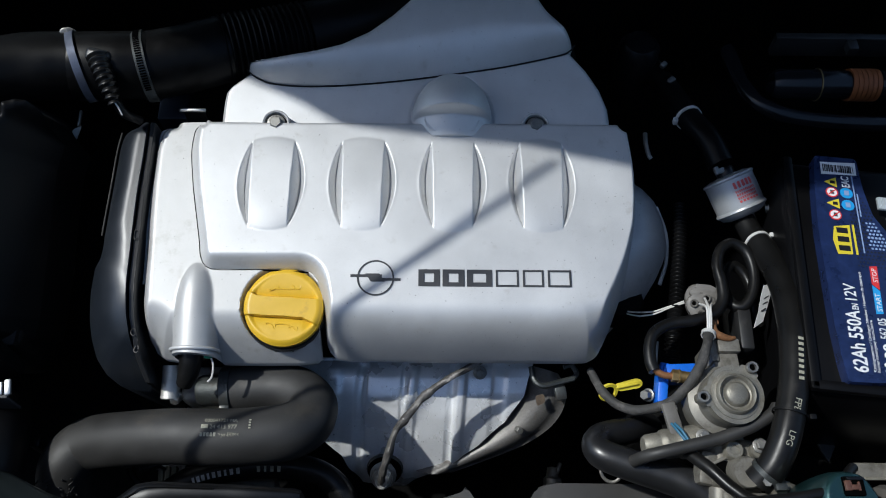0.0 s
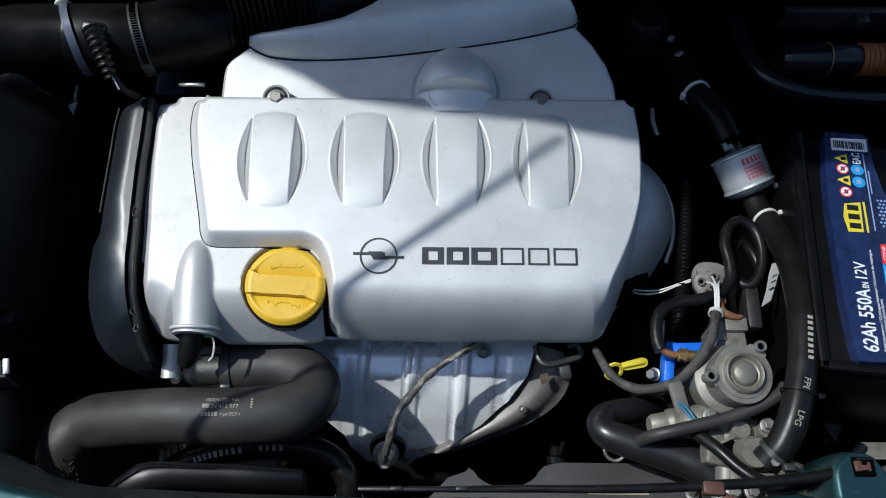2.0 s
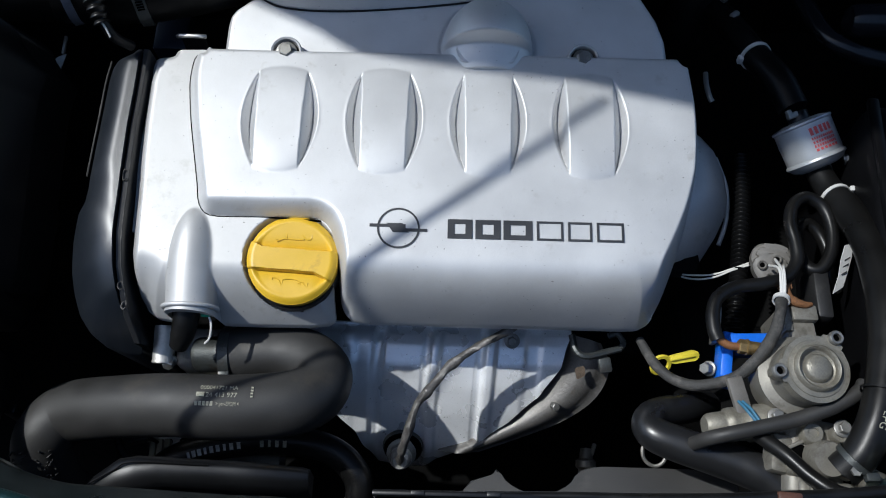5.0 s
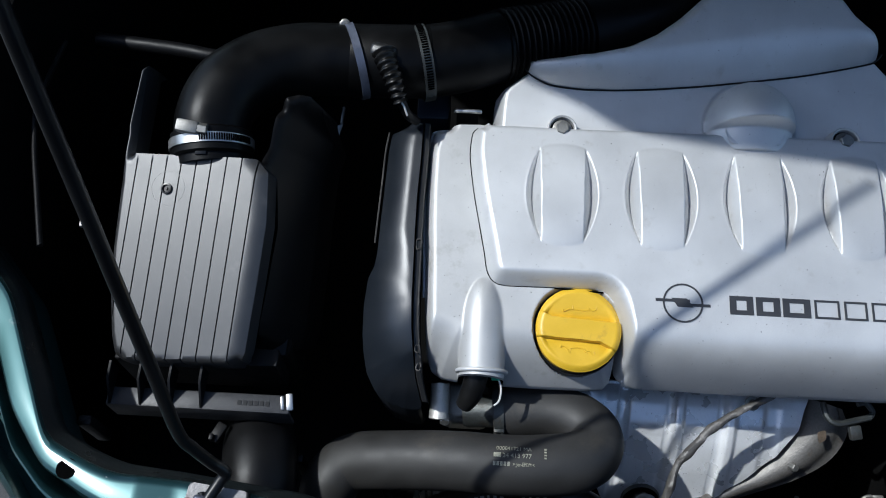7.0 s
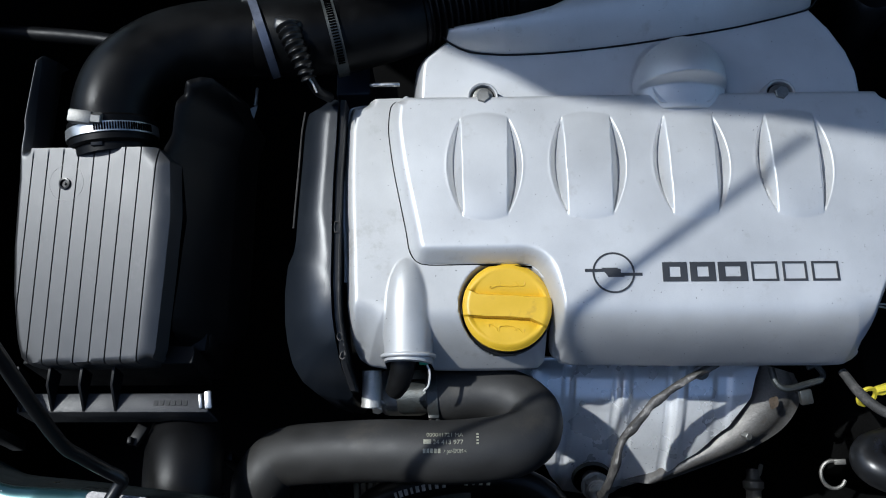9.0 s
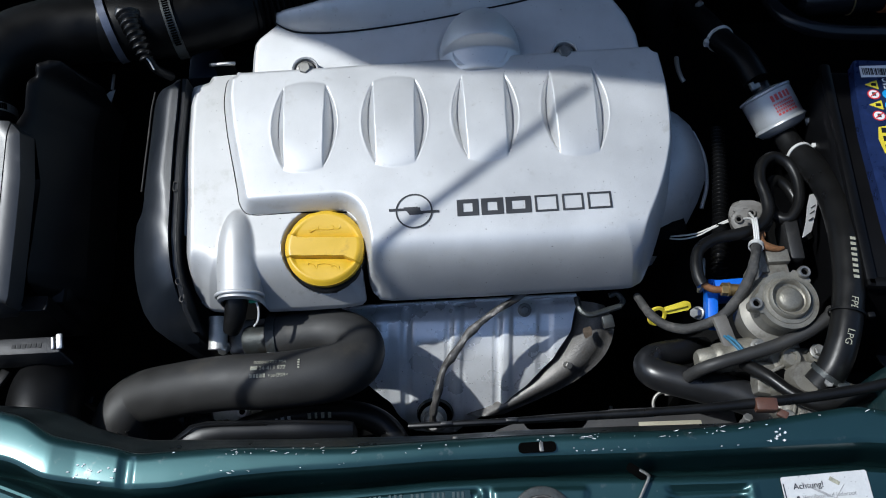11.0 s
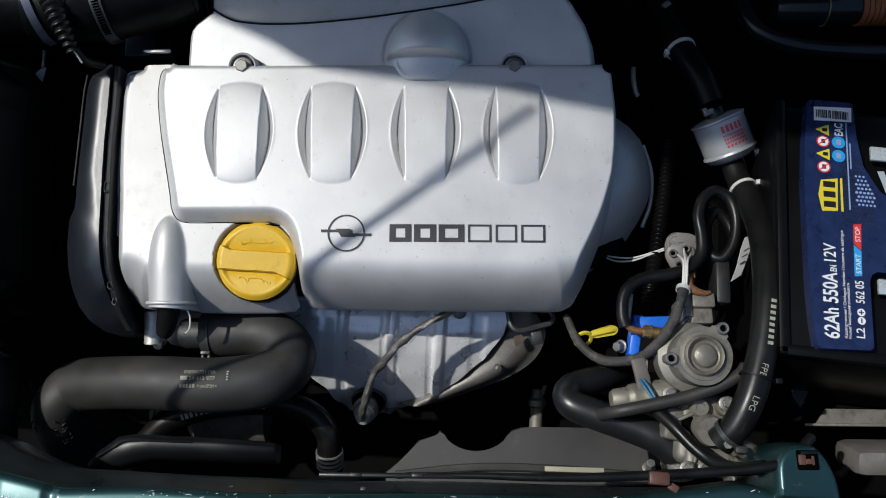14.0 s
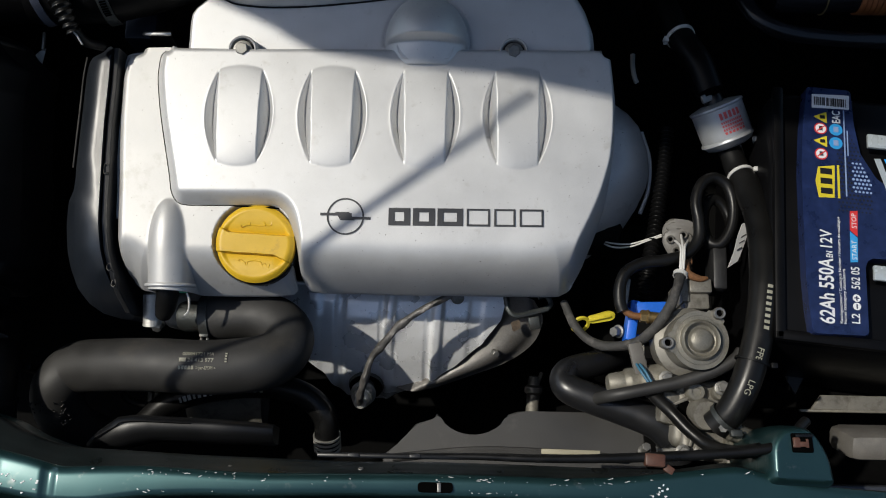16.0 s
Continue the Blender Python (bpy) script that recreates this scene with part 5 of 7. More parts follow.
part("rolled_edge", tube([shield_at(-0.148 + 0.249 * k / 8, 0.0) + Vector((0, 0, 0.001)) for k in range(9)], 0.0022, 8, 4), SHIELD, shield)
part("bolt", hex_bolt(0.0048, 0.006, aim(shield_at(0.043, 0.16) + Vector((0, -0.002, 0.002)), (0, -0.5, 0.85)), 0.0075), STEEL_DULL, shield)
part("sensor_opening", lathe([(0.0, 0.0), (0.0165, 0.0), (0.0180, 0.0012), (0.0195, 0.0)], 28, aim((-0.0618, 0.2995, 0.5960), (0.0, -0.80, 0.60))), HOLE_SHADE, shield)
part("opening_rim", lathe([(0.0185, -0.003), (0.0192, 0.0010), (0.0206, -0.003)], 28, aim((-0.0618, 0.2995, 0.5960), (0.0, -0.80, 0.60))), RING_DARK, shield)

mani = thing("manifold_collar", pose(0, 0, 0), "heat-stained exhaust manifold collar beside the shield", "manifold")
def lowered(p):
    """Drops a point of the collar towards the lower sheet, away from a point over the panel."""
    k = 1.02 + 0.036 * (p[2] - 0.59) / 0.11
    over = Vector((-0.015, 0.067, 1.502))
    return over + (Vector(p) - over) * k


SEAM = catmull([(0.094, 0.384, 0.702), (0.086, 0.360, 0.685), (0.066, 0.338, 0.661), (0.039, 0.321, 0.641), (0.013, 0.309, 0.629), (-0.026, 0.293, 0.617)], 5)
SEAM = [lowered(p) for p in SEAM]
RIM = catmull([(0.126, 0.380, 0.688), (0.133, 0.368, 0.670), (0.121, 0.349, 0.645), (0.094, 0.333, 0.620), (0.060, 0.319, 0.600), (0.014, 0.299, 0.588)], 5)
RIM = [lowered(p).lerp(p, 0.85) + Vector((0.007, -0.007, -0.003)) * math.sin(math.pi * k / (len(RIM) - 1)) for k, p in enumerate(RIM)]
part("flange", sheet([[a.lerp(b, k / 8) + Vector((0.3, -0.45, 0.85)) * (0.012 * math.sin(math.pi * min(1, k / 7)) - 0.001) for k in range(9)] for a, b in zip(SEAM, RIM)], 0.002, (0.3, -0.45, 0.85)), RUSTY, mani, sharp=50)
part("seam_roll", tube([p + Vector((0.001, -0.002, 0.003)) for p in SEAM[:18]], 0.0016, 8, 2), RING_DARK, mani)
part("stud", hex_bolt(0.004, 0.008, aim(lowered((0.083, 0.330, 0.650)).lerp(Vector((0.083, 0.330, 0.652)), 0.6), (0.3, -0.5, 0.8))), STEEL_DULL, mani)
part("rust_patch", plate(rounded([(-0.006, -0.004), (0.004, -0.006), (0.008, 0.003), (-0.002, 0.007)], 0.003), 0.0004, 0, aim(lowered((0.1045, 0.3515, 0.6840)).lerp(Vector((0.1045, 0.3515, 0.6840)), 0.65), (0.35, -0.45, 0.85))), surface("brown_scale", (0.14, 0.105, 0.075), 0.7, 0, 0.3, 600, 120, bump=0.5, bump_scale=500), mani, "flaking brown scale patch")

brk = thing("lifting_bracket", pose(0, 0, 0), "dull steel lifting bracket beside the shield", "bracket")
part("strap", tube([(0.094, 0.378, 0.712), (0.097, 0.364, 0.710), (0.106, 0.358, 0.710), (0.124, 0.362, 0.711), (0.138, 0.366, 0.711)], 0.0032, 8, 6), RING_DARK, brk)
part("hook", tube([(0.138, 0.366, 0.711), (0.141, 0.372, 0.711), (0.136, 0.380, 0.711), (0.128, 0.378, 0.711)], 0.0028, 8, 6), RING_DARK, brk)
part("lug", rbox(0.012, 0.014, 0.006, 0.002, (0.124, 0.352, 0.704), (20, 0, 10)), RING_DARK, brk)

sens = thing("oxygen_sensor", pose(0, 0, 0), "screwed-in oxygen sensor with a taped cable", "sensor")
sdir = Vector((-0.005, -0.512, 0.859)).normalized()
s0 = Vector((-0.0622, 0.2880, 0.6185))
part("stem", lathe([(0.0098, -0.036), (0.0102, -0.012), (0.0116, -0.010), (0.0116, 0.0)], 22, aim(s0, sdir)), RUSTY, sens, "brown heat-stained sensor stem")
part("nut", hex_bolt(0.0120, 0.009, aim(s0, sdir), 0.0145), STEEL_DULL, sens)
part("barrel", lathe([(0.0095, 0.008), (0.0098, 0.012), (0.0088, 0.013), (0.0092, 0.017), (0.0080, 0.018), (0.0082, 0.024), (0.0066, 0.027), (0.0, 0.027)], 22, aim(s0, sdir)), ALU_CLEAN, sens)
part("clip_spring", lathe([(0.0104, 0.0125), (0.0112, 0.0135), (0.0104, 0.0148)], 22, aim(s0, sdir)), ALU_CLEAN, sens)
s1 = s0 + sdir * 0.026
part("cable", tube([s1, s1 + Vector((0.001, 0.000, 0.018)), (-0.0590, 0.2800, 0.674), (-0.0530, 0.2940, 0.688), (-0.0475, 0.312, 0.694), (-0.038, 0.323, 0.701), (-0.028, 0.334, 0.708), (-0.017, 0.345, 0.715), (0.0, 0.356, 0.722), (0.012, 0.362, 0.726), (0.026, 0.369, 0.730), (0.040, 0.376, 0.733)], [0.0034, 0.0036, 0.0040, 0.0044, 0.0034, 0.0045, 0.0034, 0.0044, 0.0034, 0.0040, 0.0033, 0.0036], 12, 10, wobble=0.45), TAPE, sens, "cable wrapped in crinkled grey tape")

# coolant hose: out of the housing, round a tight bend and away
hose = thing("radiator_hose", pose(0, 0, 0), "thick black rubber coolant hose in a tight bend", "hose")
HC = [(-0.224, 0.352, 0.705), (-0.200, 0.3535, 0.707), (-0.170, 0.3540, 0.711), (-0.146, 0.347, 0.716), (-0.1305, 0.331, 0.723), (-0.133, 0.312, 0.730), (-0.150, 0.3000, 0.736), (-0.180, 0.2950, 0.738), (-0.215, 0.2935, 0.738), (-0.2575, 0.2965, 0.731), (-0.309, 0.2990, 0.713), (-0.3560, 0.2985, 0.693), (-0.3765, 0.2790, 0.686), (-0.3800, 0.257, 0.664), (-0.374, 0.243, 0.636), (-0.366, 0.238, 0.60)]
part("hose_wall", tube(HC, [0.0245, 0.0245, 0.025, 0.0255, 0.026, 0.0265, 0.0275, 0.0275, 0.027, 0.0268, 0.0272, 0.0277, 0.0272, 0.0262, 0.0250, 0.025], 32, 10), RUBBER_DUSTY, hose)
ax = pose(-0.2075, 0.2935, 0.7381, 4, 0, 0) @ pose(0, 0, 0.0275)
lettering("000041721 MA", 0.0050, ax @ pose(-0.0155, 0.0085, -0.0012, -18, 0, 0), PRINT_GREY, hose, length=0.031, thick=0.0001)
part("maker_mark", rbox(0.0065, 0.0038, 0.0004, 0, (0, 0, 0)), PRINT_GREY, hose, m=ax @ pose(-0.0145, 0.0040, 0.0001, -7, 0, 0))
lettering("24 413 977", 0.0055, ax @ pose(-0.0100, 0.0020, 0.0002, -7, 0, 0), PRINT_GREY, hose, length=0.0255, thick=0.0001)
part("maker_bars", joined(*[rbox(0.0022, 0.0036, 0.0003, 0, (-0.017 + 0.0031 * k, 0, 0)) for k in range(5)]), PRINT_GREY, hose, m=ax @ pose(0, -0.0035, 0.0001, 7, 0, 0))
lettering("> per-EPDM <", 0.0050, ax @ pose(-0.0010, -0.0053, 0.0000, 9, 0, 0), PRINT_GREY, hose, length=0.019, thick=0.0001)
part("date_bars", joined(*[rbox(0.0020, 0.0013, 0.0003, 0, (0, 0.0105 - 0.0026 * k, -0.0012 + 0.0006 * min(k, 2))) for k in range(4)]), PRINT_GREY, hose, m=ax @ pose(0.0275, 0.0, 0.0006))
scr = random.Random(4)
shreds = []
for _ in range(46):
    u, w = scr.uniform(-0.75, 0.75), scr.uniform(-0.011, 0.010)
    c0, out = Vector((-0.3790, 0.2625 + w, 0.6720 + 1.2 * w)), Vector((math.sin(u), -0.45 * math.cos(u), 0.89 * math.cos(u)))
    shreds.append(rbox(0.0015 + 0.0045 * scr.random(), 0.0012, 0.0016, 0.0004, tuple(c0 + out * 0.0270), (scr.uniform(-40, 40), scr.uniform(-50, 50), scr.uniform(0, 180))))
part("abraded_patch", joined(*shreds), RUBBER_DUSTY, hose, "torn and abraded rubber")
part("hose_clamp", joined(ring_band((-0.2185, 0.3522, 0.7055), (1, 0.05, 0.06), 0.0250, 0.009, 0.0012), rbox(0.010, 0.006, 0.010, 0.001, (-0.2185, 0.3310, 0.7160)), rbox(0.003, 0.009, 0.006, 0.0006, (-0.2150, 0.3260, 0.7150)), rbox(0.003, 0.009, 0.006, 0.0006, (-0.2215, 0.3260, 0.7150))), RING_DARK, hose, "spring steel hose clamp")

therm = thing("thermostat_housing", pose(0, 0, 0), "bare cast alloy thermostat housing", "housing")
part("body", rbox(0.050, 0.040, 0.050, 0.010, (-0.250, 0.368, 0.668), (8, 0, 0), 3), ALU_CLEAN, therm)
# Alloy outlet in the dark steel, which paints the shade it lies in.
part("outlet", lathe([(0.015, 0.0), (0.0165, 0.004), (0.0160, 0.030), (0.0175, 0.034), (0.0, 0.034)], 26, aim((-0.252, 0.356, 0.694), (1, 0, 0.15))), RING_DARK, therm)
part("sender", lathe([(0.0090, 0.0), (0.0095, 0.030), (0.0100, 0.033), (0.0085, 0.034)], 20, aim((-0.276, 0.372, 0.725), (0.0, -0.86, -0.35))), ALU_CLEAN, therm)
part("sender_nut", hex_bolt(0.0050, 0.008, aim((-0.2705, 0.3435, 0.712), (0, -0.75, 0.35)), 0.0072), STEEL, therm, "bright zinc nut")

bre = thing("breather_elbow", pose(0, 0, 0), "black rubber elbow below the sensor housing", "elbow")
part("elbow", tube([(-0.2425, 0.372, 0.776), (-0.2432, 0.366, 0.772), (-0.2445, 0.3590, 0.767), (-0.2480, 0.3500, 0.758), (-0.2530, 0.3440, 0.748)], [0.0110, 0.0112, 0.0108, 0.0102, 0.0080], 18, 6), RUBBER, bre)
part("plug", rbox(0.008, 0.006, 0.004, 0.001, (-0.2255, 0.3625, 0.776)), GREEN_WIRE, bre, "green plug")
part("bare_wire", tube([(-0.2235, 0.3615, 0.776), (-0.2205, 0.354, 0.773), (-0.2215, 0.344, 0.768), (-0.2260, 0.340, 0.764)], 0.0009, 6, 6), WHITE_WIRE, bre)
part("red_wire", tube([(-0.2225, 0.3605, 0.774), (-0.2215, 0.350, 0.770), (-0.2240, 0.341, 0.765)], 0.0008, 6, 6), BLACK, bre)

# below the hose: belt hose, plug, alternator pieces
gy = thing("lower_coolant_hose", pose(0, 0, 0), "thinner black coolant hose with pale lettering bars", "hose")
GY = [(-0.300, 0.250, 0.632), (-0.278, 0.268, 0.642), (-0.256, 0.2780, 0.645), (-0.224, 0.2862, 0.646), (-0.183, 0.2905, 0.646), (-0.142, 0.2880, 0.645), (-0.116, 0.2770, 0.642), (-0.1005, 0.2585, 0.638), (-0.0985, 0.2400, 0.630), (-0.098, 0.222, 0.615)]
part("hose_wall", tube(GY, 0.0135, 20, 8), RUBBER, gy)
gl_ = catmull(GY, 6)
for k in range(15):
    if k not in (9, 10):
        p, q = gl_[12 + k], gl_[13 + k]
        part("print_bar", rbox(0.0034 if k % 3 else 0.0024, 0.0060, 0.0004, 0, (0, 0, 0)), PRINT_HOSE if k < 9 else PRINT_GREY, gy, m=Matrix.Translation(p + Vector((0, -0.0062, 0.0121))) @ pose(0, 0, 0, 27, 0, math.degrees(math.atan2((q - p).y, (q - p).x))))
part("spring_clamp", joined(*[ring_band((-0.0985, 0.2400 - 0.0040 * k, 0.6300 - 0.0033 * k), (0.0, -0.77, -0.64), 0.0138, 0.0024, 0.0014, 20) for k in range(4)]), ALU_CLEAN, gy, "coiled spring clamp")
alt = thing("alternator", pose(0.0105, -0.0095, 0.035), "cast alloy alternator pieces below the hose", "alternator")
part("casting", rbox(0.080, 0.040, 0.060, 0.008, (-0.225, 0.318, 0.560), (10, 0, 4), 3), ALU_DIRTY, alt)
part("rear_body", lathe([(0.0, 0.0), (0.030, 0.0), (0.042, 0.008), (0.046, 0.020), (0.046, 0.09)], 32, aim((-0.290, 0.305, 0.520), (1, 0.05, -0.1))), ALU_DIRTY, alt)
part("terminal_nut", hex_bolt(0.0058, 0.008, pose(-0.2505, 0.3215, 0.590, 10, 0, 0), 0.0085), STEEL_DULL, alt)
part("nut_ring", lathe([(0.0085, 0.0), (0.0095, 0.003), (0.0110, 0.003), (0.0118, 0.0)], 24, pose(-0.2505, 0.3215, 0.5905, 10, 0, 0)), BLACK_SATIN, alt)
part("eye_bracket", plate(rounded([(-0.030, 0.012), (-0.012, 0.016), (-0.004, 0.006), (0.018, 0.009), (0.022, 0.0), (0.014, -0.007), (0.004, -0.006), (0.004, -0.017), (-0.008, -0.019), (-0.014, -0.010), (-0.030, -0.008)], 0.005), 0.004, 0.0008, pose(-0.2960, 0.3150, 0.582, 8, 0, 6)), ALU_CLEAN, alt, "bare alloy bracket with two eyes")
for ex, ey in ((-0.2835, 0.3165), (-0.2985, 0.3035)):
    ring_ = part("eye_ring", lathe([(0.0030, 0.0), (0.0034, 0.0014), (0.0056, 0.0014), (0.0060, 0.0)], 22, pose(ex, ey, 0.583, 8, 0, 0)), STEEL, alt)
    part("eye_hole", lathe([(0.0, 0.0010), (0.0034, 0.0010)], 16, pose(ex, ey, 0.583, 8, 0, 0)), HOLE_SHADE, ring_)
part("plug_bridge", rbox(0.022, 0.012, 0.010, 0.0015, (-0.318, 0.302, 0.610), (0, 0, 15)), BLACK_DUSTY, alt)
part("plug", joined(*[rbox(0.0055, 0.020, 0.008, 0.0012, (-0.3060 + 0.0068 * k, 0.2905, 0.604), (0, 0, 6)) for k in range(3)]), CREAM, alt, "cream plug")
part("lead", tube([(-0.335, 0.318, 0.620), (-0.338, 0.300, 0.615), (-0.330, 0.284, 0.605), (-0.312, 0.280, 0.600)], 0.0042, 8, 6), RUBBER, alt)
part("clip_lead", tube([(-0.330, 0.312, 0.612), (-0.318, 0.309, 0.622), (-0.309, 0.300, 0.618), (-0.300, 0.296, 0.604)], 0.0016, 8, 6), BLACK_SATIN, alt)

duct = thing("air_duct", pose(0, 0, 0), "black plastic cold-air duct behind the front panel", "duct")
dm = bmesh.new()
dl = []
for x, yb, yf, z in ((-0.300, 0.218, 0.205, 0.772), (-0.289, 0.226, 0.206, 0.780), (-0.270, 0.238, 0.210, 0.787), (-0.255, 0.240, 0.214, 0.789), (-0.238, 0.2395, 0.218, 0.789), (-0.18, 0.2375, 0.2175, 0.789), (-0.13, 0.2345, 0.2165, 0.788), (-0.1245, 0.2335, 0.2175, 0.786)):
    dl.append([dm.verts.new(c) for c in ((x, yb, z - 0.03), (x, yb, z - 0.005), (x, yb - 0.003, z - 0.001), (x, (yb + yf) / 2 + 0.003, z), (x, yf + 0.003, z - 0.004), (x, yf, z - 0.009), (x, yf, z - 0.03))])
for a, b in zip(dl, dl[1:]):
    for k in range(6):
        dm.faces.new((a[k], a[k + 1], b[k + 1], b[k]))
dm.faces.new(dl[-1])
part("duct_top", dm, BLACK_SATIN, duct, sharp=50)
part("seam", tube([(-0.288, 0.219, 0.7830), (-0.270, 0.228, 0.7880), (-0.256, 0.2335, 0.7905), (-0.20, 0.2325, 0.7900)], 0.0008, 6, 5), BLACK, duct)
solid("radiator", rbox(1.0, 0.045, 0.34, 0.006, (-0.02, 0.168, 0.60)), COOLER, "dark finned radiator below the cross panel", "radiator")
fan = thing("fan_cowl", pose(0, 0, 0), "dusty dark grey plastic fan cowl", "fan cowl")
FO = [(-0.030, 0.215), (-0.016, 0.224), (0.002, 0.246), (0.020, 0.250)] + [(0.060 + 0.040 * math.cos(math.radians(a)), 0.272 + 0.036 * math.sin(math.radians(a))) for a in range(205, 336, 10)] + [(0.106, 0.2600), (0.115, 0.2605), (0.190, 0.2600), (0.232, 0.2560), (0.235, 0.205), (-0.030, 0.200)]
part("cowl_plate", plate(FO, 0.006, 0.0012, pose(0, 0, 0.700)), FAN_GREY, fan)
part("cowl_lip", tube([(-0.02, 0.212, 0.703), (0.06, 0.220, 0.705), (0.14, 0.219, 0.706), (0.21, 0.214, 0.708)], 0.004, 8, 6), FAN_GREY, fan)
stub = thing("drain_stub", pose(0, 0, 0), "dirty alloy stub behind the fan cowl", "fitting")
part("neck", lathe([(0.0095, -0.02), (0.0085, 0.030), (0.0118, 0.033), (0.0118, 0.040), (0.0080, 0.043), (0.0068, 0.054), (0.0, 0.055)], 18, aim((0.143, 0.285, 0.455), (0.05, 1, 0.25))), ALU_DIRTY, stub)
part("cap", rbox(0.005, 0.014, 0.005, 0.0015, (0.153, 0.336, 0.470), (10, 0, -20)), ALU_DIRTY, stub)
oc = thing("open_hose_clip", pose(0.204, 0.3150, 0.545, 20, -10, 0), "open grey spring clip below the heater hose", "clip")
part("band", tube([(0.0125 * math.cos(math.radians(60 + 25 * q)), 0.0145 * math.sin(math.radians(60 + 25 * q)), 0) for q in range(12)], 0.0021, 8, 3), STEEL_DULL, oc)
part("ear", rbox(0.012, 0.006, 0.004, 0.001, (0.008, 0.013, 0)), STEEL_DULL, oc)

# ---- gas conversion parts beside the engine ----
red = thing("gas_vaporiser", pose(0.2605, 0.3095, 0.822, 8, 3, 0) @ Matrix.Scale(0.90, 4), "dirty cast alloy gas vaporiser with a round ribbed lid", "vaporiser")
EARS = ((54, 0.0335), (186, 0.0335))
lid_out = []
for k in range(72):
    a = 2 * math.pi * k / 72
    r = 0.0292
    for ea, er in EARS:
        d = math.atan2(math.sin(a - math.radians(ea)), math.cos(a - math.radians(ea)))
        r = max(r, 0.0292 + (er + 0.0055 - 0.0292) * math.exp(-(d / 0.19) ** 4))
    lid_out.append((r * math.cos(a), r * math.sin(a)))
part("lid", plate(lid_out, 0.010, 0.0026, pose(0, 0, 0), 3), ALU, red)
part("lid_ribs", lathe([(0.0250, -0.0006), (0.0244, 0.0010), (0.0217, 0.0014), (0.0206, 0.0018), (0.0198, 0.0056), (0.0182, 0.0070), (0.0166, 0.0056), (0.0157, 0.0016), (0.0138, 0.0002), (0.0126, 0.0006), (0.0115, 0.0044), (0.0096, 0.0062), (0.0, 0.0072)], 48), ALU, red)
for ea, er in EARS:
    ex, ey = er * math.cos(math.radians(ea)), er * math.sin(math.radians(ea))
    cap_screw = part("screw", lathe([(0.0064, 0.0), (0.0063, 0.0034), (0.0054, 0.0044), (0.0036, 0.0042), (0.0033, 0.0010)], 20, pose(ex, ey, 0)), STEEL_DULL, red, "socket-head screw")
    part("socket", lathe([(0.0, 0.0012), (0.0035, 0.0012)], 6, pose(ex, ey, 0)), HOLE_SHADE, cap_screw)
part("body", lathe([(0.0292, -0.010), (0.0280, -0.014), (0.0280, -0.030), (0.036, -0.034), (0.034, -0.060), (0.0, -0.060)], 36), ALU_DIRTY, red)
low = thing("vaporiser_base", pose(0, 0, 0), "dirty cast alloy valve body below the vaporiser", "casting")
part("block", rbox(0.046, 0.066, 0.040, 0.009, (0.266, 0.252, 0.762), (6, 0, -8), 3), ALU_DIRTY, low)
part("rear_shoulder", rbox(0.052, 0.022, 0.030, 0.008, (0.252, 0.284, 0.768), (10, 0, 6), 3), ALU_DIRTY, low)
part("ledge", rbox(0.050, 0.026, 0.026, 0.006, (0.272, 0.222, 0.770), (0, 0, -6), 3), ALU_DIRTY, low)
part("side_step", rbox(0.018, 0.030, 0.020, 0.004, (0.240, 0.256, 0.772), (8, 6, -10), 2), ALU_DIRTY, low)
for bx, by, br_, bh in ((0.262, 0.268, 0.0085, 0.792), (0.284, 0.268, 0.0070, 0.790), (0.247, 0.243, 0.0060, 0.786), (0.291, 0.224, 0.0065, 0.788)):
    part("boss", lathe([(br_ * 1.15, -0.014), (br_, -0.006), (br_, 0.0), (br_ * 0.86, 0.0016), (br_ * 0.5, 0.0016), (br_ * 0.45, 0.0), (0.0, 0.0)], 20, pose(bx, by, bh, 6, 0, 0)), ALU, low)
for rx_, ry_, rw in ((0.252, 0.262, 24), (0.276, 0.240, -20), (0.258, 0.232, 70)):
    part("rib", rbox(0.026, 0.0032, 0.010, 0.0012, (rx_, ry_, 0.782), (6, 0, rw)), ALU_DIRTY, low)
# Black box in place of a recess, its shade put into the colour.
part("dark_recess", rbox(0.010, 0.018, 0.004, 0.0012, (0.2515, 0.2525, 0.7815), (6, 0, -8)), HOLE_SHADE, low)
part("side_cup", lathe([(0.0, 0.036), (0.0075, 0.036), (0.0098, 0.033), (0.0108, 0.022), (0.0110, 0.020), (0.0130, 0.018), (0.0136, 0.014), (0.0134, 0.002), (0.0150, 0.0), (0.0150, -0.02)], 26, aim((0.221, 0.281, 0.770), (-1, -0.10, 0.06))), ALU, low, "bare alloy end cup")
part("cup_bolt", hex_bolt(0.0042, 0.005, pose(0.216, 0.297, 0.778, 5, 0, 10), 0.006), STEEL, low)
part("nipple", lathe([(0.0, 0.010), (0.0125, 0.010), (0.0140, 0.006), (0.0140, -0.02)], 22, aim((0.268, 0.248, 0.792), (0.0, -0.25, 0.95))), ALU_DIRTY, low)
part("outlet", lathe([(0.0095, 0.0), (0.0100, 0.004), (0.0085, 0.006), (0.0085, 0.020), (0.0075, 0.024), (0.0, 0.024)], 20, aim((0.283, 0.234, 0.806), (0.88, -0.38, -0.1))), ALU, low)
part("clamp_screw", hex_bolt(0.004, 0.010, aim((0.276, 0.235, 0.814), (-0.2, -0.3, 0.9))), STEEL_DULL, low)
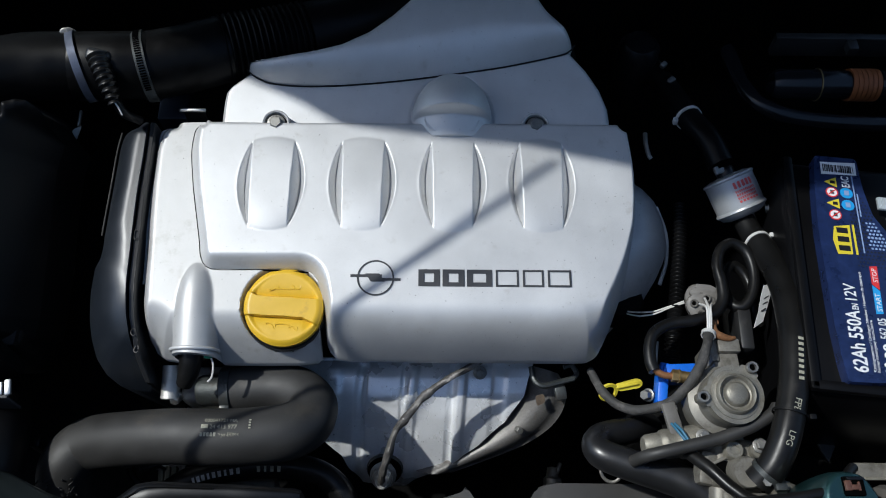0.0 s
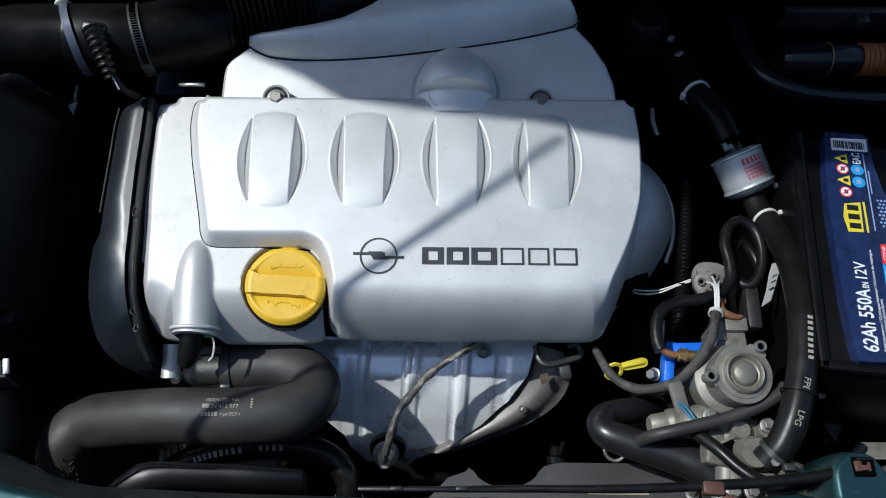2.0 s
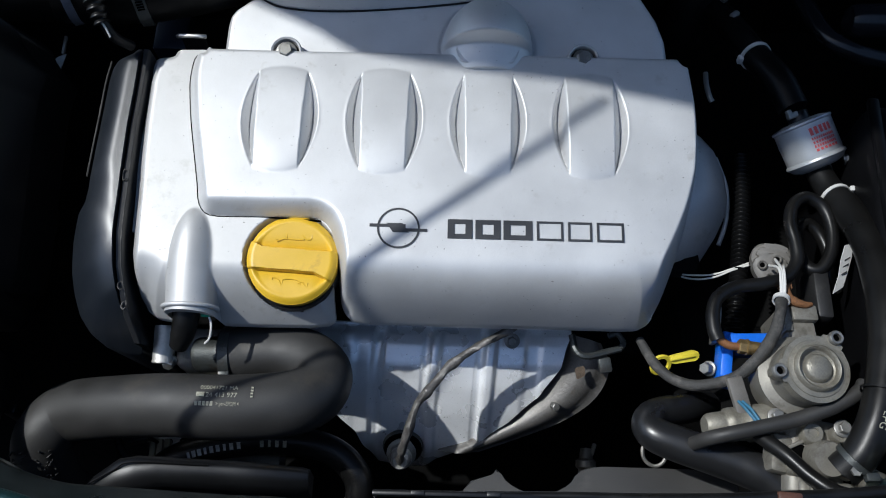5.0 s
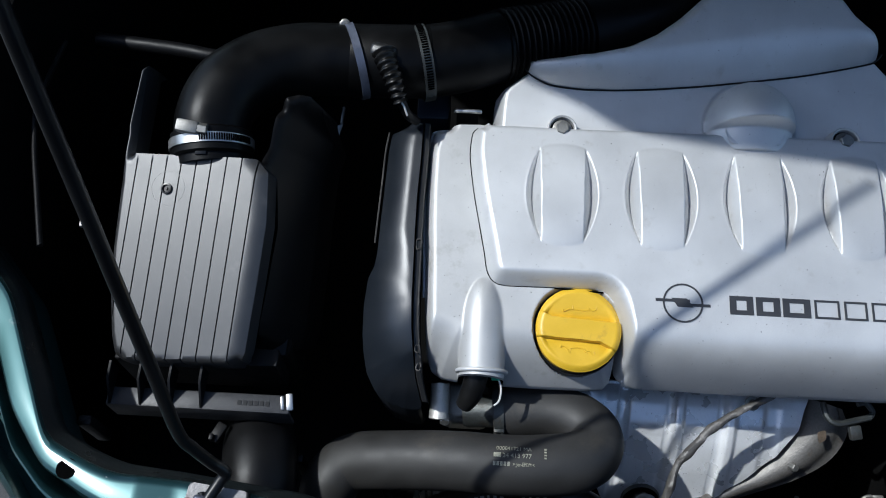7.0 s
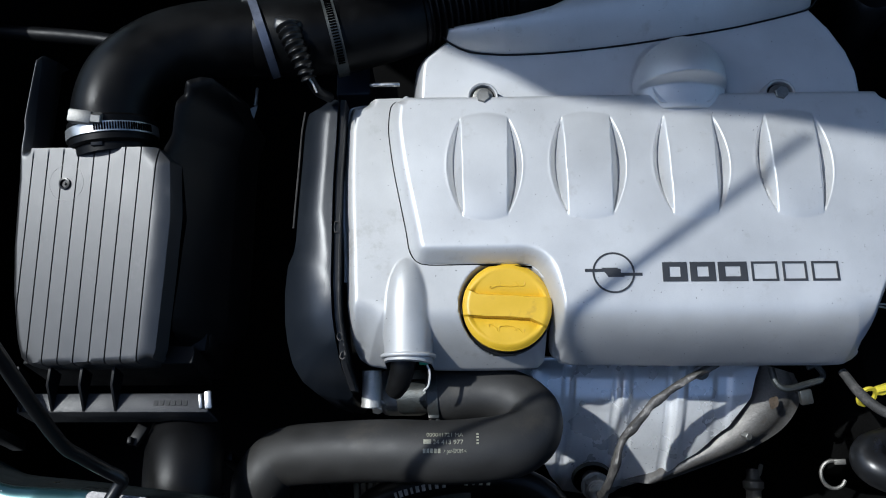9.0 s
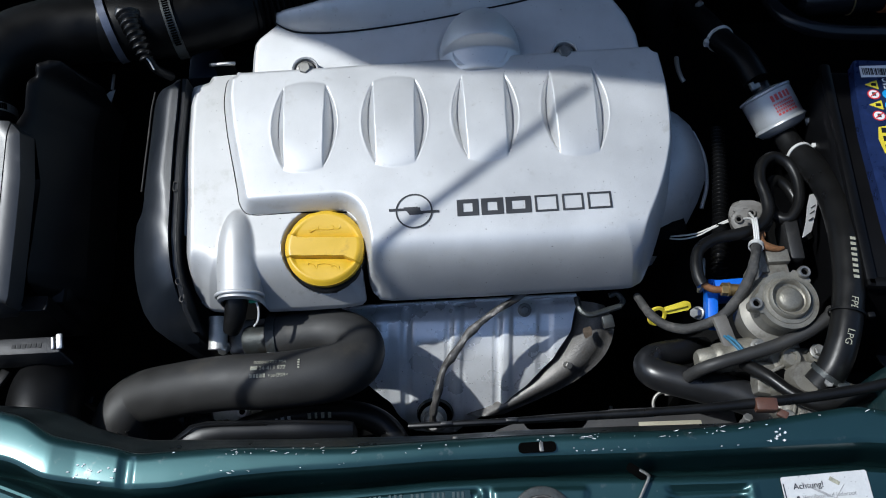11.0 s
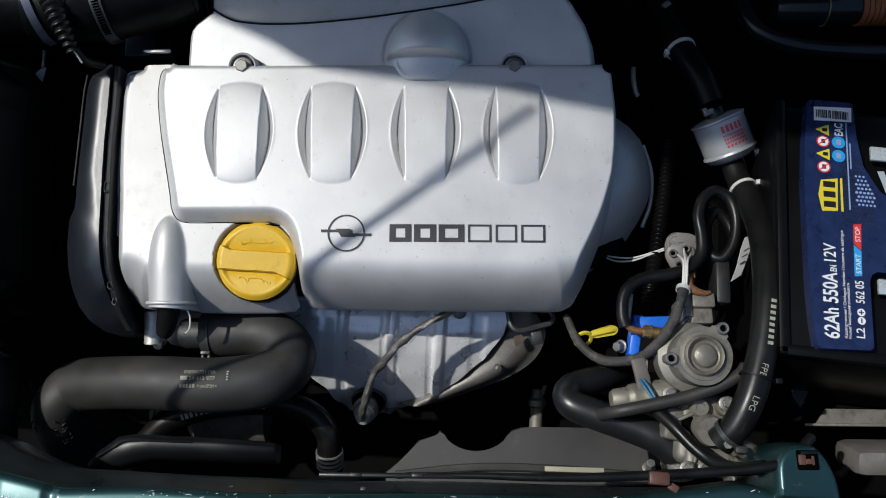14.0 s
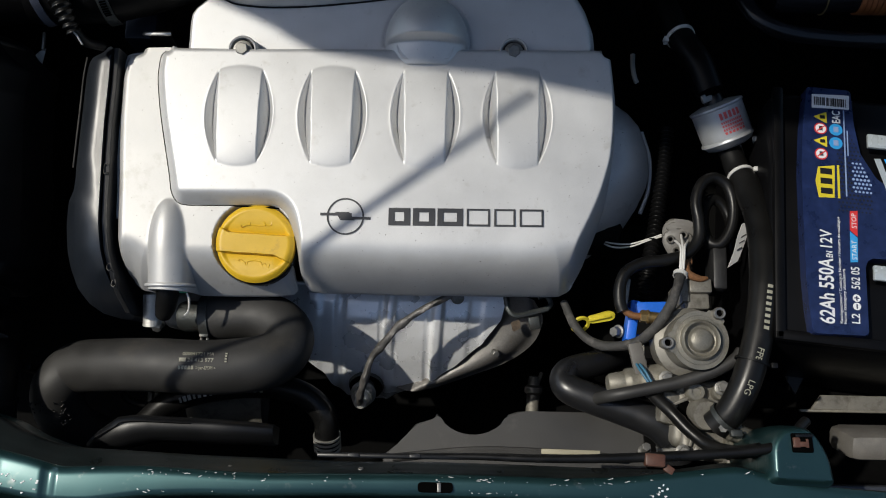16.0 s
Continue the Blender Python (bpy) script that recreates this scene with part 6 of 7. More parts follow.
for bx, by in ((0.236, 0.280), (0.286, 0.272), (0.246, 0.214), (0.262, 0.214)):
    part("bolt", hex_bolt(0.0048, 0.006, pose(bx, by, 0.792, 5, 0, 10), 0.007), STEEL_DULL, low)
part("stem", rbox(0.010, 0.016, 0.03, 0.002, (0.290, 0.205, 0.775)), ALU_DIRTY, low)
part("drip_foot", joined(rbox(0.014, 0.020, 0.010, 0.003, (0.318, 0.226, 0.770), (0, 0, 35)), rbox(0.020, 0.012, 0.010, 0.003, (0.300, 0.216, 0.765), (0, 0, -10))), BLACK_DUSTY, low)
back = thing("mounting_bracket", pose(0, 0, 0), "dirty steel bracket behind the vaporiser", "bracket")
part("upright", rbox(0.024, 0.016, 0.05, 0.002, (0.2705, 0.355, 0.765)), ALU_DIRTY, back)
part("step", rbox(0.0215, 0.014, 0.05, 0.002, (0.2735, 0.3685, 0.771)), ALU_DIRTY, back)
part("side_step", rbox(0.007, 0.024, 0.05, 0.0015, (0.2595, 0.3650, 0.768)), ALU_DIRTY, back)
part("rusty_clip", joined(tube([(0.2605, 0.392, 0.796), (0.2605, 0.381, 0.798), (0.266, 0.3765, 0.798), (0.274, 0.3745, 0.797), (0.280, 0.3755, 0.796)], [0.0040, 0.0042, 0.0038, 0.0030, 0.0020], 10, 6), rbox(0.012, 0.008, 0.006, 0.002, (0.2625, 0.394, 0.792))), RUST, back, "rust-brown clip")
part("post", rbox(0.016, 0.022, 0.02, 0.002, (0.280, 0.428, 0.765)), ALU_DIRTY, back)
part("riser", rbox(0.014, 0.050, 0.03, 0.003, (0.296, 0.392, 0.775), (0, 0, -4)), BLACK_DUSTY, back)

sol = thing("gas_shutoff_valve", pose(0, 0, 0), "blue gas solenoid valve with a brass union", "valve")
part("coil_box", rbox(0.038, 0.014, 0.034, 0.0025, (0.2330, 0.3525, 0.758), (6, 0, 2)), BLUE, sol)
part("coil_flank", rbox(0.010, 0.040, 0.022, 0.002, (0.2135, 0.3410, 0.760), (6, 0, -10)), BLUE, sol)
part("coil_foot", rbox(0.014, 0.014, 0.016, 0.002, (0.2160, 0.3230, 0.754), (10, 0, -12)), BLUE, sol)
part("union", hex_bolt(0.0062, 0.007, aim((0.2225, 0.3385, 0.790), (-1, 0.1, 0)), 0.0066), BRASS, sol, "tarnished brass union")
part("union_nut", lathe([(0.0052, -0.016), (0.0056, 0.0), (0.0056, 0.002), (0.0, 0.002)], 16, aim((0.2245, 0.3380, 0.790), (-1, 0.1, 0))), BRASS, sol)
part("pipe", tube([(0.2165, 0.3385, 0.790), (0.209, 0.3395, 0.790), (0.203, 0.3425, 0.791), (0.199, 0.346, 0.793)], 0.0034, 12, 5), COPPER, sol, "oxidised copper pipe")
part("strap", rbox(0.0095, 0.030, 0.003, 0.001, (0.2165, 0.3015, 0.7715), (10, 0, -2)), STEEL, sol)
part("nut", hex_bolt(0.0050, 0.008, aim((0.201, 0.332, 0.756), (-0.7, -0.2, 0.6)), 0.0065), STEEL_DULL, sol)
part("bracket_sheet", rbox(0.004, 0.030, 0.020, 0.001, (0.2075, 0.366, 0.768), (12, 0, -8)), STEEL_DULL, sol)

SLEEVE = [(0.199, 0.343, 0.793), (0.1965, 0.352, 0.794), (0.1975, 0.368, 0.795), (0.204, 0.381, 0.796), (0.220, 0.3895, 0.797), (0.242, 0.3930, 0.797), (0.262, 0.3995, 0.797), (0.2745, 0.414, 0.797), (0.2765, 0.432, 0.798), (0.2750, 0.452, 0.799), (0.281, 0.470, 0.800), (0.2945, 0.4785, 0.799),
          (0.308, 0.470, 0.797), (0.3125, 0.450, 0.795), (0.309, 0.428, 0.792), (0.2985, 0.4130, 0.788), (0.2880, 0.4170, 0.785), (0.2850, 0.434, 0.783), (0.2890, 0.454, 0.781), (0.2985, 0.464, 0.779), (0.310, 0.4560, 0.776), (0.3160, 0.436, 0.773), (0.3150, 0.418, 0.769), (0.322, 0.405, 0.760)]
solid("gas_pipe_sleeve", tube(SLEEVE, 0.0057, 14, 7), RUBBER, "black sleeved gas pipe coiled in a loop", "pipe")
solid("wiring_conduit", tube([(0.153, 0.370, 0.724), (0.161, 0.345, 0.733), (0.173, 0.327, 0.742), (0.192, 0.3165, 0.756), (0.214, 0.3170, 0.778), (0.228, 0.327, 0.796), (0.239, 0.343, 0.806), (0.248, 0.362, 0.806), (0.2535, 0.376, 0.800)], [0.0040, 0.0044, 0.0047, 0.0048, 0.0049, 0.0049, 0.0048, 0.0048, 0.0052], 14, 8, wobble=0.16), CONDUIT, "dusty grey wiring conduit with a frayed end", "conduit")
conn = thing("wiring_connector", pose(0.2625, 0.4215, 0.772, 22, -6, -20), "grey four-pole wiring connector with white wires", "connector")
part("boot", plate(rounded([(-0.019, 0.006), (-0.016, 0.019), (0.004, 0.023), (0.015, 0.019), (0.019, 0.006), (0.014, -0.004), (-0.012, -0.006)], 0.006), 0.012, 0.003, pose(0, 0, -0.001), 3), CONNECTOR, conn, "grey rubber boot")
part("boot_lip", plate(rounded([(-0.016, 0.007), (-0.013, 0.016), (0.004, 0.019), (0.012, 0.016), (0.015, 0.006)], 0.005), 0.004, 0.0015, pose(0, 0, 0.0025), 2), CONNECTOR, conn)
part("housing", plate(rounded([(-0.016, 0.004), (-0.004, 0.013), (0.011, 0.010), (0.016, -0.003), (0.008, -0.017), (-0.003, -0.018), (-0.015, -0.006)], 0.005), 0.014, 0.002, pose(0, 0, 0.0065), 2), CONNECTOR, conn)
for px_, py_ in ((-0.008, -0.001), (0.0025, 0.007), (0.0095, -0.002), (0.001, -0.010)):
    socket_ = part("socket", lathe([(0.0042, 0.006), (0.0042, 0.0092), (0.0034, 0.0098), (0.0020, 0.0086)], 14, pose(px_, py_, 0)), CONNECTOR, conn)
    part("socket_hole", lathe([(0.0, 0.0088), (0.0022, 0.0088)], 10, pose(px_, py_, 0)), HOLE_SHADE, socket_)
wh = thing("white_wires", pose(0, 0, 0), "thin white wires at the grey connector", "wires")
for k in range(3):
    part("wire", tube([(0.2525 + 0.0014 * k, 0.377, 0.803), (0.2535 + 0.0016 * k, 0.390, 0.806), (0.2550 + 0.0020 * k, 0.404, 0.804), (0.2555 + 0.0062 * k, 0.4165 + (0.006 if k == 1 else 0.0), 0.786)], 0.0012, 8, 6), WHITE_WIRE, wh)
part("frayed_end", joined(ring_band((0.2540, 0.3775, 0.7995), (0.35, 0.9, -0.25), 0.0058, 0.004, 0.0012, 16)), TIE_GREY, wh)
for k in range(2):
    part("side_wire", tube([(0.250, 0.4330 - 0.002 * k, 0.758), (0.236, 0.4290 - 0.0015 * k, 0.754), (0.220, 0.4270 - 0.003 * k, 0.745), (0.204, 0.4310 - 0.004 * k, 0.735), (0.190, 0.440, 0.720)], 0.0009, 8, 6), WHITE_WIRE, wh)
solid("corrugated_sleeve", tube([(0.268, 0.560, 0.74), (0.258, 0.500, 0.745), (0.246, 0.440, 0.748), (0.235, 0.395, 0.752), (0.2325, 0.366, 0.740)], 0.0072, 14, 6, rib=0.0015, pitch=0.0052), RUBBER_SHADED, "black corrugated wiring sleeve", "conduit")

dip = thing("dipstick_handle", pose(0.186, 0.3530, 0.724, 24, 6, 14), "yellow plastic dipstick ring handle", "dipstick")
part("ring", lathe([(0.0072, -0.0016), (0.0098, -0.0016), (0.0106, 0.0), (0.0098, 0.0016), (0.0072, 0.0016), (0.0066, 0.0), (0.0072, -0.0016)], 28, pose(-0.018, -0.003, 0.0, 30, 0, 0)), LEMON, dip)
part("grip", plate(rounded([(-0.011, -0.0040), (0.014, -0.0048), (0.019, 0.0), (0.014, 0.0052), (-0.011, 0.0036)], 0.004), 0.005, 0.0012, pose(0.002, 0.0, 0.003), 2), LEMON, dip)
part("rib", rbox(0.024, 0.0020, 0.003, 0.0008, (0.002, 0, 0.004)), LEMON, dip)

# filter can with its hoses
fm = aim((0.3000, 0.5580, 0.806), (0.30, -0.62, -0.30)) @ Matrix.Scale(0.83, 4)
filt = thing("gas_filter", fm, "grey painted gas filter can with a red printed label", "filter")
part("can", lathe([(0.0, 0.0), (0.020, 0.0005), (0.0300, 0.003), (0.0322, 0.004), (0.0325, 0.006), (0.0310, 0.0075), (0.0306, 0.044), (0.0322, 0.0455), (0.0325, 0.048), (0.0305, 0.0495), (0.0270, 0.054), (0.0190, 0.057), (0.0, 0.058)], 44), FILTER_GREY, filt)
part("inlet", lathe([(0.0100, -0.010), (0.0115, -0.008), (0.0115, 0.002)], 20), BLACK_SATIN, filt)
part("outlet", lathe([(0.0120, 0.055), (0.0120, 0.072), (0.0105, 0.074), (0.0, 0.074)], 22), FILTER_GREY, filt)
la, lb = 0.0311, fm.inverted().to_3x3() @ Vector((0.0, -0.45, 0.9))
la0 = math.degrees(math.atan2(lb.y, lb.x))
for row, (cnt, hgt, zz) in enumerate(((5, 0.0082, 0.0165), (11, 0.0028, 0.0245), (9, 0.0028, 0.0288), (10, 0.0028, 0.0331), (6, 0.0028, 0.0374))):
    for k in range(cnt):
        wdt = 50.0 / cnt
        ang = la0 - 6 - 25 + wdt * (k + 0.5)
        part("print_bar", rbox(0.0003, la * math.radians(wdt) * 0.62, hgt, 0, (0, 0, 0)), PRINT_RED, filt, m=pose(0, 0, 0, 0, 0, ang) @ pose(la + 0.0001, 0, zz))
part("inlet_clamp", joined(rbox(0.012, 0.008, 0.007, 0.0015, (-0.010, 0.006, -0.008)), rbox(0.006, 0.005, 0.010, 0.001, (-0.016, 0.010, -0.010))), STEEL_DULL, filt)
part("side_nut", hex_bolt(0.0050, 0.007, aim((0.024, 0.012, 0.058), (0.7, 0.4, 0.2)), 0.0065), STEEL_DULL, filt)

gas = thing("gas_hose", pose(0, 0, 0), "thick black gas hose with pale printed marks", "hose")
GH = [(0.318, 0.514, 0.786), (0.322, 0.492, 0.790), (0.326, 0.468, 0.800), (0.329, 0.430, 0.815), (0.325, 0.390, 0.826), (0.318, 0.350, 0.832), (0.309, 0.312, 0.832), (0.297, 0.275, 0.828), (0.284, 0.248, 0.818), (0.272, 0.236, 0.806)]
part("hose_wall", tube(GH, [0.0115, 0.0120, 0.0138, 0.0142, 0.0138, 0.0134, 0.0130, 0.0130, 0.0132, 0.0132], 24, 10), RUBBER, gas)


def along(pts, n=10):
    return catmull(pts, n)


line = along(GH)


def hose_mark(text, i, size, bars=0):
    """Print that runs down the hose, turned to the front and up."""
    p, q = line[i], line[min(i + 6, len(line) - 1)]
    x = (q - p).normalized()
    z = (Vector((-0.02, -0.35, 0.93)) - x * x.dot(Vector((-0.02, -0.35, 0.93)))).normalized()
    y = z.cross(x)
    m = Matrix(((x.x, y.x, z.x, 0), (x.y, y.y, z.y, 0), (x.z, y.z, z.z, 0), (0, 0, 0, 1)))
    m = Matrix.Translation(p + z * 0.0133) @ m
    if bars:
        for k in range(bars):
            part("print_bar", rbox(0.0030, 0.0046, 0.0003, 0, (0.0056 * k, 0.0, 0.0002)), PRINT_GREY, gas, m=m)
    else:
        lettering(text, size, m @ pose(0, -size * 0.35, 0.0002), PRINT_GREY, gas, thick=0.0001)


hose_mark("", 49, 0.007, 8)
hose_mark("FPB", 63, 0.0082)
hose_mark("LPG", 70, 0.0080)
part("end_clamp", joined(ring_band(line[84], line[85] - line[83], 0.0143, 0.0045, 0.0010, 26), rbox(0.010, 0.006, 0.006, 0.001, tuple(line[84] + Vector((0.006, -0.014, 0.007))))), RING_DARK, gas, "worn worm-drive clamp")
part("cable_tie", joined(ring_band(line[14], line[15] - line[13], 0.0126, 0.0034, 0.0011, 24), rbox(0.006, 0.005, 0.005, 0.001, tuple(line[14] + Vector((0.013, 0.004, 0.008))))), TIE_GREY, gas, "pale cable tie")
part("black_tie", joined(ring_band(line[66], line[67] - line[65], 0.0144, 0.0022, 0.0008, 24), rbox(0.006, 0.005, 0.005, 0.001, tuple(line[66] + Vector((0.017, -0.004, 0.004))))), BLACK, gas)
up = thing("filter_feed_hose", pose(0, 0, 0), "black hose rising from the filter into the shade", "hose")
UP = [(0.296, 0.570, 0.808), (0.286, 0.600, 0.812), (0.273, 0.632, 0.806), (0.266, 0.668, 0.795), (0.258, 0.710, 0.78), (0.250, 0.76, 0.76)]
part("hose_wall", tube(UP, 0.0135, 20, 8), RUBBER_SHADED, up)
part("cable_tie", joined(ring_band((0.272, 0.636, 0.805), (-0.2, 0.95, -0.25), 0.0138, 0.004, 0.0012, 24), rbox(0.005, 0.006, 0.008, 0.001, (0.257, 0.632, 0.804))), TIE_GREY, up, "pale cable tie")
part("steel_clips", joined(rbox(0.010, 0.006, 0.006, 0.001, (0.262, 0.694, 0.800), (0, 0, 40)), rbox(0.008, 0.006, 0.006, 0.001, (0.258, 0.722, 0.795), (0, 0, 40))), STEEL_DULL, up)
tag = thing("paper_tag", pose(0.3135, 0.410, 0.796, 20, 25, 0), "creased white paper tag with pen marks by the gas hose", "tag")
part("paper", sheet([[(-0.009, -0.024, 0.0), (0.001, -0.016, 0.001)], [(-0.006, -0.008, 0.0014), (0.006, -0.002, 0.0)], [(-0.003, 0.008, 0.0), (0.008, 0.012, 0.0012)], [(-0.001, 0.020, 0.001), (0.009, 0.024, 0.0)]], 0.0004, (0, 0, 1)), WHITE_LABEL, tag)
for py_ in (-0.004, 0.003, 0.009):
    part("pen_mark", rbox(0.007, 0.0008, 0.0004, 0, (0.001 + py_ * 0.2, py_, 0.0014), (0, 0, 35)), PRINT_DARK, tag)

# hoses in front of the vaporiser
lower = thing("heater_hose", pose(0, 0, 0), "bent black heater hose in front of the engine", "hose")
part("hose_wall", tube([(0.215, 0.318, 0.700), (0.190, 0.308, 0.722), (0.160, 0.298, 0.736), (0.150, 0.2905, 0.742), (0.1480, 0.2825, 0.745), (0.155, 0.2745, 0.748), (0.176, 0.266, 0.750), (0.206, 0.2555, 0.752), (0.234, 0.243, 0.754), (0.249, 0.227, 0.752), (0.252, 0.211, 0.745)], [0.0125, 0.013, 0.0135, 0.014, 0.014, 0.0145, 0.0150, 0.0155, 0.0155, 0.0155, 0.015], 24, 8), RUBBER_SHINY, lower)
part("end_clamp", joined(ring_band((0.250, 0.222, 0.750), (0.15, -0.9, -0.25), 0.0162, 0.006, 0.0012, 24), hex_bolt(0.0042, 0.012, aim((0.216, 0.216, 0.772), (0, 0.3, 1)), 0.006)), STEEL_DULL, lower)
solid("vacuum_hose", tube([(0.176, 0.2640, 0.768), (0.184, 0.2642, 0.784), (0.196, 0.2655, 0.792), (0.220, 0.2700, 0.797), (0.250, 0.2765, 0.802), (0.276, 0.2850, 0.808), (0.294, 0.2950, 0.812), (0.300, 0.302, 0.812)], 0.0058, 14, 8), RUBBER_DUSTY, "thin black hose to the gas hose", "hose")
solid("lower_cable", tube([(0.222, 0.268, 0.784), (0.236, 0.250, 0.796), (0.250, 0.232, 0.802), (0.264, 0.218, 0.812), (0.277, 0.211, 0.835), (0.29, 0.211, 0.86)], 0.0058, 12, 8), RUBBER, "black cable running down to the panel", "cable")
bw = thing("blue_wires", pose(0, 0, 0), "short blue wires below the valve", "wires")
for k in range(2):
    part("wire", tube([(0.2105 + 0.003 * k, 0.294, 0.786), (0.213 + 0.004 * k, 0.286, 0.792), (0.2185 + 0.003 * k, 0.276, 0.794), (0.224 + 0.003 * k, 0.266, 0.796)], 0.0013, 8, 6), BLUE_WIRE, bw)
solid("wire_sheath", rbox(0.013, 0.030, 0.006, 0.0015, (0.213, 0.300, 0.782), (8, 0, 12)), CONNECTOR, "grey flat wire sheath", "sheath")


# ---- battery ----
bm_ = pose(0.341, 0.310, 0.655, 0, 0, -6.0)
bat = thing("car_battery", bm_, "black car battery with a dark blue label", "battery")
part("case", rbox(0.185, 0.250, 0.186, 0.012, (0.0700, 0.1190, 0.0930), seg=3), CASE_BLACK, bat)
part("top_rim", joined(rbox(0.010, 0.250, 0.008, 0.003, (-0.0175, 0.119, 0.188)), rbox(0.185, 0.010, 0.008, 0.003, (0.070, -0.001, 0.188))), CASE_BLACK, bat)
LB = [(0.0075, 0.001), (0.0545, 0.004), (0.0540, 0.066), (0.0575, 0.075), (0.130, 0.077), (0.130, 0.118), (0.0680, 0.152), (0.0540, 0.176), (0.0490, 0.206), (0.0470, 0.242), (0.0060, 0.242), (0.0020, 0.200), (0.0000, 0.155), (0.0010, 0.100), (0.0020, 0.055), (0.0045, 0.022)]
LZ = 0.1985
part("label_sheet", plate(rounded(LB, 0.003), 0.013, 0.0008, pose(0, 0, LZ)), LABEL_BLUE, bat, "dark blue patterned label")
for hx in range(0, 9):
    for hy in range(20):
        x, y = 0.033 + hx * 0.0034 + (hy % 2) * 0.0017, 0.118 + hy * 0.0040
        if x < 0.062 - max(0.0, y - 0.150) * 0.35:
            r = 0.0014 - abs(hy - 8) * 0.00006
            part("pattern_dot", plate(circle(r, 6), 0.0002, 0, pose(x, y, LZ + 0.0001)), LABEL_PALE if 3 < hx < 9 and 4 < hy < 13 else LABEL_BLACK, bat)


def label_text(text, size, x, y, length, material=LABEL_WHITE, bold=0.0):
    """Writing that runs from the front of the battery to its rear."""
    lettering(text, size, pose(x, y, LZ + 0.0004, 0, 0, 90), material, bat, thick=0.0001, bold=bold, length=length)


label_text("62Ah 550A", 0.0178, 0.0255, 0.0105, 0.0600, bold=0.0003)
label_text("EN", 0.0080, 0.0255, 0.0712, 0.0060, bold=0.00015)
label_text("12V", 0.0150, 0.0252, 0.0785, 0.0190, bold=0.00015)
label_text("L2", 0.0100, 0.0470, 0.0130, 0.0095, bold=0.0001)
label_text("562 05", 0.0105, 0.0482, 0.0445, 0.0205, bold=0.0001)
label_text("Katalognummer / Catalogue Number / Num\u00e9ro de catalogue", 0.0036, 0.0325, 0.0120, 0.099)
label_text("Numer katalogowy akumulatora", 0.0036, 0.0358, 0.0120, 0.0500)
for sy, sign in ((0.0290, 0), (0.0365, 1)):
    pole_ = part("pole_sign", lathe([(0.0, 0.0), (0.0034, 0.0002), (0.0034, 0.0)], 20, pose(0.0450, sy, LZ + 0.0002)), LABEL_WHITE, bat)
    part("pole_stroke", joined(*([rbox(0.0010, 0.0042, 0.0003, 0, (0.0450, sy, LZ + 0.0004))] + ([rbox(0.0042, 0.0010, 0.0003, 0, (0.0450, sy, LZ + 0.0004))] if sign else []))), LABEL_BLUE, pole_)
part("start_field", plate([(0.0410, 0.0690), (0.0475, 0.0700), (0.0480, 0.0930), (0.0415, 0.0985)], 0.0003, 0, pose(0, 0, LZ + 0.0002)), LABEL_CYAN, bat)
part("stop_field", plate([(0.0415, 0.0995), (0.0480, 0.0940), (0.0490, 0.1190), (0.0420, 0.1180)], 0.0003, 0, pose(0, 0, LZ + 0.0002)), LABEL_RED, bat)
label_text("START", 0.0062, 0.0468, 0.0715, 0.0185)
label_text("STOP", 0.0062, 0.0474, 0.1015, 0.0145)
maker_ = part("maker_field", plate([(0.0150, 0.1285), (0.0290, 0.1295), (0.0300, 0.1620), (0.0148, 0.1590), (0.0122, 0.1445)], 0.0003, 0, pose(0, 0, LZ + 0.0002)), LABEL_YELLOW, bat, "yellow maker's field")
part("maker_bars", joined(*[rbox(0.0105, 0.0058, 0.0003, 0, (0.0220, 0.1355 + 0.0098 * k, LZ + 0.0004)) for k in range(3)]), LABEL_BLACK, maker_)
part("maker_line", rbox(0.0020, 0.0330, 0.0003, 0, (0.0330, 0.1460, LZ + 0.0002)), LABEL_YELLOW, bat)
for k, (sx, sy, mt) in enumerate(((0.0182, 0.1725, 0), (0.0182, 0.1857, 1), (0.0182, 0.1987, 0), (0.0185, 0.2108, 1), (0.0318, 0.1850, 2), (0.0322, 0.1990, 2))):
    if mt == 1:
        sign_ = part("warning_triangle", plate(rounded([(sx - 0.0070, sy), (sx + 0.0055, sy + 0.0060), (sx + 0.0055, sy - 0.0060)], 0.001, 2), 0.0003, 0, pose(0, 0, LZ + 0.0002)), LABEL_YELLOW, bat)
        part("triangle_mark", rbox(0.0046, 0.0034, 0.0003, 0, (sx + 0.0015, sy, LZ + 0.0004)), LABEL_BLACK, sign_)
    elif mt == 0:
        sign_ = part("ban_sign", plate(circle(0.0060, 22, sx, sy), 0.0003, 0, pose(0, 0, LZ + 0.0002)), LABEL_RED, bat)
        part("ban_field", plate(circle(0.0048, 20, sx, sy), 0.0003, 0, pose(0, 0, LZ + 0.0004)), LABEL_WHITE, sign_)
        part("ban_stroke", rbox(0.0034, 0.0044, 0.0003, 0, (sx, sy, LZ + 0.0005)), PRINT_DARK, sign_)
        part("ban_bar", rbox(0.0092, 0.0010, 0.0003, 0, (sx, sy, LZ + 0.0007), (0, 0, 40)), LABEL_RED, sign_)
    else:
        sign_ = part("duty_sign", plate(circle(0.0061, 22, sx, sy), 0.0003, 0, pose(0, 0, LZ + 0.0002)), LABEL_CYAN, bat)
        part("duty_mark", rbox(0.0044, 0.0056, 0.0003, 0, (sx, sy, LZ + 0.0004)), LABEL_PALE, sign_)
label_text("EAC", 0.0105, 0.0362, 0.2055, 0.0130, bold=0.0002)
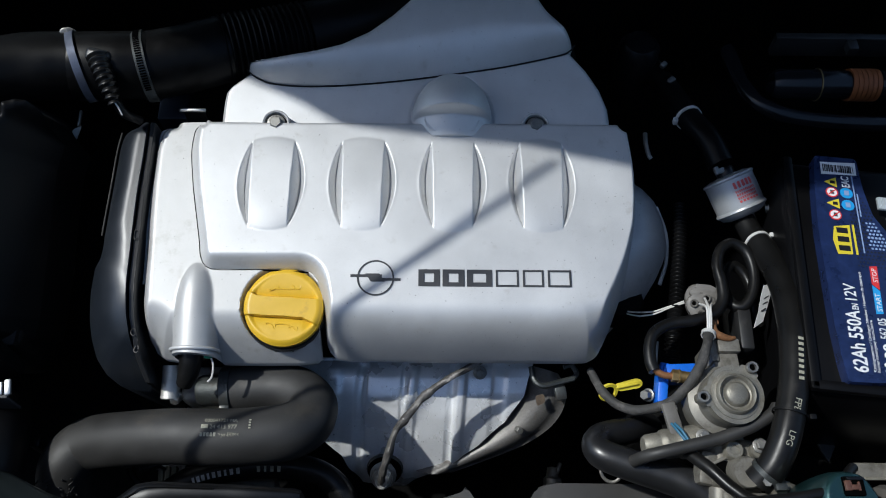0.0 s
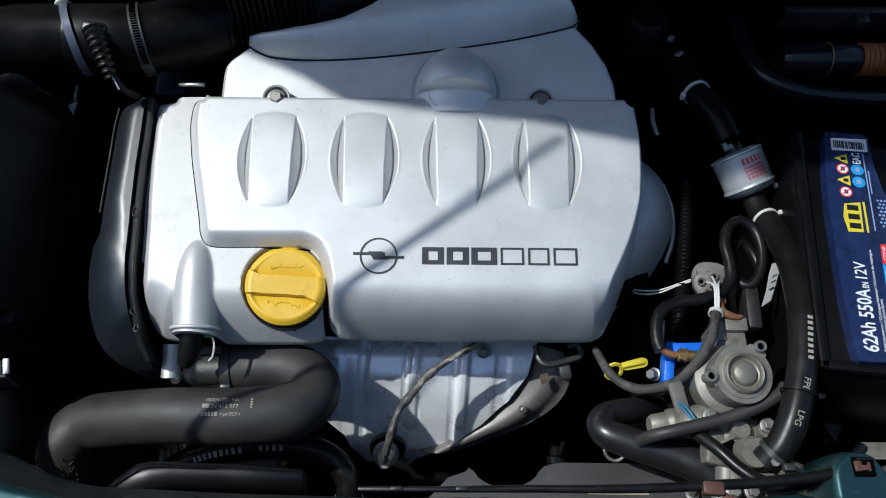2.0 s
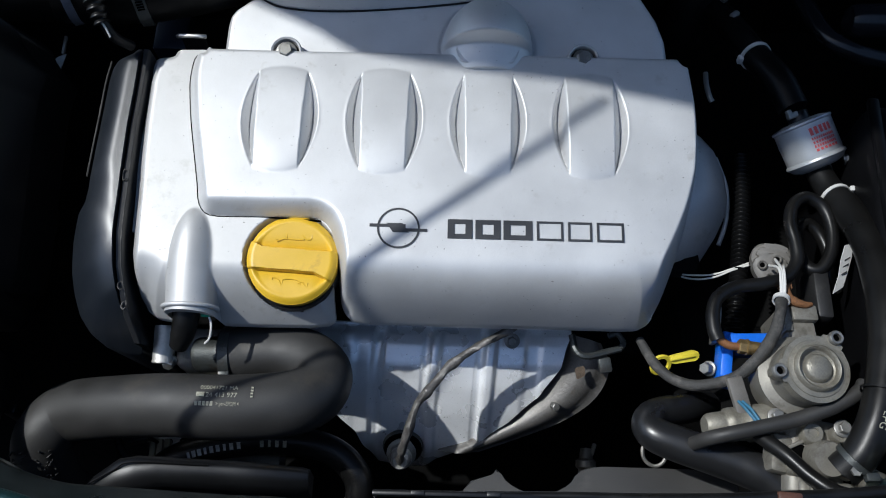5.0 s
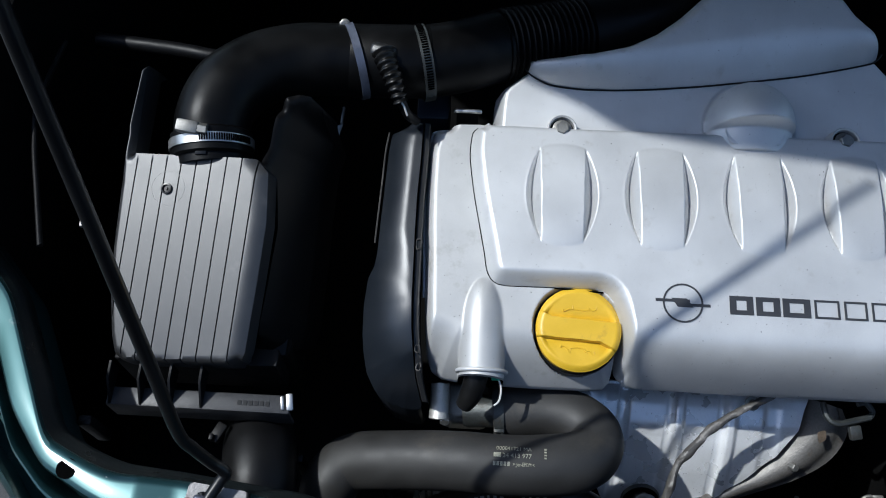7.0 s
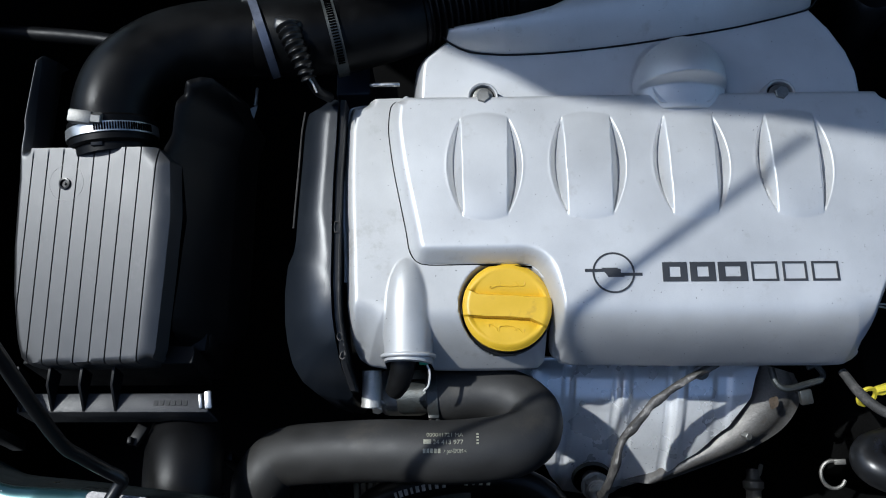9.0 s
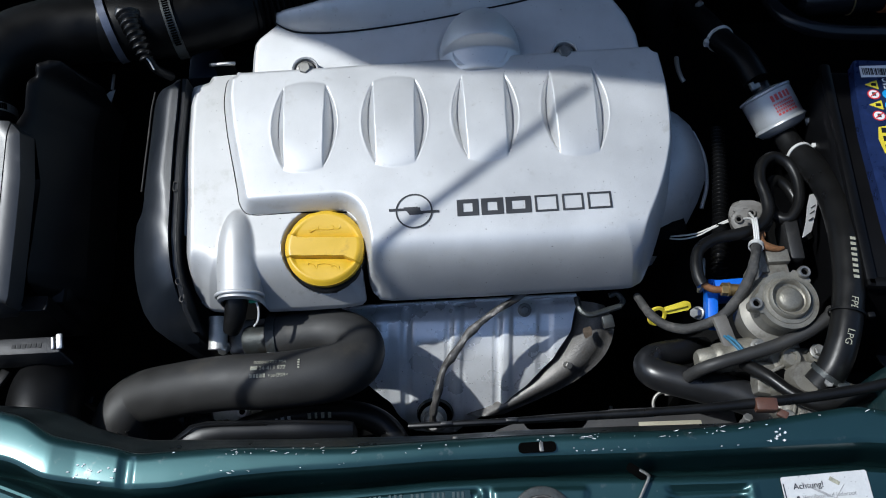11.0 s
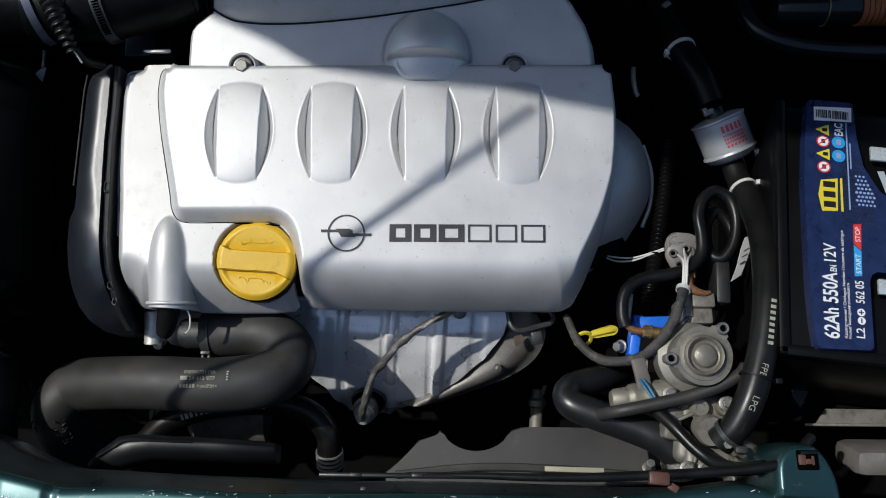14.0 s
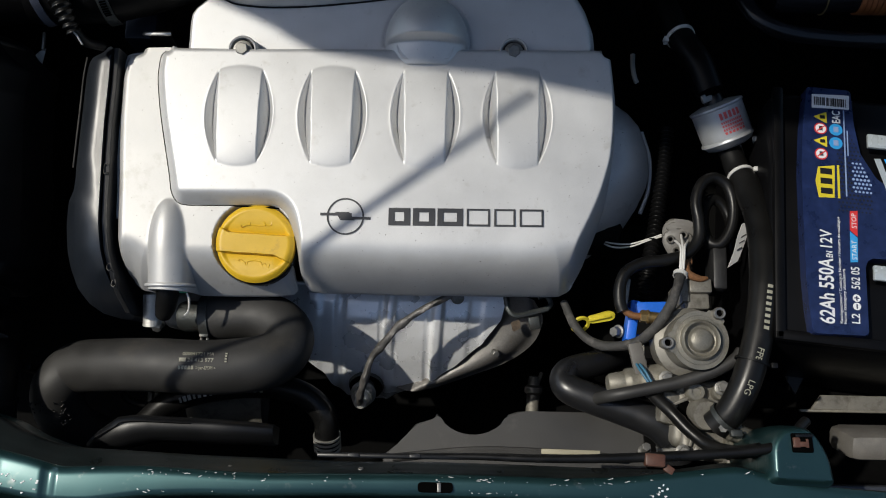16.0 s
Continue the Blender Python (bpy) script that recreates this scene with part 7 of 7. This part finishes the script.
part("fine_print", joined(rbox(0.0012, 0.088, 0.0003, 0, (0.0398, 0.176, LZ + 0.0002)), rbox(0.0011, 0.026, 0.0003, 0, (0.0425, 0.186, LZ + 0.0002))), LABEL_PALE, bat)
code_ = part("code_field", plate([(0.0105, 0.2200), (0.0450, 0.2215), (0.0455, 0.2365), (0.0108, 0.2345)], 0.0003, 0, pose(0, 0, LZ + 0.0002)), LABEL_WHITE, bat)
bars = random.Random(9)
x = 0.0130
while x < 0.043:
    w = bars.choice((0.0005, 0.0008, 0.0012))
    part("code_bar", rbox(w, 0.0085, 0.0003, 0, (x, 0.2275, LZ + 0.0004)), LABEL_BLACK, code_)
    x += w + bars.choice((0.0006, 0.0009))
for gy_ in (0.1910, 0.0620):
    part("grip_insert", rbox(0.050, 0.0138, 0.004, 0.001, (0.086, gy_, LZ - 0.001)), LABEL_GREY, bat, "silver-grey grip insert")
part("silver_sweep", plate([(0.0660, 0.1730), (0.0720, 0.1735), (0.0800, 0.1470), (0.130, 0.100), (0.130, 0.092), (0.0770, 0.1385)], 0.0003, 0, pose(0, 0, LZ + 0.0002)), LABEL_GREY, bat)
part("sky_sweep", plate([(0.0750, 0.1735), (0.130, 0.1740), (0.130, 0.108), (0.0840, 0.1480)], 0.0003, 0, pose(0, 0, LZ + 0.0002)), LABEL_CYAN, bat)
part("hold_down", rbox(0.03, 0.012, 0.02, 0.002, (-0.03, 0.02, 0.02)), BLACK, bat)
tray = thing("battery_tray", pose(0.46, 0.285, 0.66), "dusty metal ledge below the battery", "tray")
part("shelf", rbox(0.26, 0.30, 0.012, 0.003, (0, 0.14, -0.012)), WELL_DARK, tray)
part("ledge", plate([(-0.058, -0.019), (-0.046, -0.004), (0.14, -0.005), (0.14, -0.020)], 0.004, 0.001, pose(0, 0, 0.045, 4, 0, 0)), ALU_DIRTY, tray)
part("tab", plate([(-0.010, 0.012), (0.006, 0.010), (0.008, 0.004), (-0.002, -0.012), (-0.008, 0.0)], 0.003, 0.0006, pose(-0.070, 0.008, 0.045)), BLACK_DUSTY, tray)
part("ledge_lip", rbox(0.21, 0.003, 0.004, 0.001, (0.035, -0.020, 0.044)), ALU, tray)
lamp = thing("headlamp_housing", pose(0.44, 0.215, 0.80), "grey headlamp back housing beside the tower", "housing")
part("shell", rbox(0.165, 0.024, 0.05, 0.008, (0.034, 0.012, -0.022), (20, 0, 0)), CONNECTOR, lamp)
part("hole", lathe([(0.0, 0.0), (0.0045, 0.0)], 16, pose(-0.004, 0.010, 0.0045, 20, 0, 0)), HOLE_SHADE, lamp)

# ---- dark corner behind the battery ----
rel = thing("ignition_choke", pose(0.38, 0.690, 0.80), "black cylinder with an orange winding in the shade", "choke")
part("barrel", lathe([(0.0, -0.005), (0.014, -0.004), (0.0175, 0.002), (0.0180, 0.070), (0.0165, 0.074), (0.0165, 0.085)], 26, pose(0, 0, 0, 0, 90, 0)), GLOSS_BLACK, rel)
for k in range(6):
    part("winding", ring_band((0.086 + 0.0055 * k, 0, 0), (1, 0, 0), 0.0165, 0.0046, 0.0022, 26), ORANGE, rel, "orange coil winding")
part("end_cap", lathe([(0.0165, 0.118), (0.0175, 0.120), (0.0175, 0.160), (0.0, 0.160)], 26, pose(0, 0, 0, 0, 90, 0)), GLOSS_BLACK, rel)
part("seam_ring", ring_band((0.048, 0, 0), (1, 0, 0), 0.0182, 0.0012, 0.0008, 26), BRASS, rel)
solid("servo_pipe", tube([(0.345, 0.760, 0.78), (0.345, 0.715, 0.79), (0.352, 0.676, 0.795), (0.372, 0.656, 0.795), (0.41, 0.648, 0.79), (0.50, 0.646, 0.785), (0.60, 0.66, 0.78)], 0.0090, 14, 8), GLOSS_BLACK, "black curved pipe behind the battery", "pipe")
solid("bulkhead_ledge", joined(rbox(0.17, 0.010, 0.030, 0.002, (0.475, 0.752, 0.80)), rbox(0.012, 0.018, 0.012, 0.002, (0.478, 0.742, 0.808))), BLACK_DUSTY, "dusty dark ledge along the bulkhead", "ledge")
solid("edge_clip", tube([(0.2225, 0.617, 0.800), (0.2215, 0.604, 0.800), (0.2235, 0.590, 0.798), (0.2260, 0.586, 0.796)], 0.0026, 8, 6), STEEL_DULL, "worn steel edge beside the intake", "clip")
solid("pressure_canister", lathe([(0.0, 0.03), (0.018, 0.028), (0.024, 0.02), (0.025, -0.06)], 26, pose(0.232, 0.745, 0.78)), BLACK_SATIN, "small dark canister in the shade", "canister")

# ---- air filter box and intake pipe ----
A = pose(-0.505, 0.430, 0.8455, 22, -8, 1.5)
box = thing("air_filter_box", A, "black plastic air filter box with a ribbed lid", "air filter box")
LID_LEFT = [(-0.0650, -0.0910), (-0.0740, -0.0840), (-0.0780, -0.0650), (-0.0800, -0.0250), (-0.0780, 0.0170), (-0.0720, 0.0700), (-0.0620, 0.1180), (-0.0565, 0.1820), (-0.0540, 0.1905)]
HORN_LEFT = [(-0.0540, 0.1905), (-0.0505, 0.1905), (-0.0478, 0.1820), (-0.0500, 0.1310), (-0.0515, 0.0985)]
HORN_RIGHT = [(0.0660, 0.0866), (0.0715, 0.0990), (0.0765, 0.1190), (0.0820, 0.1370)]
LID_RIGHT = [(0.0660, 0.0866), (0.0760, 0.0740), (0.0741, 0.0286), (0.0655, -0.0241), (0.0550, -0.0830), (0.0490, -0.0930)]
LID_FRONT = [(0.0490, -0.0930), (0.0420, -0.0965), (0.0150, -0.0955), (-0.0260, -0.0935), (-0.0650, -0.0910)]
FLANK_TIP = [(0.0820, 0.1370), (0.0880, 0.1460), (0.0990, 0.1490), (0.1080, 0.1480)]
FLANK_OUT = [(0.1080, 0.1480), (0.1150, 0.1400), (0.1120, 0.1180), (0.1030, 0.0950), (0.0980, 0.0600), (0.0910, 0.0000), (0.0830, -0.0600), (0.0770, -0.0800), (0.0640, -0.0890)]


def lid_height(u, v):
    """The lid: flat with fine grooves, rolled over on three sides, running up into a thin horn beside the pipe."""
    dl, _ = reach(u, v, LID_LEFT)
    dr, _ = reach(u, v, LID_RIGHT)
    df, _ = reach(u, v, LID_FRONT)
    dh, _ = reach(u, v, HORN_LEFT)
    rim = (roll(dl, 0.030, np.interp(v, [0.070, 0.125], [0.016, 0.007]), 1.7) ** 2.2 + roll(dr, 0.0045, 0.014, 1.9) ** 2.2 + roll(df, 0.034, 0.009, 2.0) ** 2.2) ** (1 / 2.2)
    rim = rim + roll(dh, 0.010, 0.006, 1.5) + 0.012 * np.clip((v - 0.10) / 0.08, 0, 1)
    k = (u + 0.0445 - 0.157 * (v - 0.090)) / 0.0141
    off = np.abs(k - np.round(k)) * 0.0141
    cut_ = np.clip(1.5 - off / 0.00040, 0, 1) * ((np.round(k) > -6) & (np.round(k) < 8.5)) * np.clip((0.092 - v) / 0.004, 0, 1) * np.clip((dl - np.interp(v, [0.070, 0.125], [0.012, 0.004])) / 0.002, 0, 1)
    return -rim - 0.0030 * cut_


def flank_height(u, v):
    """The lid's flank with its large horn; its dark colour stands for shade."""
    do, _ = reach(u, v, FLANK_OUT[2:])
    dt, _ = reach(u, v, FLANK_TIP + FLANK_OUT[1:2])
    dk, _ = reach(u, v, HORN_RIGHT)
    return -0.0042 - roll(do, 0.085, 0.040, 1.45) - roll(dk, 0.006, 0.009, 1.8) * (v > 0.085) - roll(dt, 0.012, 0.012, 1.8)


LEAN = 0.157
lid = moulded([(p.x - LEAN * p.y, p.y) for p in resample([Vector(p) for p in LID_LEFT + HORN_LEFT[1:] + LID_RIGHT + LID_FRONT[1:-1]], 0.0025)], lambda q, v: lid_height(q + LEAN * v, v), 0.0141 / 34, 0.0026, 0.022)
for w in lid.verts:
    w.co.x += LEAN * w.co.y
part("lid", lid, GREY_RIB, box, sharp=52)
part("flank", moulded(resample([Vector(p) for p in HORN_RIGHT + FLANK_TIP[1:] + FLANK_OUT[1:] + LID_RIGHT[:0:-1]], 0.0025), flank_height, 0.0012, 0.0022, 0.050), FLANK_SHADE, box, "moulded flank with a horn, shade in its colour", sharp=75)
part("screw_boss", lathe([(0.0150, -0.0004), (0.0152, 0.00015), (0.0156, 0.00015), (0.0158, -0.0004)], 40, pose(-0.0150, 0.0645, 0.0)), GREY_RIB, box)
part("screw", lathe([(0.0050, 0.001), (0.0050, 0.0026), (0.0036, 0.0028), (0.0030, 0.0010), (0.0012, 0.0010), (0.0012, 0.0024), (0.0, 0.0024)], 18, pose(-0.0160, 0.0640, -0.0008)), BLACK_SATIN, box)
lower_box = thing("filter_tub", pose(-0.500, 0.410, 0.745), "black moulded tub below the ribbed lid", "filter tub")
part("tub", rbox(0.160, 0.140, 0.09, 0.014, (0.004, 0.035, -0.02), seg=3), BLACK, lower_box)
part("flange", rbox(0.150, 0.150, 0.010, 0.004, (0.006, 0.040, 0.022), (3, 0, 0)), BLACK, lower_box)
part("front_wall", rbox(0.146, 0.016, 0.060, 0.0008, (0.006, -0.046, 0.016), seg=1), BLACK, lower_box)
part("front_ledge", joined(rbox(0.164, 0.0165, 0.004, 0.0012, (0.011, -0.0835, 0.0295), (3, 0, 0)), rbox(0.164, 0.003, 0.030, 0.001, (0.011, -0.0905, 0.0150))), LEDGE_GREY, lower_box, "grey ledge, paler for the sun on it")
for k in range(4):
    part("gusset", plate([(-0.0580, 0.0), (-0.0910, 0.0), (-0.0735, 0.018), (-0.0580, 0.020)], 0.0022, 0.0003, Matrix(((0, 0, 1, -0.066 + 0.0272 * k), (1, 0, 0, 0.0), (0, 1, 0, 0.0312), (0, 0, 0, 1)))), BLACK, lower_box)
part("catch", joined(rbox(0.006, 0.015, 0.004, 0.0012, (0.0930, -0.082, 0.034), (12, 0, 8)), rbox(0.003, 0.012, 0.004, 0.0008, (0.0865, -0.083, 0.033), (12, 0, 8))), STEEL, lower_box, "bright spring catch")
part("stamped_bars", joined(*[rbox(0.0034, 0.0042, 0.0006, 0, (0.048 + 0.0050 * k, -0.084, 0.0318)) for k in range(6)]), BLACK_SATIN, lower_box)
snk = thing("inlet_snorkel", pose(0, 0, 0), "black air inlet snorkel below the box", "snorkel")
part("pipe_wall", tube([(-0.452, 0.335, 0.690), (-0.440, 0.300, 0.722), (-0.435, 0.268, 0.728), (-0.432, 0.235, 0.715)], [0.030, 0.034, 0.034, 0.030], 26, 8), BLACK, snk)
part("mouth_rim", ring_band((-0.4335, 0.256, 0.7255), (0.04, -0.95, -0.3), 0.0335, 0.004, 0.0014, 30), BLACK, snk)
solid("snorkel_clip", joined(rbox(0.010, 0.018, 0.006, 0.0015, (-0.474, 0.306, 0.748), (0, 0, -25)), rbox(0.004, 0.006, 0.008, 0.001, (-0.478, 0.300, 0.752))), BLACK, "black plastic clip on the snorkel", "clip")
for bx, by, bz, bw, bh in ((-0.572, 0.295, 0.78, 0.012, 0.05), (-0.408, 0.299, 0.67, 0.010, 0.06)):
    solid("wing_bracket", rbox(bw, 0.009, bh, 0.002, (bx, by, bz)), BLACK, "dark bracket beside the snorkel", "bracket", "brackets beside the snorkel")

elb = thing("intake_elbow", pose(0, 0, 0), "black rubber intake elbow with hose clamps", "elbow")
MOUTH, MOUTH_WAY = Vector((-0.4955, 0.5385, 0.8640)), Vector((-0.12, 0.92, 0.38))
part("bend", tube([(-0.4930, 0.522, 0.856), (-0.4960, 0.542, 0.8645), (-0.4960, 0.564, 0.8740), (-0.4860, 0.592, 0.8790), (-0.4600, 0.618, 0.8790), (-0.4280, 0.634, 0.8760), (-0.395, 0.640, 0.8730), (-0.372, 0.642, 0.872)], [0.0335, 0.034, 0.0345, 0.0355, 0.0355, 0.0350, 0.0345, 0.0340], 32, 9), RUBBER_SHADED, elb)
part("mould_seam", tube([(-0.4910, 0.546, 0.9010), (-0.4880, 0.575, 0.9105), (-0.4740, 0.604, 0.9140)], 0.0006, 6, 8), RUBBER_SHADED, elb)
part("cuff", lathe([(0.0345, -0.012), (0.0368, -0.010), (0.0368, 0.010), (0.0345, 0.012)], 34, aim(MOUTH, MOUTH_WAY)), RUBBER_SHADED, elb)
clamp = part("worm_clamp", ring_band(MOUTH, MOUTH_WAY, 0.0371, 0.0085, 0.0012, 44), STEEL, elb, "zinc worm-drive clamp")
cm = aim(MOUTH, MOUTH_WAY)
toward = cm.inverted().to_3x3() @ Vector((0.25, -0.35, 0.9))
mid_a = math.atan2(toward.y, toward.x)
for k in range(24):
    a = mid_a - math.radians(14) + math.radians(3.2) * k * (1 if (cm.to_3x3() @ Vector((-math.sin(mid_a), math.cos(mid_a), 0))).x > 0 else -1)
    part("clamp_slot", rbox(0.0010, 0.0012, 0.0060, 0), HOLE_SHADE, clamp, m=cm @ pose(0.0386 * math.cos(a), 0.0386 * math.sin(a), 0, 0, 0, math.degrees(a)))
part("clamp_screw", joined(rbox(0.019, 0.011, 0.010, 0.0015, (-0.5065, 0.5315, 0.9020), (20, 8, -4)), hex_bolt(0.0055, 0.008, aim((-0.4970, 0.5307, 0.9010), (1, -0.06, -0.1)))), STEEL_DULL, clamp)
part("tongue", rbox(0.010, 0.018, 0.004, 0.001, (-0.4950, 0.5205, 0.8915), (22, 0, 4)), BLACK_SATIN, elb)

maf = thing("air_flow_meter", pose(0, 0, 0), "black air flow meter tube with two steel clamps", "air flow meter")
part("barrel", lathe([(0.0335, -0.040), (0.0350, -0.036), (0.0350, 0.036), (0.0335, 0.040)], 34, aim((-0.340, 0.6435, 0.870), (1, 0.06, -0.03))), RUBBER_SHADED, maf)
part("spring_clamp", ring_band((-0.3720, 0.6400, 0.8720), (1, 0.36, 0.0), 0.0356, 0.0075, 0.0014, 36), BAND_SKY_TINT, maf, "band clamp tinted with sky blue")
part("clamp_spring", tube([(-0.3880, 0.682, 0.870), (-0.3855, 0.672, 0.888), (-0.3830, 0.658, 0.902)], 0.0042, 10, 8, rib=0.0010, pitch=0.0026), STEEL_DULL, maf)
rear_clamp = part("rear_clamp", ring_band((-0.3080, 0.6450, 0.8680), (1, 0.28, 0.0), 0.0356, 0.0105, 0.0014, 36), RING_DARK, maf)
rmx = aim((-0.3080, 0.6450, 0.8680), (1, 0.28, 0.0))
for k in range(44):
    a = math.radians(4 * k)
    part("clamp_slot", rbox(0.0009, 0.0014, 0.0060, 0), HOLE_SHADE, rear_clamp, m=rmx @ pose(0.0372 * math.cos(a), 0.0372 * math.sin(a), 0, 0, 0, math.degrees(a)))
part("plug", rbox(0.026, 0.015, 0.014, 0.005, (-0.3440, 0.630, 0.898), (25, 0, -14), 3), BLACK_DUSTY, maf, "grey sensor plug")
part("boot", tube([(-0.343, 0.627, 0.900), (-0.3375, 0.613, 0.897), (-0.3305, 0.598, 0.890), (-0.325, 0.586, 0.880)], [0.0105, 0.0092, 0.0080, 0.0062], 16, 6, rib=0.0012, pitch=0.0062), RUBBER, maf, "ribbed dark rubber boot")
part("lead", tube([(-0.325, 0.588, 0.880), (-0.319, 0.584, 0.866), (-0.312, 0.592, 0.846)], 0.0046, 10, 6), BLACK, maf)
part("lead_wire", tube([(-0.3290, 0.588, 0.884), (-0.3225, 0.583, 0.881), (-0.3185, 0.577, 0.873)], 0.0009, 6, 6), WHITE_WIRE, maf)
pipe = thing("intake_pipe", pose(0, 0, 0), "black corrugated intake pipe behind the manifold cover", "pipe")
part("smooth_end", tube([(-0.310, 0.645, 0.868), (-0.27, 0.660, 0.864), (-0.235, 0.680, 0.858)], 0.0350, 28, 6), RUBBER_SHADED, pipe)
part("bellows", tube([(-0.235, 0.680, 0.858), (-0.19, 0.697, 0.852), (-0.15, 0.713, 0.847)], 0.0345, 28, 6, rib=0.0022, pitch=0.0062), RUBBER_SHADED, pipe)
part("rear_end", tube([(-0.15, 0.713, 0.847), (-0.08, 0.745, 0.838), (0.0, 0.79, 0.82), (0.10, 0.82, 0.80)], 0.0345, 28, 6), RUBBER_SHADED, pipe)
solid("blue_sensor_block", rbox(0.034, 0.040, 0.05, 0.003, (-0.299, 0.656, 0.776), (8, 0, 0)), surface("blue_grey_metal", (0.010, 0.014, 0.024), 0.4, 0.2), "dark blue-grey block beside the belt cover", "block")
solid("bent_tab", joined(plate([(-0.010, -0.010), (0.006, -0.012), (0.009, 0.010), (0.003, 0.006)], 0.0012, 0.0003, pose(-0.398, 0.602, 0.811, 25, 20, 0)), rbox(0.0026, 0.018, 0.004, 0.001, (-0.3890, 0.616, 0.818), (20, 0, -6))), STEEL_DULL, "bent bright metal tab", "tab")
solid("bonnet_stay_cable", tube([(-0.668, 0.66, 0.86), (-0.666, 0.575, 0.870), (-0.656, 0.53, 0.870), (-0.640, 0.48, 0.868), (-0.622, 0.426, 0.866)], 0.0026, 10, 6), BLACK, "thin dark cable along the inner wing", "cable")
solid("wing_clip", rbox(0.006, 0.022, 0.004, 0.001, (-0.592, 0.458, 0.865), (0, 0, 6)), STEEL_DULL, "small worn metal clip on the wing", "clip")
solid("rear_loom", tube([(-0.66, 0.700, 0.82), (-0.58, 0.692, 0.82), (-0.53, 0.684, 0.82), (-0.47, 0.688, 0.81), (-0.42, 0.705, 0.805)], 0.0080, 12, 6, wobble=0.1), BLACK, "dark wiring loom along the bulkhead", "loom")
